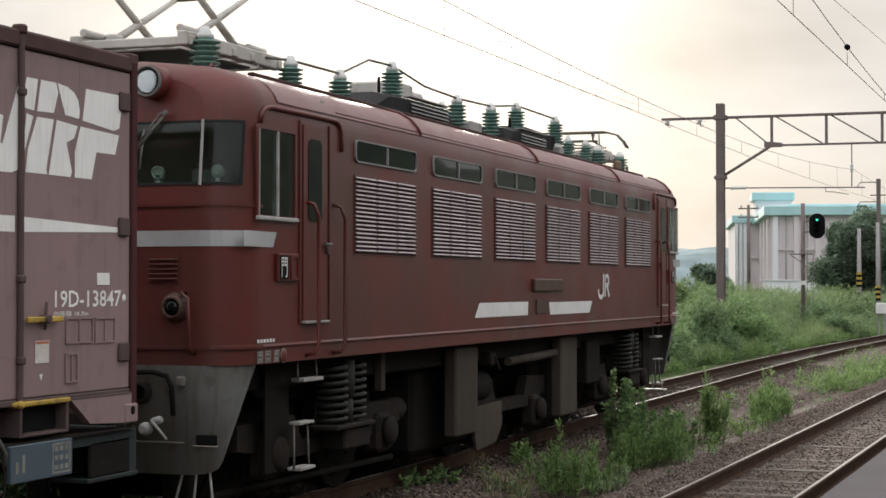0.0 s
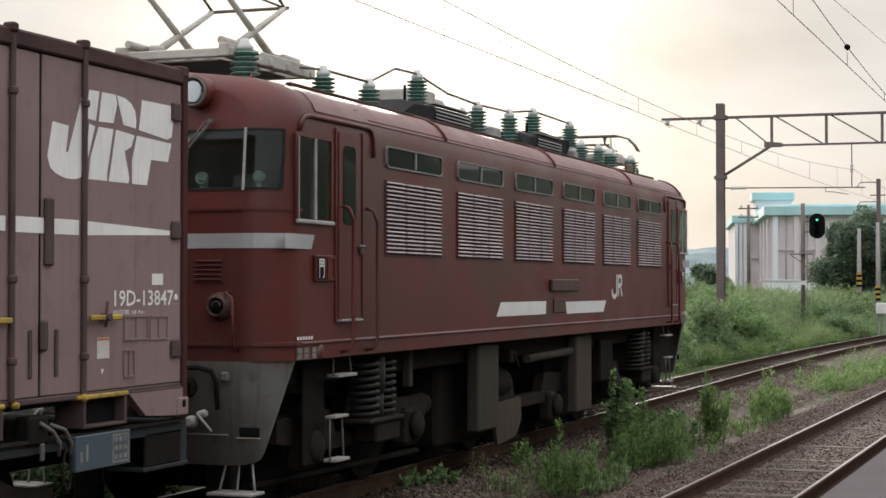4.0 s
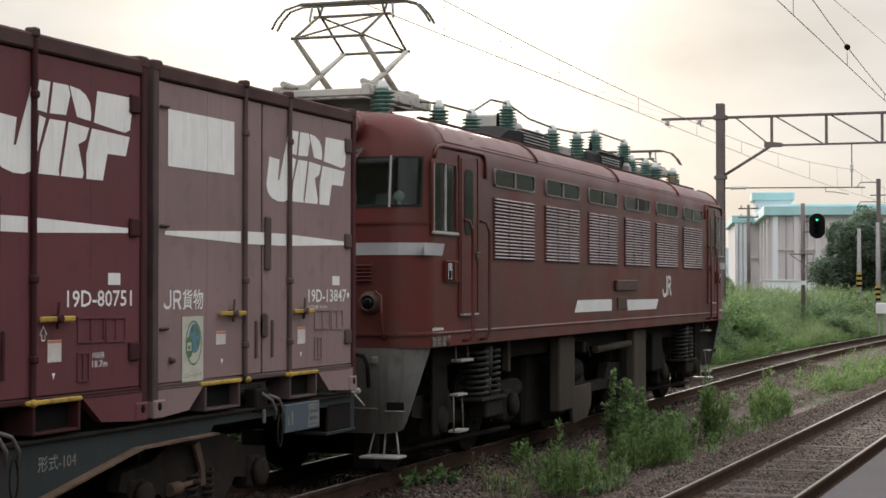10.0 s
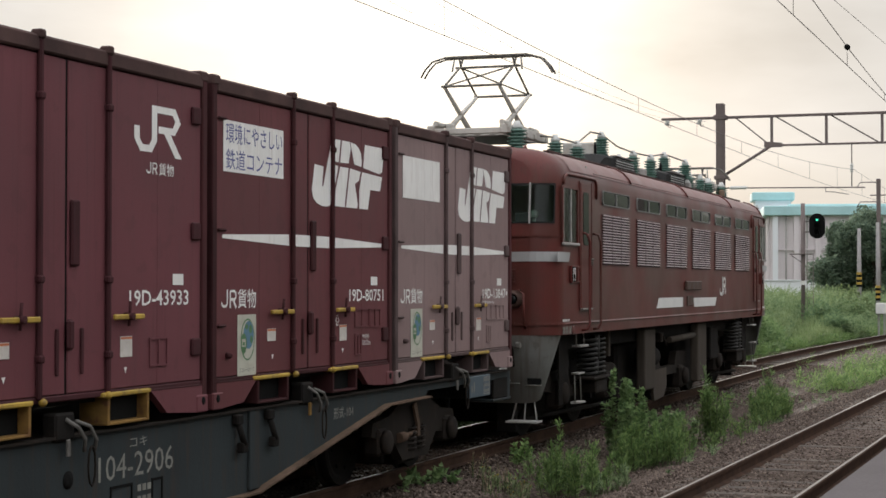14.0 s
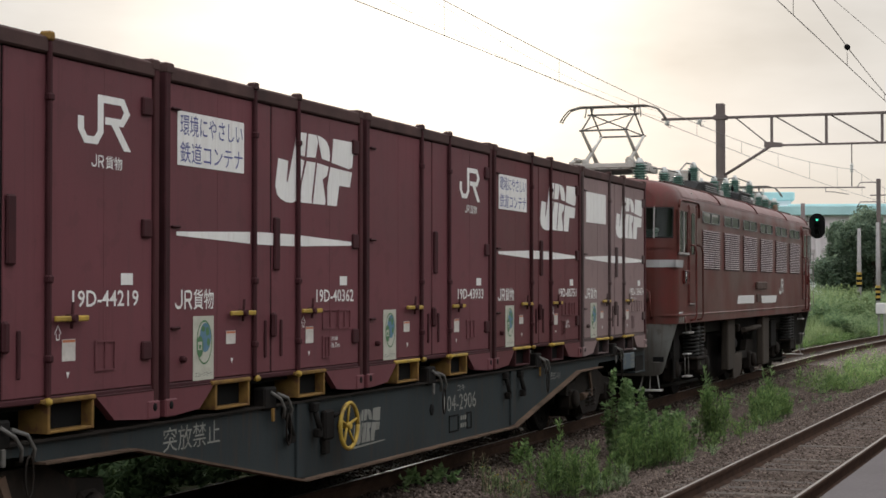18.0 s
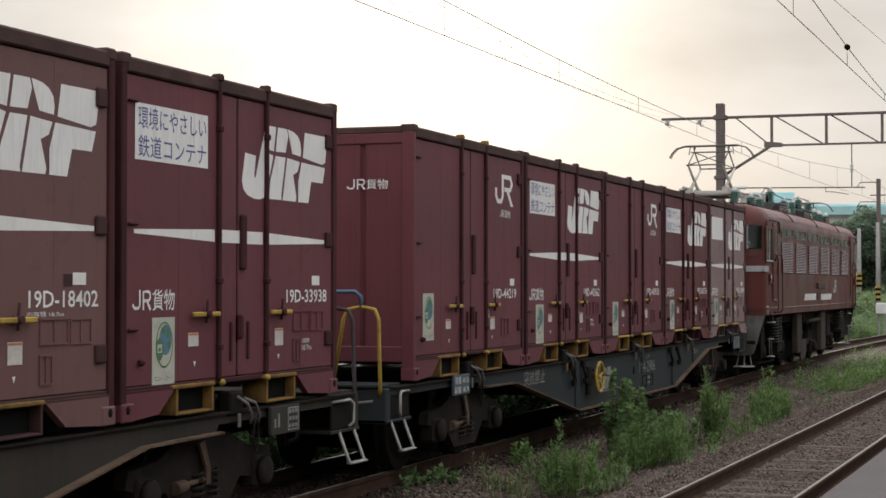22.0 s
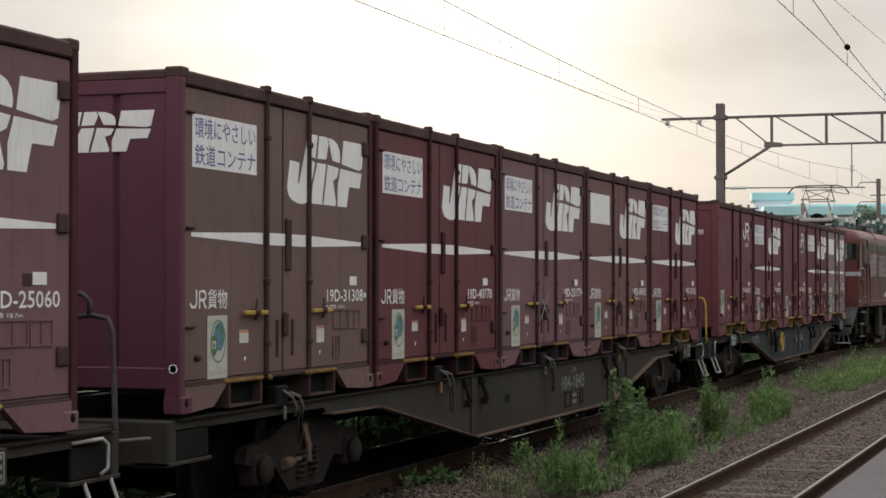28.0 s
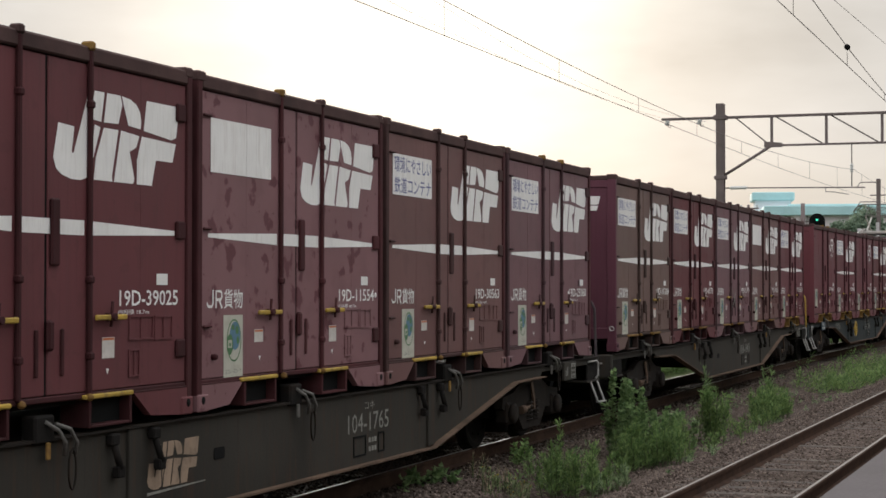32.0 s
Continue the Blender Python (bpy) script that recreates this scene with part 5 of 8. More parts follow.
def make_end(w, m, rails, colour, top, paint="wagon_grey"):
    """The end of a wagon: headstock, coupler, steps and, at the brake end, handrails. m: +1 front, -1 rear."""
    e = 9.85 * m
    def X(d):
        return e + m * d
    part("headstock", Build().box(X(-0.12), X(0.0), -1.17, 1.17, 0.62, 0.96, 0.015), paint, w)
    part("coupler", Build().box(X(0), X(0.2), -0.1, 0.1, 0.78, 0.98, 0.03).box(X(0.14), X(0.36), -0.17, 0.13, 0.72, 1.02, 0.05), "under_brown", w, "rusty knuckle coupler")
    part("air_hose", Build().tube([(X(0), -0.35, 0.72), (X(0.12), -0.36, 0.66), (X(0.2), -0.33, 0.48), (X(0.3), -0.28, 0.45)], 0.024), "black", w)
    for s in (-1, 1):
        y = s * 1.17
        part("corner_plate", Build().box(X(-0.62), X(-0.1), y - s * 0.03, y, 0.66, 0.9, 0.01), "under_dark", w)
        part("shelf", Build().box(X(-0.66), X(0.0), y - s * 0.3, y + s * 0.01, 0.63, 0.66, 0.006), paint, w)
        if rails:
            ls = Build().tube([(X(-0.46), y, 0.64), (X(-0.46), y + s * 0.1, 0.38), (X(-0.45), y + s * 0.105, 0.365), (X(-0.13), y + s * 0.105, 0.365), (X(-0.12), y + s * 0.1, 0.38), (X(-0.12), y, 0.64)], 0.015, 6)
            ls.box(X(-0.46), X(-0.12), y + s * 0.07, y + s * 0.14, 0.36, 0.375, 0.005)
            part("step", ls, "galvanised", w, "pale hanging footstep")
            part("grab_iron", Build().tube([(X(-0.62), y, 0.91), (X(-0.3), y + s * 0.04, 0.92), (X(-0.24), y + s * 0.05, 0.88), (X(-0.24), y + s * 0.05, 0.72), (X(-0.3), y + s * 0.03, 0.68)], 0.014), "galvanised", w)
        lever = [(X(0.06), y * 0.9, 0.84), (X(0.1), y * 0.55, 0.8), (X(0.14), 0.1 * s, 0.86)]
        if s < 0:
            part("uncoupling_lever", Build().tube(lever, 0.014), "steel_grey", w)
    if rails:
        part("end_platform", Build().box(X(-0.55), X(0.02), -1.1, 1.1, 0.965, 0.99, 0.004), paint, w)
        for s in (-1, 1):
            loop = [(X(0.0), s * 1.1, 0.9), (X(0.03), s * 1.12, 0.95), (X(0.02), s * 1.1, 1.62), (X(0.02), s * 1.06, 1.71), (X(0.02), s * 0.92, 1.735), (X(0.02), s * 0.78, 1.71), (X(0.02), s * 0.74, 1.62), (X(0.02), s * 0.62, 0.95)]
            part("handrail", Build().tube(loop, 0.02, 8), colour, w, "bent tubular handrail")
        bar = [(X(0.02), -0.92, 1.73), (X(0.02), -0.92, 1.83), (X(0.02), -0.86, 1.88), (X(0.02), 0.86, 1.88), (X(0.02), 0.92, 1.83), (X(0.02), 0.92, 1.73)]
        part("cross_rail", Build().tube(bar, 0.021, 8), top, w, "bent tubular top rail")
        part("notice_plate", Build().box(X(-0.02), X(0.0), -0.62, -0.5, 1.36, 1.42), "white_paint", w)


def make_wagon(index, centre, brake, paint, number, spots):
    w = thing("flat_wagon", "long grey container flat wagon with fishbelly side sills" if index == 1 else "weathered brown-grey container flat wagon with fishbelly sills", "freight wagon", "flat wagons of the train")
    HERE["wagon%d" % index] = (w, centre, 7.1)
    for s in (-1, 1):
        y = s * 1.16
        web = [(-9.75, 0.96), (9.75, 0.96), (9.75, 0.88), (7.05, 0.88), (7.0, 0.832), (5.85, 0.82), (3.0, 0.31), (-3.0, 0.31), (-5.85, 0.82), (-7.0, 0.832), (-7.05, 0.88), (-9.75, 0.88)]
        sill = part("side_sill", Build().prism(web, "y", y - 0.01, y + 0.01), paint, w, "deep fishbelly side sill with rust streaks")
        fl = Build()
        low = [(7.0, 0.832), (5.85, 0.82), (3.0, 0.31), (-3.0, 0.31), (-5.85, 0.82), (-7.0, 0.832)]
        for (x0, z0), (x1, z1) in zip(low, low[1:]):
            a, b = y - s * 0.03, y + s * 0.085
            fl.add([(x0, a, z0), (x1, a, z1), (x1, b, z1), (x0, b, z0), (x0, a, z0 - 0.016), (x1, a, z1 - 0.016), (x1, b, z1 - 0.016), (x0, b, z0 - 0.016)],
                   [(0, 1, 2, 3), (4, 5, 6, 7), (0, 1, 5, 4), (2, 3, 7, 6), (0, 3, 7, 4), (1, 2, 6, 5)])
        part("flange", fl, "rust_flange", sill, "rusty lower flange")
        part("upper_flange", Build().box(-9.75, 9.75, y - 0.045, y + 0.045, 0.955, 0.972), "under_brown", sill)
        for x in (-3.0, 3.0):
            part("stiffener", Build().box(x - 0.09, x + 0.09, y, y + s * 0.035, 0.325, 0.95, 0.006), paint, sill)
            # tie-down bracket on its post
            for d in (-0.32, 0.25):
                part("tie_down", Build().box(x + d - 0.05, x + d + 0.05, y + s * 0.01, y + s * 0.07, 0.86, 0.94, 0.01).rod((x + d, y + s * 0.05, 0.86), (x + d + 0.04, y + s * 0.08, 0.7), 0.025, 6).box(x + d, x + d + 0.09, y + s * 0.03, y + s * 0.09, 0.64, 0.72, 0.01), "under_dark", sill)
        # clamps that hold each container
        for j in range(5):
            x = (right_edge((index - 1) * 5 + 1) - centre) - j * PITCH_BOX - 1.93
            c = Build().box(x - 0.13, x + 0.1, y - s * 0.06, y + s * 0.05, 0.94, 1.12, 0.015)
            clamp = part("container_clamp", c, "under_dark", w, "black container locking clamp with bent levers")
            part("bent_lever", Build().tube([(x - 0.02, y + s * 0.05, 1.08), (x + 0.06, y + s * 0.1, 1.02), (x + 0.14, y + s * 0.1, 0.94), (x + 0.16, y + s * 0.08, 0.86)], 0.014), "lever_iron", clamp)
            part("bent_lever", Build().tube([(x + 0.1, y + s * 0.05, 1.06), (x + 0.2, y + s * 0.1, 1.02), (x + 0.28, y + s * 0.1, 0.93), (x + 0.3, y + s * 0.07, 0.85)], 0.014), "lever_iron", clamp)
            loop = [(x + 0.24 + 0.045 * math.sin(math.tau * q / 12), y + s * 0.09, 0.76 + 0.13 * math.cos(math.tau * q / 12)) for q in range(13)]
            part("chain_loop", Build().tube(loop, 0.008, 5), "under_brown", clamp, "thin hanging chain loop")
            part("clamp_lever", Build().box(x - 0.02, x + 0.02, y + s * 0.05, y + s * 0.07, 0.84, 0.95, 0.006), "yellow_worn" if j % 2 else "lever_iron", w)
    y = -1.172
    for kind, x0, x1, z0, z1 in spots:
        if kind == "emblem":
            emblem(w, x0, x1, z0, z1, y, "white_worn" if index == 1 else "cream_worn")
            part("marking", Build().prism([(x0, z0 - 0.04), (x1 + 0.1, z0 - 0.02), (x1 + 0.1, z0 - 0.012), (x0, z0 - 0.02)], "y", y, y - 0.002), "white_worn", w)
        elif kind == "hole":
            part("drain_hole", Build().lathe(((x0 + x1) / 2, y + 0.004, (z0 + z1) / 2), (0, -1, 0), [((x1 - x0) / 2, 0), ((x1 - x0) / 2, 0.008), (0.02, 0.009)], 14), "black", w, "dark round hole")
        elif kind == "slot":
            part("drain_slot", Build().prism(rounded(x0, x1, z0, z1, 0.02), "y", y, y - 0.004), "black", w, "dark slot in the sill")
        elif kind == "number":
            lettering(number, x0, x1, z0, z1, y, "white_worn", w, "number")
            lettering("コキ", (x0 + x1) / 2 - 0.1, (x0 + x1) / 2 + 0.14, z1 + 0.03, z1 + 0.1, y, "white_worn", w)
        elif kind == "boxes":
            for a, c in ((x0, x0 + 0.3), (x1 - 0.16, x1)):
                part("card_holder", Build().ring(a, c, z0, z1, 0.018, y - 0.006, y), "black", w)
            for r in range(2):
                for q in range(3):
                    a = x0 + 0.37 + q * 0.07
                    part("marking", Build().box(a, a + 0.05, y, y - 0.002, z0 + 0.03 + r * 0.08, z0 + 0.075 + r * 0.08), "white_worn", w)
        elif kind == "type":
            lettering("形式-104", x0, x1, z0, z1, y, "white_worn", w)
        elif kind == "words":
            lettering("突放禁止", x0, x1, z0, z1, y, "white_worn", w)
        elif kind == "plate":
            pl = part("load_plate", Build().box(x0, x1, y - 0.065, y - 0.035, z0, z1, 0.005), "blue_plate", w, "dark blue plate with white weights")
            lettering("荷重 40.5t", x0 + 0.03, x1 - 0.03, (z0 + z1) / 2 + 0.01, z1 - 0.02, y - 0.067, "white_paint", pl)
            lettering("自重 18.7t", x0 + 0.03, x1 - 0.03, z0 + 0.02, (z0 + z1) / 2 - 0.015, y - 0.067, "white_paint", pl)
        elif kind == "cards":
            pl = part("card_plate", Build().box(x0, x1, y - 0.065, y - 0.03, z0, z1, 0.006), "blue_plate" if index == 1 else paint, w, "weathered plate with white stencil boxes")
            part("stencil_frame", Build().ring(x1 - 0.24, x1 - 0.03, z0 + 0.02, z1 - 0.02, 0.012, y - 0.067, y - 0.065), "white_worn", pl)
            for r in range(3):
                for q in range(3):
                    part("marking", Build().box(x1 - 0.215 + q * 0.06, x1 - 0.175 + q * 0.06, y - 0.067, y - 0.065, z0 + 0.045 + r * 0.058, z0 + 0.075 + r * 0.058), "white_worn", pl)
            part("marking", Build().box(x0 + 0.12, x0 + 0.15, y - 0.067, y - 0.065, z0 + 0.06, z1 - 0.06), "white_worn", pl)
            part("marking", Build().box(x0 + 0.05, x0 + 0.08, y - 0.067, y - 0.065, z0 + 0.06, z1 - 0.1), "white_worn", pl)
        elif kind == "wheel":
            cx, cz, r = (x0 + x1) / 2, (z0 + z1) / 2, (z1 - z0) / 2
            b = Build()
            pts = [(cx + r * math.cos(math.tau * i / 24), y - 0.1, cz + r * math.sin(math.tau * i / 24)) for i in range(25)]
            b.tube(pts, 0.02, 6)
            for i in range(5):
                t = math.tau * i / 5 + 0.3
                b.rod((cx, y - 0.08, cz), (cx + r * math.cos(t), y - 0.1, cz + r * math.sin(t)), 0.013, 6)
            b.rod((cx, y, cz), (cx, y - 0.12, cz), 0.03, 8)
            part("brake_wheel", b, "yellow_paint", w, "worn yellow brake hand wheel")
            part("brake_gear", Build().box(cx - 0.42, cx - 0.22, y - 0.06, y, cz - 0.1, cz + 0.16, 0.02).rod((cx - 0.25, y - 0.05, cz + 0.1), (cx - 0.05, y - 0.05, cz + 0.12), 0.02).box(cx - 0.4, cx - 0.3, y - 0.05, y, cz - 0.22, cz - 0.1, 0.01), "under_dark", w)
    part("deck", Build().box(-9.75, 9.75, -1.14, 1.14, 0.9, 0.955), "under_dark", w)
    part("centre_sill", Build().box(-9.75, 9.75, -0.24, 0.24, 0.62, 0.9, 0.01), "under_dark", w)
    for x in (-2.4, 0.0, 2.4):
        part("cross_beam", Build().box(x - 0.06, x + 0.06, -1.13, 1.13, 0.45, 0.9), "under_dark", w)
    part("air_tank", Build().lathe((-0.6, 0.55, 0.6), (1, 0, 0), [(0.02, 0), (0.16, 0.05), (0.18, 0.12), (0.18, 1.1), (0.16, 1.18), (0.02, 1.22)], 16), "under_dark", w)
    part("brake_cylinder", Build().lathe((1.3, -0.5, 0.6), (1, 0, 0), [(0.12, 0), (0.15, 0.05), (0.15, 0.4), (0.05, 0.5), (0.03, 0.9)], 14), "under_dark", w)
    for x in (-7.1, 7.1):
        make_bogie(w, x)
    for m in (-1, 1):
        make_end(w, m, m == brake, "yellow_paint" if index == 1 else "rail_plum", "blue_rail" if index == 1 else "rail_plum", paint)


def right_edge(k):
    """Front edge of container k, behind the first one's front edge."""
    return -(k - 1) * PITCH_BOX - (0, 1.84, 3.15)[(k - 1) // 5]


MAT["cream_worn"] = material("cream_worn", (0.3, 0.215, 0.15), 0.75, vary=0.2, size=5, stain=(0.12, 0.08, 0.055), amount=0.8)
MAT["lever_iron"] = material("lever_iron", (0.13, 0.122, 0.112), 0.6, vary=0.25, size=6, stain=(0.05, 0.035, 0.026), spec=0.3)
MAT["yellow_worn"] = material("yellow_worn", (0.2, 0.115, 0.035), 0.7, vary=0.3, size=7, stain=(0.1, 0.04, 0.03), amount=0.9, spec=0.15)
MAT["rail_plum"] = material("rail_plum", (0.07, 0.055, 0.06), 0.6, vary=0.25, size=5, stain=(0.1, 0.07, 0.05), spec=0.2)
MAT["blue_plate"] = material("blue_plate", (0.06, 0.085, 0.105), 0.5, vary=0.15)
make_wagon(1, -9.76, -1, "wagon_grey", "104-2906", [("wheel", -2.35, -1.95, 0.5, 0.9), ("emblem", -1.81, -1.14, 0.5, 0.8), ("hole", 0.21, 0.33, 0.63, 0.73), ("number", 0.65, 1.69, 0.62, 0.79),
           ("boxes", 0.8, 1.53, 0.4, 0.58), ("words", -5.36, -4.47, 0.74, 0.92), ("type", 4.64, 5.09, 0.76, 0.86), ("plate", -8.08, -7.57, 0.79, 1.0), ("cards", 8.2, 8.9, 0.73, 0.96)])
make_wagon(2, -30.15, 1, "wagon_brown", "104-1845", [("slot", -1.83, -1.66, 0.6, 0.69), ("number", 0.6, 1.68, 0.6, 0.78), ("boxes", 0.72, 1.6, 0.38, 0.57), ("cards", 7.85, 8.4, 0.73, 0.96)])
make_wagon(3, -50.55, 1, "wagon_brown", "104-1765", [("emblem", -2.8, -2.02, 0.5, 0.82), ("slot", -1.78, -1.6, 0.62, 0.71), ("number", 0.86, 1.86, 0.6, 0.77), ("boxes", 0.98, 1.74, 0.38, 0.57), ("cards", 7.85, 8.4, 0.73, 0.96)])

# ---- containers ----
MAT["decal_white"] = material("decal_white", (0.84, 0.82, 0.79), 0.6, vary=0.06, size=3, grain=0.04, stain=(0.6, 0.54, 0.5), amount=0.5, streaks=True, spec=0.2)
MAT["paper"] = material("paper", (0.62, 0.575, 0.53), 0.7, vary=0.12, size=9, stain=(0.4, 0.33, 0.28), amount=0.6)
MAT["card_cream"] = material("card_cream", (0.5, 0.49, 0.41), 0.65, vary=0.1, size=6, stain=(0.3, 0.25, 0.18), amount=0.4)
MAT["mark_blue"] = material("mark_blue", (0.1, 0.2, 0.28), 0.6, vary=0.2, size=9)
MAT["mark_green"] = material("mark_green", (0.08, 0.19, 0.08), 0.6, vary=0.2, size=9)
MAT["mark_orange"] = material("mark_orange", (0.5, 0.16, 0.07), 0.6)
MAT["ink"] = material("ink", (0.09, 0.08, 0.07), 0.6)
MAT["post_dark"] = material("post_dark", (0.066, 0.022, 0.024), 0.7, vary=0.25, size=2, stain=(0.075, 0.037, 0.034), streaks=True, amount=0.6, spec=0.13)


def end_tone(tone):
    return {"brown": "box_wine", "plain": "box_plain_end"}.get(tone, "box_" + tone)


for name, rgb in (("box_wine", (0.125, 0.046, 0.064)), ("box_plain_end", (0.155, 0.05, 0.058)), ("box_rust", (0.075, 0.028, 0.028))):
    MAT[name] = material(name, rgb, 0.48, vary=0.14, size=0.8, grain=0.1, fine=70, bump=0.05, stain=tuple(c * 0.75 + 0.014 for c in rgb), amount=0.5, streaks=True, spec=0.16)


MAT["box_patchy"] = material("box_patchy", (0.225, 0.118, 0.124), 0.55, vary=0.12, size=1.1, grain=0.1, fine=70, bump=0.05, stain=(0.17, 0.08, 0.085), amount=0.5, spec=0.16, scuff=((0.115, 0.04, 0.047), 0.85))


def stroke_mark(c, x0, z0, size, y, end=False):
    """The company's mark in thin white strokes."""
    def line(points, dx, w):
        b = ribbon([(x0 + (dx + p) * size, z0 + q * size) for p, q in points], w * size, y)
        if end:                              # on an end wall: along -y
            b.v = [(y, -q[0], q[2]) for q in b.v]
        return b
    hook = line(((0.105, 0.14), (0.105, 0.035), (0.085, 0.014), (0.035, 0.012), (0.012, 0.03), (0.01, 0.045)), 0, 0.022)
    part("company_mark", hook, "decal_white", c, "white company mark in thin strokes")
    part("company_mark", line(((0.01, 0.0), (0.01, 0.128), (0.085, 0.128), (0.105, 0.115), (0.107, 0.085), (0.09, 0.066), (0.02, 0.064)), 0.145, 0.022), "decal_white", c)
    part("company_mark", line(((0.06, 0.064), (0.112, 0.0)), 0.145, 0.024), "decal_white", c)


def make_box(k, tone, number, sign, look_label):
    wagon = (k - 1) // 5
    c = thing("freight_container", look_label, "container", "freight containers on the train")
    HERE["box%d" % k] = (c, right_edge(k) - BOX_L / 2, "wagon%d" % (wagon + 1))
    h = BOX_L / 2
    paint = "box_" + tone
    bar_paint = "bar_" + tone if "bar_" + tone in MAT else "post_dark"
    rnd = random.Random(100 + k)

    def U(u):                                  # distance from the front edge
        return h - u

    part("body", Build().box(-h + 0.06, h - 0.06, -1.15, 1.15, 0.2, 2.44, 0.01), paint, c)
    part("roof", Build().box(-h + 0.01, h - 0.01, -1.2, 1.2, 2.44, 2.515, 0.015), "box_top", c, "weathered grey-brown roof sheet")
    part("floor_frame", Build().box(-h + 0.05, h - 0.05, -1.12, 1.12, 0.16, 0.22), "under_dark", c)
    for sx in (-1, 1):
        # ribbed end wall
        x = sx * (h - 0.06)
        outline = [(x, -1.12)]
        for r in range(5):                       # one pressed sheet with five broad flutes
            y0 = -1.12 + r * 0.448
            outline += [(x + sx * 0.004, y0 + 0.012), (x + sx * 0.036, y0 + 0.034), (x + sx * 0.036, y0 + 0.414), (x + sx * 0.004, y0 + 0.436)]
        outline += [(x, 1.12)]
        part("end_panel", Build().prism(outline, "z", 0.34, 2.345), end_tone(tone), c)
        part("end_header", Build().box(x, x + sx * 0.05, -1.13, 1.13, 2.34, 2.45, 0.01), end_tone(tone), c)
        part("end_sill", Build().box(x, x + sx * 0.05, -1.13, 1.13, 0.18, 0.34, 0.01), end_tone(tone), c)
        for sy in (-1, 1):
            # posts are darkened to hold the gap's shade, except at open rear ends
            post = part("corner_post", Build().box(sx * (h - 0.075), sx * h, sy * 1.218, sy * 1.09, 0.0, 2.52, 0.008), (end_tone(tone) if k in (5, 10) else bar_paint) if sx < 0 else "post_dark", c)
            part("corner_casting", Build().box(sx * (h - 0.17), sx * (h - 0.002) + sx * 0.004, sy * 1.229, sy * 1.08, 0.0, 0.13, 0.01), paint if sx > 0 else end_tone(tone), post)
            part("corner_casting", Build().box(sx * (h - 0.12), sx * h + sx * 0.003, sy * 1.224, sy * 1.08, 2.45, 2.53, 0.012), "box_top", post)
            part("lift_hole", Build().lathe((sx * (h - 0.075), sy * 1.2285, 0.085), (0, sy, 0), [(0.03, 0), (0.03, 0.002), (0.01, 0.003)], 10), "black", post)
    for s in (-1, 1):
        y = s * 1.2
        front = s < 0
        # door leaves
        for a, b2 in ((3.655, 1.945), (1.915, 0.08)):
            part("door", Build().box(U(a), U(b2), s * 1.15, y, 0.24, 2.39, 0.006), paint, c)
        part("seam", Build().box(U(1.945), U(1.915), s * 1.15, s * 1.19, 0.23, 2.395), "black", c)
        part("header_rail", Build().box(U(3.66), U(0.075), s * 1.15, s * 1.222, 2.4, 2.505, 0.012), "box_top", c, "weathered top rail")
        part("sill_rail", Build().box(U(3.655), U(0.08), s * 1.15, s * 1.208, 0.195, 0.236, 0.008), bar_paint, c)
        # lower gussets beside the fork pockets
        for a, b2 in ((3.66, 2.95), (0.075, 0.86)):
            d = 1 if b2 > a else -1
            g = [(U(a), 0.205), (U(b2), 0.205), (U(b2 - d * 0.25), 0.03), (U(a), 0.0)]
            part("gusset", Build().prism(g, "y", s * 1.16, s * 1.218), paint, c)
            part("gusset_lip", Build().box(U(a), U(b2 - d * 0.02), s * 1.16, s * 1.221, 0.197, 0.21, 0.004), bar_paint, c)
        for a, b2 in ((2.95, 2.36), (1.44, 0.88)):
            f = Build()
            for q in ((U(a), U(a) + 0.03, 0.0, 0.19), (U(b2) - 0.03, U(b2), 0.0, 0.19), (U(a) + 0.03, U(b2) - 0.03, 0.0, 0.02)):
                f.box(q[0], q[1], s * 1.0, s * 1.222, q[2], q[3], 0.005)
            pocket = part("fork_pocket", f, "yellow_worn" if k in (3, 4, 5, 6) else bar_paint, c, "forklift pocket with a yellow lip")
            part("pocket_lip", Build().box(U(a) - 0.07, U(b2) + 0.01, s * 1.1, s * 1.232, 0.19, 0.222, 0.008), "yellow_paint" if k in (1, 2, 3, 11, 12, 13, 14) else "yellow_worn", pocket)
            # black sheet that stands for the shade inside the pocket
            part("pocket_back", Build().box(U(a) + 0.03, U(b2) - 0.03, s * 1.13, s * 1.14, 0.02, 0.2), "black", pocket)
        # locking bars with their brackets and yellow caps
        for u in (2.27, 1.435):
            bar = part("locking_bar", Build().box(U(u) - 0.021, U(u) + 0.021, y, s * 1.234, 0.22, 2.48, 0.01), bar_paint, c, "dark vertical locking bar")
            part("cap", Build().box(U(u) - 0.034, U(u) + 0.034, s * 1.16, s * 1.243, 2.48, 2.54, 0.012), "yellow_worn" if k in (5, 11) or rnd.random() < 0.1 else "box_top", bar)
            for z in (0.45, 0.95, 2.1):
                part("bracket", Build().box(U(u) - 0.031, U(u) + 0.031, s * 1.2, s * 1.244, z, z + 0.05, 0.01), bar_paint, bar)
            foot = u - 0.02 if u > 2 else u + 0.02
            part("lock_foot", Build().lathe((U(foot), s * 1.215, 0.205), (0, s, 0), [(0.024, 0), (0.027, 0.022), (0.018, 0.04), (0.01, 0.045)], 10), "yellow_worn" if k > 6 else "yellow_paint", bar)
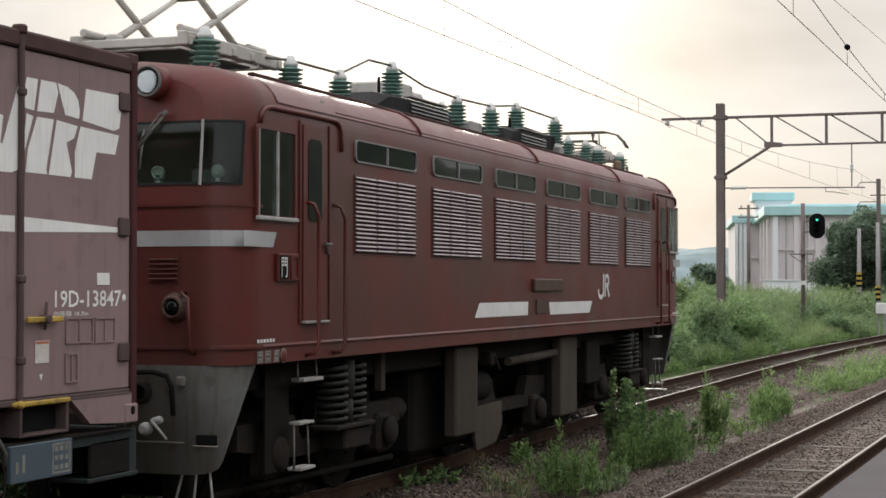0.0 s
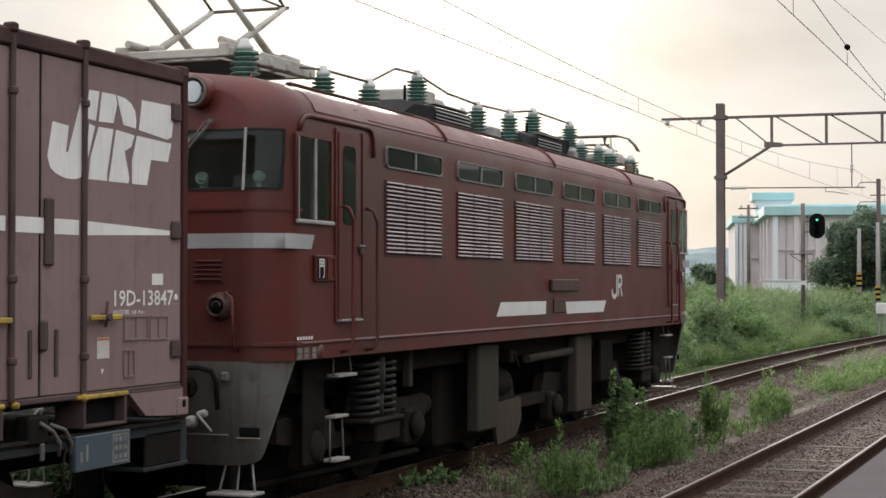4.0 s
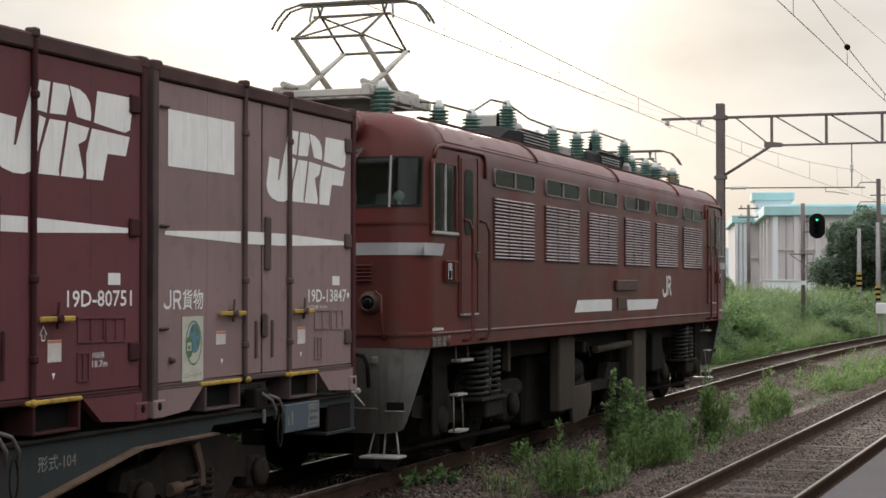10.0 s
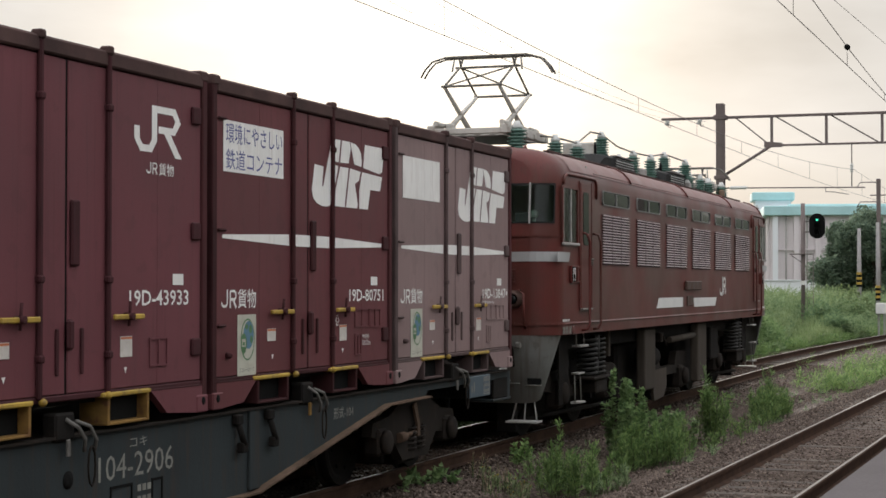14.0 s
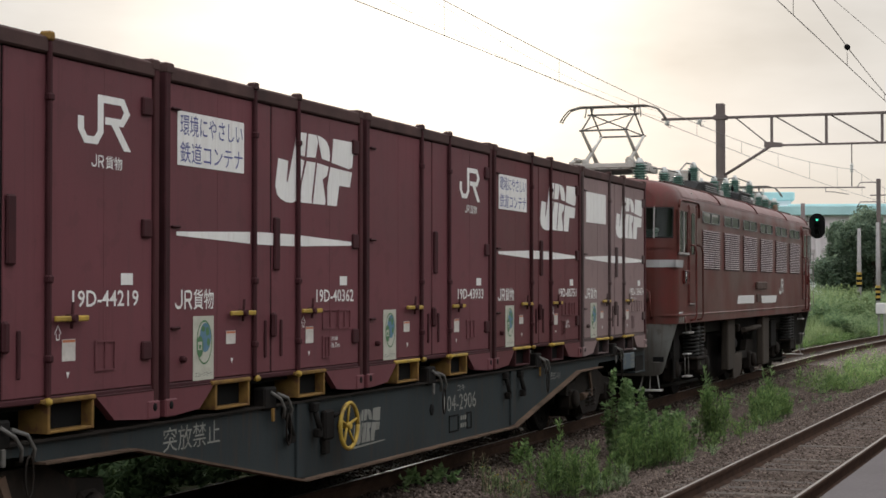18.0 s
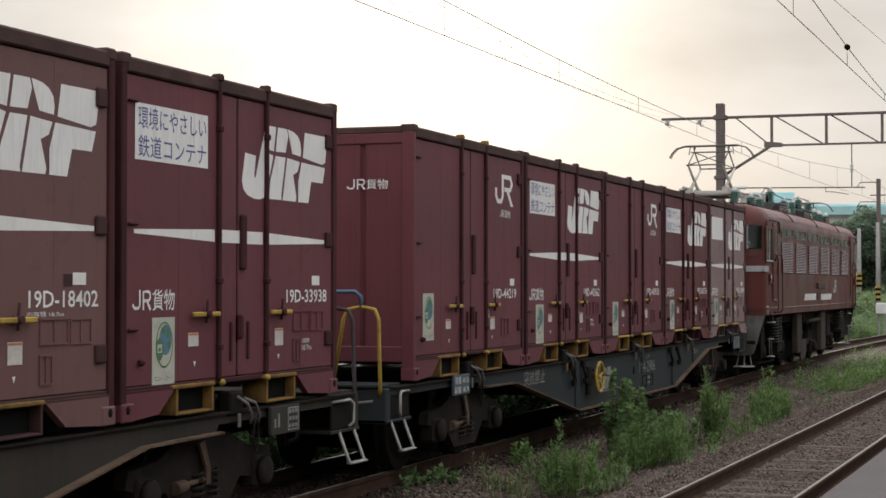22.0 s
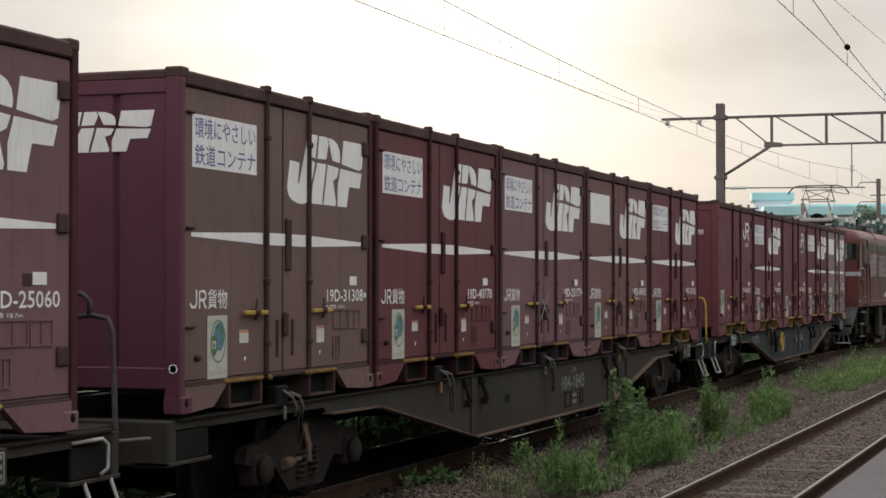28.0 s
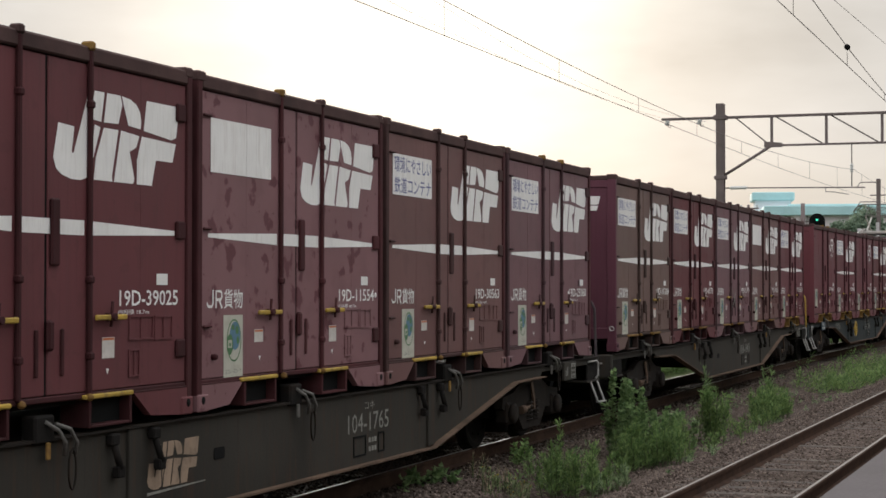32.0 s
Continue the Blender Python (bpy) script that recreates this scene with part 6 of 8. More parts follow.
        for u0, u1 in ((2.73, 2.3), (1.39, 0.99)):
            mid = (u0 + u1) / 2
            hd = part("door_handle", Build().box(U(u0), U(u1), s * 1.225, s * 1.25, 0.705, 0.742, 0.008), "yellow_paint", c, "yellow lever handle")
            part("knob", Build().rod((U(mid), s * 1.2, 0.725), (U(mid), s * 1.275, 0.725), 0.026, 8).rod((U(mid), s * 1.235, 0.66), (U(mid) + 0.005, s * 1.245, 0.83), 0.011, 6), bar_paint, hd)
        part("hinge_guard", Build().box(U(1.9), U(1.80), y, s * 1.226, 1.06, 1.49, 0.012), bar_paint, c, "dark steel guard plate")
        part("latch", Build().box(U(1.955), U(1.88), y, s * 1.24, 0.52, 0.72, 0.02), bar_paint, c)
        for u in (2.05, 1.75):
            part("guide", Build().box(U(u) - 0.018, U(u) + 0.018, y, s * 1.215, 0.36, 0.66, 0.008), bar_paint, c)
        for u, zs in ((0.17, (2.12, 1.27, 0.42)), (3.56, (2.2, 1.35, 0.62))):
            for z in zs:
                part("hinge", Build().box(U(u) - 0.07, U(u) + 0.06, y, s * 1.226, z, z + (0.13 if u < 1 else 0.02), 0.01), bar_paint, c)
        part("stop", Build().lathe((U(3.46), y, 0.4), (0, s, 0), [(0.024, 0), (0.024, 0.03), (0.014, 0.045)], 8), bar_paint, c)
        for u in (2.885, 0.735):
            part("sheet_joint", Build().box(U(u) - 0.0015, U(u) + 0.0015, y, s * 1.2012, 0.25, 2.38), paint, c)
        if not front:
            continue
        o = -1.2025
        # framed document plates
        plates = ((0.9, 0.56, 0.59, 0.76), (0.54, 0.28, 0.585, 0.755), (0.9, 0.75, 0.34, 0.53)) if k not in (3, 5) else ((0.85, 0.59, 0.4, 0.6),)
        for a, b2, z0, z1 in plates:
            hold = part("card_holder", Build().ring(U(a), U(b2), z0 - 0.03, z1 - 0.03, 0.012, o, o - 0.008), paint, c, "framed document holder")
            part("divider", Build().box((U(a) + U(b2)) / 2 - 0.006, (U(a) + U(b2)) / 2 + 0.006, o, o - 0.0075, z0 - 0.018, z1 - 0.042), paint, hold)
        # big emblem and the tapering flash, or the small emblem
        if sign != "emblem":
            emblem(c, U(1.86), U(0.18), 1.635, 2.225, o, "decal_white")
            b = Build()
            zc = 1.312
            for a, b2 in ((3.54, 2.32), (2.22, 1.48), (1.39, 0.245)):
                th = [0.014 + 0.045 * max(0, 1 - abs(u - 1.85) / 1.7) for u in (a, b2)]
                b.add([(U(a), o, zc - th[0]), (U(b2), o, zc - th[1]), (U(b2), o, zc + th[1]), (U(a), o, zc + th[0])], [(0, 1, 2, 3)])
            part("flash", b, "decal_white", c, "white tapering flash along the side")
        else:
            b = Build()
            x0, x1, z0, z1 = U(1.07), U(0.38), 1.85, 2.205
            def q(a, cc):
                return (x0 + (x1 - x0) * a, o, z0 + (z1 - z0) * cc)
            b.add([q(0.0, 0.55), q(0.0, 0.3), q(0.12, 0.06), q(0.36, 0.06), q(0.47, 0.3), q(0.47, 1.0), q(0.36, 1.0), q(0.36, 0.32), q(0.3, 0.2), q(0.17, 0.2), q(0.11, 0.32), q(0.11, 0.55)], [(0, 1, 2, 3, 4, 5, 6, 7, 8, 9, 10, 11)])
            b.add([q(0.47, 0.86), q(0.8, 0.86), q(0.86, 0.74), q(0.8, 0.6), q(0.5, 0.6), q(0.5, 0.46), q(0.85, 0.46), q(0.98, 0.72), q(0.86, 1.0), q(0.47, 1.0)], [(0, 1, 2, 3, 4, 5, 6, 7, 8, 9)])
            b.add([q(0.62, 0.46), q(0.76, 0.46), q(1.0, 0.0), q(0.86, 0.0)], [(0, 1, 2, 3)])
            part("emblem", b, "decal_white", c, "white company emblem")
            stroke_mark(c, U(0.9), 1.72, 0.6, o - 0.001)
            lettering("貨物", U(0.72), U(0.5), 1.715, 1.805, o - 0.001, "decal_white", c, weight=0.006)
        if sign == "poem":
            board = part("sign", Build().box(U(3.53), U(2.44), o, o - 0.002, 1.81, 2.205), "decal_white", c, "white panel with blue Japanese lettering")
            lettering("環境にやさしい", U(3.49), U(2.47), 2.03, 2.185, o - 0.004, "blue_paint", board)
            lettering("鉄道コンテナ", U(3.49), U(2.47), 1.83, 1.985, o - 0.004, "blue_paint", board)
        elif sign == "blank":
            part("sign", Build().box(U(3.5), U(2.89), o, o - 0.002, 1.79, 2.2).box(U(2.885), U(2.44), o, o - 0.002, 1.79, 2.2), "decal_white", c, "blank white panel")
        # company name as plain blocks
        if sign != "none" and sign != "emblem":
            lettering("貨物", U(3.275), U(2.95), 0.76, 0.91, o - 0.001, "decal_white", c, "lettering", weight=0.006)
            stroke_mark(c, U(3.56), 0.765, 1.0, o - 0.001)
        # round environmental mark on a cream card
        ez = 0.42 if sign == "emblem" and k == 5 else 0.27
        ez -= 0.035
        card = part("eco_card", Build().box(U(3.43 if k == 5 else 3.28), U(3.11 if k == 5 else 2.95), o, o - 0.002, ez, ez + 0.475), "card_cream", c, "cream card with a blue and green round mark")
        ex = U(3.27 if k == 5 else 3.115)

        def disc(cx, cz, rx, rz, d, n=18):
            return Build().add([(ex + cx + rx * math.cos(math.tau * q / n), o - d, ez + cz + rz * math.sin(math.tau * q / n)) for q in range(n)], [list(range(n))])
        part("mark", disc(0.012, 0.28, 0.125, 0.165, 0.003, 22), "mark_green", card)
        part("mark", disc(0.012, 0.28, 0.113, 0.152, 0.0034, 22), "card_cream", card)
        part("mark", disc(0.025, 0.315, 0.092, 0.11, 0.004), "mark_blue", card)
        for cx, cz, rx, rz in ((0.06, 0.36, 0.03, 0.035), (-0.01, 0.38, 0.03, 0.022), (0.075, 0.28, 0.025, 0.03)):
            part("mark", disc(cx, cz, rx, rz, 0.0045, 10), "mark_green", card)
        part("mark", disc(-0.062, 0.25, 0.055, 0.08, 0.005, 14), "mark_green", card)
        part("mark", Build().box(ex - 0.095, ex - 0.03, o - 0.0052, o - 0.0056, ez + 0.225, ez + 0.285), "card_cream", card)
        part("mark", Build().box(ex - 0.08, ex - 0.045, o - 0.0057, o - 0.006, ez + 0.235, ez + 0.262), "mark_green", card)
        lettering("エコレールマーク", ex - 0.13, ex + 0.13, ez + 0.025, ez + 0.062, o - 0.003, "ink", card)
        # small labels, number, volume
        for u0, u1, z0, z1 in ((2.74, 2.58, 0.49, 0.59), (1.25, 1.09, 0.45, 0.59)):
            lab = part("paper_label", Build().box(U(u0), U(u1), o, o - 0.0015, z0, z1), "paper", c, "small white paper label")
            part("label_head", Build().box(U(u0) + 0.004, U(u1) - 0.004, o - 0.002, o - 0.0025, z1 - 0.02, z1 - 0.004), "mark_orange", lab)
        part("paper_label", Build().box(U(0.51), U(0.35), o, o - 0.0015, 0.94, 1.02), "decal_white", c)
        part("marking", Build().prism([(U(1.2), 0.38), (U(1.16), 0.38), (U(1.18), 0.34)], "y", o, o - 0.001), "decal_white", c)
        part("marking", Build().prism([(U(2.66), 0.38), (U(2.62), 0.38), (U(2.64), 0.34)], "y", o, o - 0.001), "decal_white", c)
        lettering(number, U(1.13 if k in (3, 5) else 1.025), U(0.27 if k in (3, 5) else 0.195), 0.795, 0.905, o - 0.001, "decal_white", c, weight=0.012)
        if k in (2, 4, 6):
            lettering("内容積", U(0.71), U(0.56), 0.455, 0.495, o - 0.001, "decal_white", c)
            lettering("18.7m", U(0.71), U(0.52), 0.395, 0.44, o - 0.001, "decal_white", c)
        elif k not in (3, 5):
            lettering("内容積 18.7m", U(1.04), U(0.62), 0.737, 0.772, o - 0.001, "decal_white", c)
        if k in (1, 8, 10, 11, 13):
            dot = U(1.07) if k == 11 else U(0.155)
            part("marking", Build().lathe((dot, o, 0.85), (0, -1, 0), [(0.026, 0), (0.026, 0.0012), (0.01, 0.0014)], 12), "decal_white", c)
        if k in (7, 8, 11):
            part("faded_patch", Build().box(U(0.62), U(0.52), o, o - 0.0008, 0.93, 1.01), bar_paint, c, "darker patch where a label was peeled off")
        if k == 8:
            for dx in (-1, 1):
                part("tape", Build().prism([(U(2.02) - dx * 0.2 - 0.02, 0.52), (U(2.02) - dx * 0.2 + 0.02, 0.52), (U(2.02) + dx * 0.2 + 0.02, 0.86), (U(2.02) + dx * 0.2 - 0.02, 0.86)], "y", -1.2405 - 0.001 * dx, -1.243 - 0.001 * dx), "white_worn", c, "crossed strip of pale tape")
        if k in (2, 4, 5):
            ax = U(1.3)
            up = [(ax - 0.018, 0.59), (ax - 0.018, 0.625), (ax - 0.038, 0.625), (ax, 0.68), (ax + 0.038, 0.625), (ax + 0.018, 0.625), (ax + 0.018, 0.59), (ax - 0.018, 0.59)]
            part("arrow", ribbon(up, 0.009, o - 0.001), "decal_white", c, "white outlined arrow")
    # writing on the rear end wall
    e = -h - 0.002
    if k == 5:
        stroke_mark(c, 0.5, 1.893, 0.75, -h + 0.017, True)
        lettering("貨物", -0.71, -0.94, 1.893, 1.993, -h + 0.017, "decal_white", c, facing="x", weight=0.006)
    if k == 10:
        emblem(c, -0.02, -0.99, 1.92, 2.22, -h + 0.02, "decal_white", True)
        part("marking", Build().lathe((-h + 0.004, -1.16, 0.33), (-1, 0, 0), [(0.036, 0), (0.036, 0.01), (0.029, 0.0105), (0.028, 0.004)], 14), "decal_white", c)
    return c


for k, tone, number, sign, words in (
        (1, "faded", "19D-13847", "blank", "faded pinkish maroon freight container with a blank white panel"),
        (2, "maroon", "19D-80751", "poem", "dark maroon freight container with a blue lettered white panel"),
        (3, "plain", "19D-43933", "emblem", "plain maroon freight container with a small white emblem"),
        (4, "plain", "19D-40362", "poem", "maroon freight container with a white panel and white flash"),
        (5, "plain", "19D-44219", "emblem", "maroon freight container with plain side and small white emblem"),
        (6, "plain", "19D-33938", "poem", "maroon freight container at the wagon's open end"),
        (7, "dull", "19D-18402", "blank", "dull maroon freight container with a blank white panel"),
        (8, "purple", "19D-25177", "poem", "greyish purple freight container with scratched paint"),
        (9, "maroon", "19D-40778", "poem", "deep maroon freight container with lettered white panel"),
        (10, "brown", "19D-31308", "poem", "brownish freight container with a wine-red end wall"),
        (11, "purple", "19D-25060", "poem", "dusty purple freight container at the wagon's front end"),
        (12, "dull", "19D-30563", "poem", "dull brown-maroon freight container with lettered white panel"),
        (13, "patchy", "19D-11554", "blank", "faded freight container with patchy paint and blank panel"),
        (14, "maroon", "19D-39025", "none", "deep maroon freight container with a big white emblem")):
    make_box(k, tone, number, sign, words)
# ---- overhead line ----
MAT["wire"] = material("wire", (0.09, 0.08, 0.075), 0.5, metal=0.5, vary=0.1, bump=0)
MAT["pole_grey"] = material("pole_grey", (0.3, 0.285, 0.28), 0.85, vary=0.15, size=2, stain=(0.2, 0.18, 0.17))
MAT["mast"] = material("mast", (0.16, 0.125, 0.12), 0.75, vary=0.2, size=1.5, stain=(0.08, 0.06, 0.05), amount=0.5, streaks=True)
GANTRY_X = 60.0


def strand(name, points, r, label, parent=None):
    return part(name, Build().tube(points, r, 5), "wire", parent, label)


def catenary(label, centre, z, x0, x1, supports, low, sag, first, gap):
    """One track's contact wire, messenger and droppers as a thing; low: least distance of the messenger above the contact wire."""
    line = thing("overhead_wire", label, "overhead line")
    def mess(x):
        for a, b in zip(supports, supports[1:]):
            if a <= x <= b:
                m, h = (a + b) / 2, (b - a) / 2
                return z + low + sag * ((x - m) / h) ** 2
        return z + 0.9
    xs = list(np.arange(x0, x1 + 0.1, 2.5))
    strand("contact_wire", [(x, centre(x), z) for x in xs], 0.0055, "thin contact wire", line)
    strand("messenger_wire", [(x, centre(x), mess(x)) for x in xs], 0.006, "thin messenger wire", line)
    x = x0 + first
    while x < x1:
        strand("dropper", [(x, centre(x), z), (x, centre(x), mess(x))], 0.0035, "", line)
        x += gap
    return line


catenary("overhead contact wire hung over the train's track", lambda x: line_y(x) + 0.1 - 0.005 * x, 5.04, 0, 130, (-40, 10, 60, 110, 160), 0.25, 0.55, 5.05, 5.15)
near_line = catenary("overhead contact wire hung over the near track", lambda x: near_y(x) + 0.01 * (x - 18.6), 4.97, 0, 130, (-40, 10, 60, 110, 160), 0.06, 1.15, 0.63, 4.8)
part("wire_clamp", Build().lathe((24.57, near_y(24.6) + 0.06, 5.226), (1, 0, 0), [(0.02, 0), (0.04, 0.02), (0.04, 0.1), (0.02, 0.12)], 10), "black", near_line, "small dark clamp on the wire")
for y, low, mid, curl in ((13.12, 7.68, 52.0, 0.001), (12.2, 7.5, 50.0, 0.0021), (2.75, 5.6, 23.0, 0.0)):
    f = thing("feeder_wire", "thin power feeder wire strung between gantries", "overhead line")
    strand("strand", [(x, y + line_y(x) - line_y(GANTRY_X) if y > 8 else near_y(x) - near_y(24) + y, low + (curl * (x - mid) ** 2 if curl else 0.0297 * (x - mid))) for x in np.arange(10, 62.6, 2.5)], 0.0035, "", f)


def make_gantry(x, post_y, other_y, top):
    g = thing("overhead_gantry", "weathered steel catenary gantry with lattice beam", "gantry")
    def post(y, z1):
        b = Build()
        z0 = ground_z(x, y) - 0.3
        b.box(x - 0.13, x + 0.13, y - 0.02, y + 0.02, z0, z1)
        b.box(x - 0.15, x - 0.13, y - 0.135, y + 0.135, z0, z1)
        b.box(x + 0.13, x + 0.15, y - 0.135, y + 0.135, z0, z1)
        part("post", b, "mast", g, "brown-grey steel post")
    post(post_y, top)
    post(other_y, top)
    ztop, zlow = 7.72, 6.72
    part("upper_chord", Build().box(x - 0.05, x + 0.05, other_y - 0.2, 13.2, ztop - 0.045, ztop + 0.045, 0.01), "mast", g)
    part("lower_chord", Build().box(x - 0.04, x + 0.04, other_y + 2.0, 9.45, zlow - 0.035, zlow + 0.035, 0.01), "mast", g)
    y = 9.4
    while y > other_y + 2.2:
        part("upright", Build().box(x - 0.035, x + 0.035, y - 0.045, y + 0.045, zlow, ztop), "mast", g)
        part("diagonal", Build().rod((x, y - 0.15, ztop - 0.03), (x, y - 1.7, zlow + 0.03), 0.025, 6), "mast", g)
        y -= 1.83
    part("diagonal", Build().rod((x, post_y - 0.5, ztop), (x, 9.45, zlow), 0.025, 6), "mast", g)
    part("brace", Build().rod((x, post_y, 5.66), (x, 9.4, zlow), 0.05, 8), "mast", g)
    part("gusset_plate", Build().prism([(9.65, 6.66), (9.05, 6.66), (9.05, 6.8), (9.65, 6.86)], "x", x - 0.06, x + 0.06), "mast", g)
    part("clamp_band", Build().box(x - 0.17, x + 0.17, post_y - 0.2, post_y + 0.2, 5.6, 5.72, 0.01), "mast", g)
    part("clamp_band", Build().box(x - 0.17, x + 0.17, post_y - 0.22, post_y + 0.22, 7.64, 7.8, 0.01), "mast", g)
    for yy in (12.98, 11.85):
        ins = part("insulator", ribbed(x, yy, 7.68, 0.2, 0.1, 4, (0, 0.3, -1)), "porcelain", g, "white feeder insulator")
        part("hanger", Build().tube([(x, yy + 0.02, 7.5), (x, yy - 0.06, 7.42), (x, yy - 0.12, 7.5)], 0.012), "wire", ins)
    wire_y = near_y(x) - near_y(24) + 2.75
    part("feeder_clip", Build().rod((x, wire_y, 6.72), (x, wire_y, 6.655), 0.02, 6), "mast", g)
    for ty in (line_y(x) - 0.13, near_y(x)):
        part("hanger_post", Build().rod((x, ty, zlow), (x, ty, 5.28), 0.02, 6), "mast", g)
        part("insulator", ribbed(x, ty, 5.75, 0.32, 0.06, 4), "porcelain", g)
    part("steady_beam", Build().rod((x, post_y - 0.15, 5.3), (x, 6.3, 5.24), 0.022, 6), "mast", g)
    part("beam_insulator", Build().lathe((x, 10.85, 5.3), (0, -1, 0), [(0.03, 0), (0.055, 0.05), (0.055, 0.55), (0.03, 0.62)], 10), "porcelain", g)
    part("steady_arm", Build().tube([(x, 7.6, 5.26), (x, 7.6, 5.12), (x + 0.1, 7.3, 5.1), (x + 0.3, 6.88, 5.03)], 0.014), "mast", g)
    return g


make_gantry(GANTRY_X, 11.15, -2.3, 8.2)


def far_mast():
    x, y = 110.0, 10.76
    m = thing("catenary_mast", "slim steel catenary mast with side brackets", "mast")
    part("post", Build().box(x - 0.12, x + 0.12, y - 0.12, y + 0.12, ground_z(x, y) - 0.2, 8.5), "mast", m)
    for z in (8.3, 7.1):
        part("bracket", Build().tube([(x, y, z), (x, y + 1.1, z), (x, y + 1.3, z - 0.35)], 0.03), "mast", m)
    part("cross_arm", Build().rod((x, y + 0.5, 7.5), (x, y - 1.2, 7.5), 0.035), "mast", m)
    # striped warning post and a low white cabinet beside the line
    w = thing("telegraph_pole", "concrete pole with a yellow and black warning sleeve", "pole")
    part("shaft", Build().rod((95, 10.31, ground_z(95, 10.3) - 0.3), (95, 10.31, 5.0), 0.14, 10, 0.1), "pole_grey", w)
    for k in range(6):
        part("stripe", Build().lathe((95, 10.31, 1.9 + k * 0.13), (0, 0, 1), [(0.145, 0), (0.148, 0.005), (0.148, 0.12), (0.145, 0.125)], 12), "yellow_paint" if k % 2 else "black", w)
    w2 = thing("telegraph_pole", "concrete pole with a yellow and black warning sleeve", "pole")
    part("shaft", Build().rod((92, 9.05, ground_z(92, 9.05) - 0.3), (92, 9.05, 5.2), 0.12, 10, 0.09), "pole_grey", w2)
    for k in range(6):
        part("stripe", Build().lathe((92, 9.05, 1.2 + k * 0.13), (0, 0, 1), [(0.125, 0), (0.128, 0.005), (0.128, 0.12), (0.125, 0.125)], 12), "yellow_paint" if k % 2 else "black", w2)
    c = thing("trackside_cabinet", "pale grey steel cabinet standing among weeds", "cabinet")
    part("case", Build().box(76.7, 77.2, 7.2, 7.65, 0.75, 1.22, 0.03), "white_paint", c)
    part("leg", Build().box(76.75, 76.83, 7.25, 7.33, -0.7, 0.76), "galvanised", c)
    part("leg", Build().box(77.07, 77.15, 7.52, 7.6, -0.7, 0.76), "galvanised", c)


far_mast()


def make_signal():
    x, y = 85.0, 11.85
    s = thing("railway_signal", "black oval colour-light signal on a steel post, showing green", "signal")
    part("post", Build().rod((x, y, ground_z(x, y) - 0.4), (x, y, 5.9), 0.1, 12), "mast", s)
    hy = 11.18
    oval = [(hy + 0.38 * math.cos(math.tau * i / 28), 4.81 + (0.22 if math.sin(math.tau * i / 28) > 0 else -0.22) + 0.38 * math.sin(math.tau * i / 28)) for i in range(28)]
    plate = part("backplate", Build().prism(oval, "x", x - 0.06, x + 0.02), "black", s, "black oval back plate")
    for z in (5.1, 4.81, 4.52):
        hood = part("hood", Build().lathe((x - 0.06, hy, z), (-1, 0, 0), [(0.13, 0), (0.13, 0.25), (0.12, 0.25), (0.12, 0.01)], 14), "black", plate)
        if z > 5:
            glow = bpy.data.materials.new("signal_green")
            glow.use_nodes = True
            pb = glow.node_tree.nodes["Principled BSDF"]
            pb.inputs["Base Color"].default_value = (0.02, 0.3, 0.2, 1)
            pb.inputs["Emission Color"].default_value = (0.1, 0.9, 0.6, 1)
            pb.inputs["Emission Strength"].default_value = 1.2
            part("lamp", Build().lathe((x - 0.07, hy, z), (-1, 0, 0), [(0.06, 0), (0.055, 0.02), (0.02, 0.03)], 12), glow, plate, "lit green lens")
    part("bracket", Build().box(x - 0.04, x + 0.04, hy, y, 4.5, 4.56).box(x - 0.04, x + 0.04, hy, y, 5.0, 5.05), "mast", s)
    part("work_platform", Build().box(x - 0.3, x + 0.3, y - 0.45, y + 0.6, 3.45, 3.49).rod((x - 0.3, y + 0.6, 3.47), (x, y + 0.1, 3.1), 0.02), "mast", s, "small foot platform")
    ladder = part("ladder", Build().rod((x - 0.15, y - 0.2, 0.6), (x - 0.15, y - 0.2, 3.5), 0.014).rod((x - 0.15, y - 0.5, 0.6), (x - 0.15, y - 0.5, 3.5), 0.014), "mast", s, "thin steel ladder")
    for q in range(9):
        part("rung", Build().rod((x - 0.15, y - 0.2, 0.8 + q * 0.3), (x - 0.15, y - 0.5, 0.8 + q * 0.3), 0.01), "mast", ladder)
    part("number_board", Build().box(x - 0.12, x - 0.1, y - 0.12, y + 0.12, 2.0, 2.2), "white_paint", s)


make_signal()


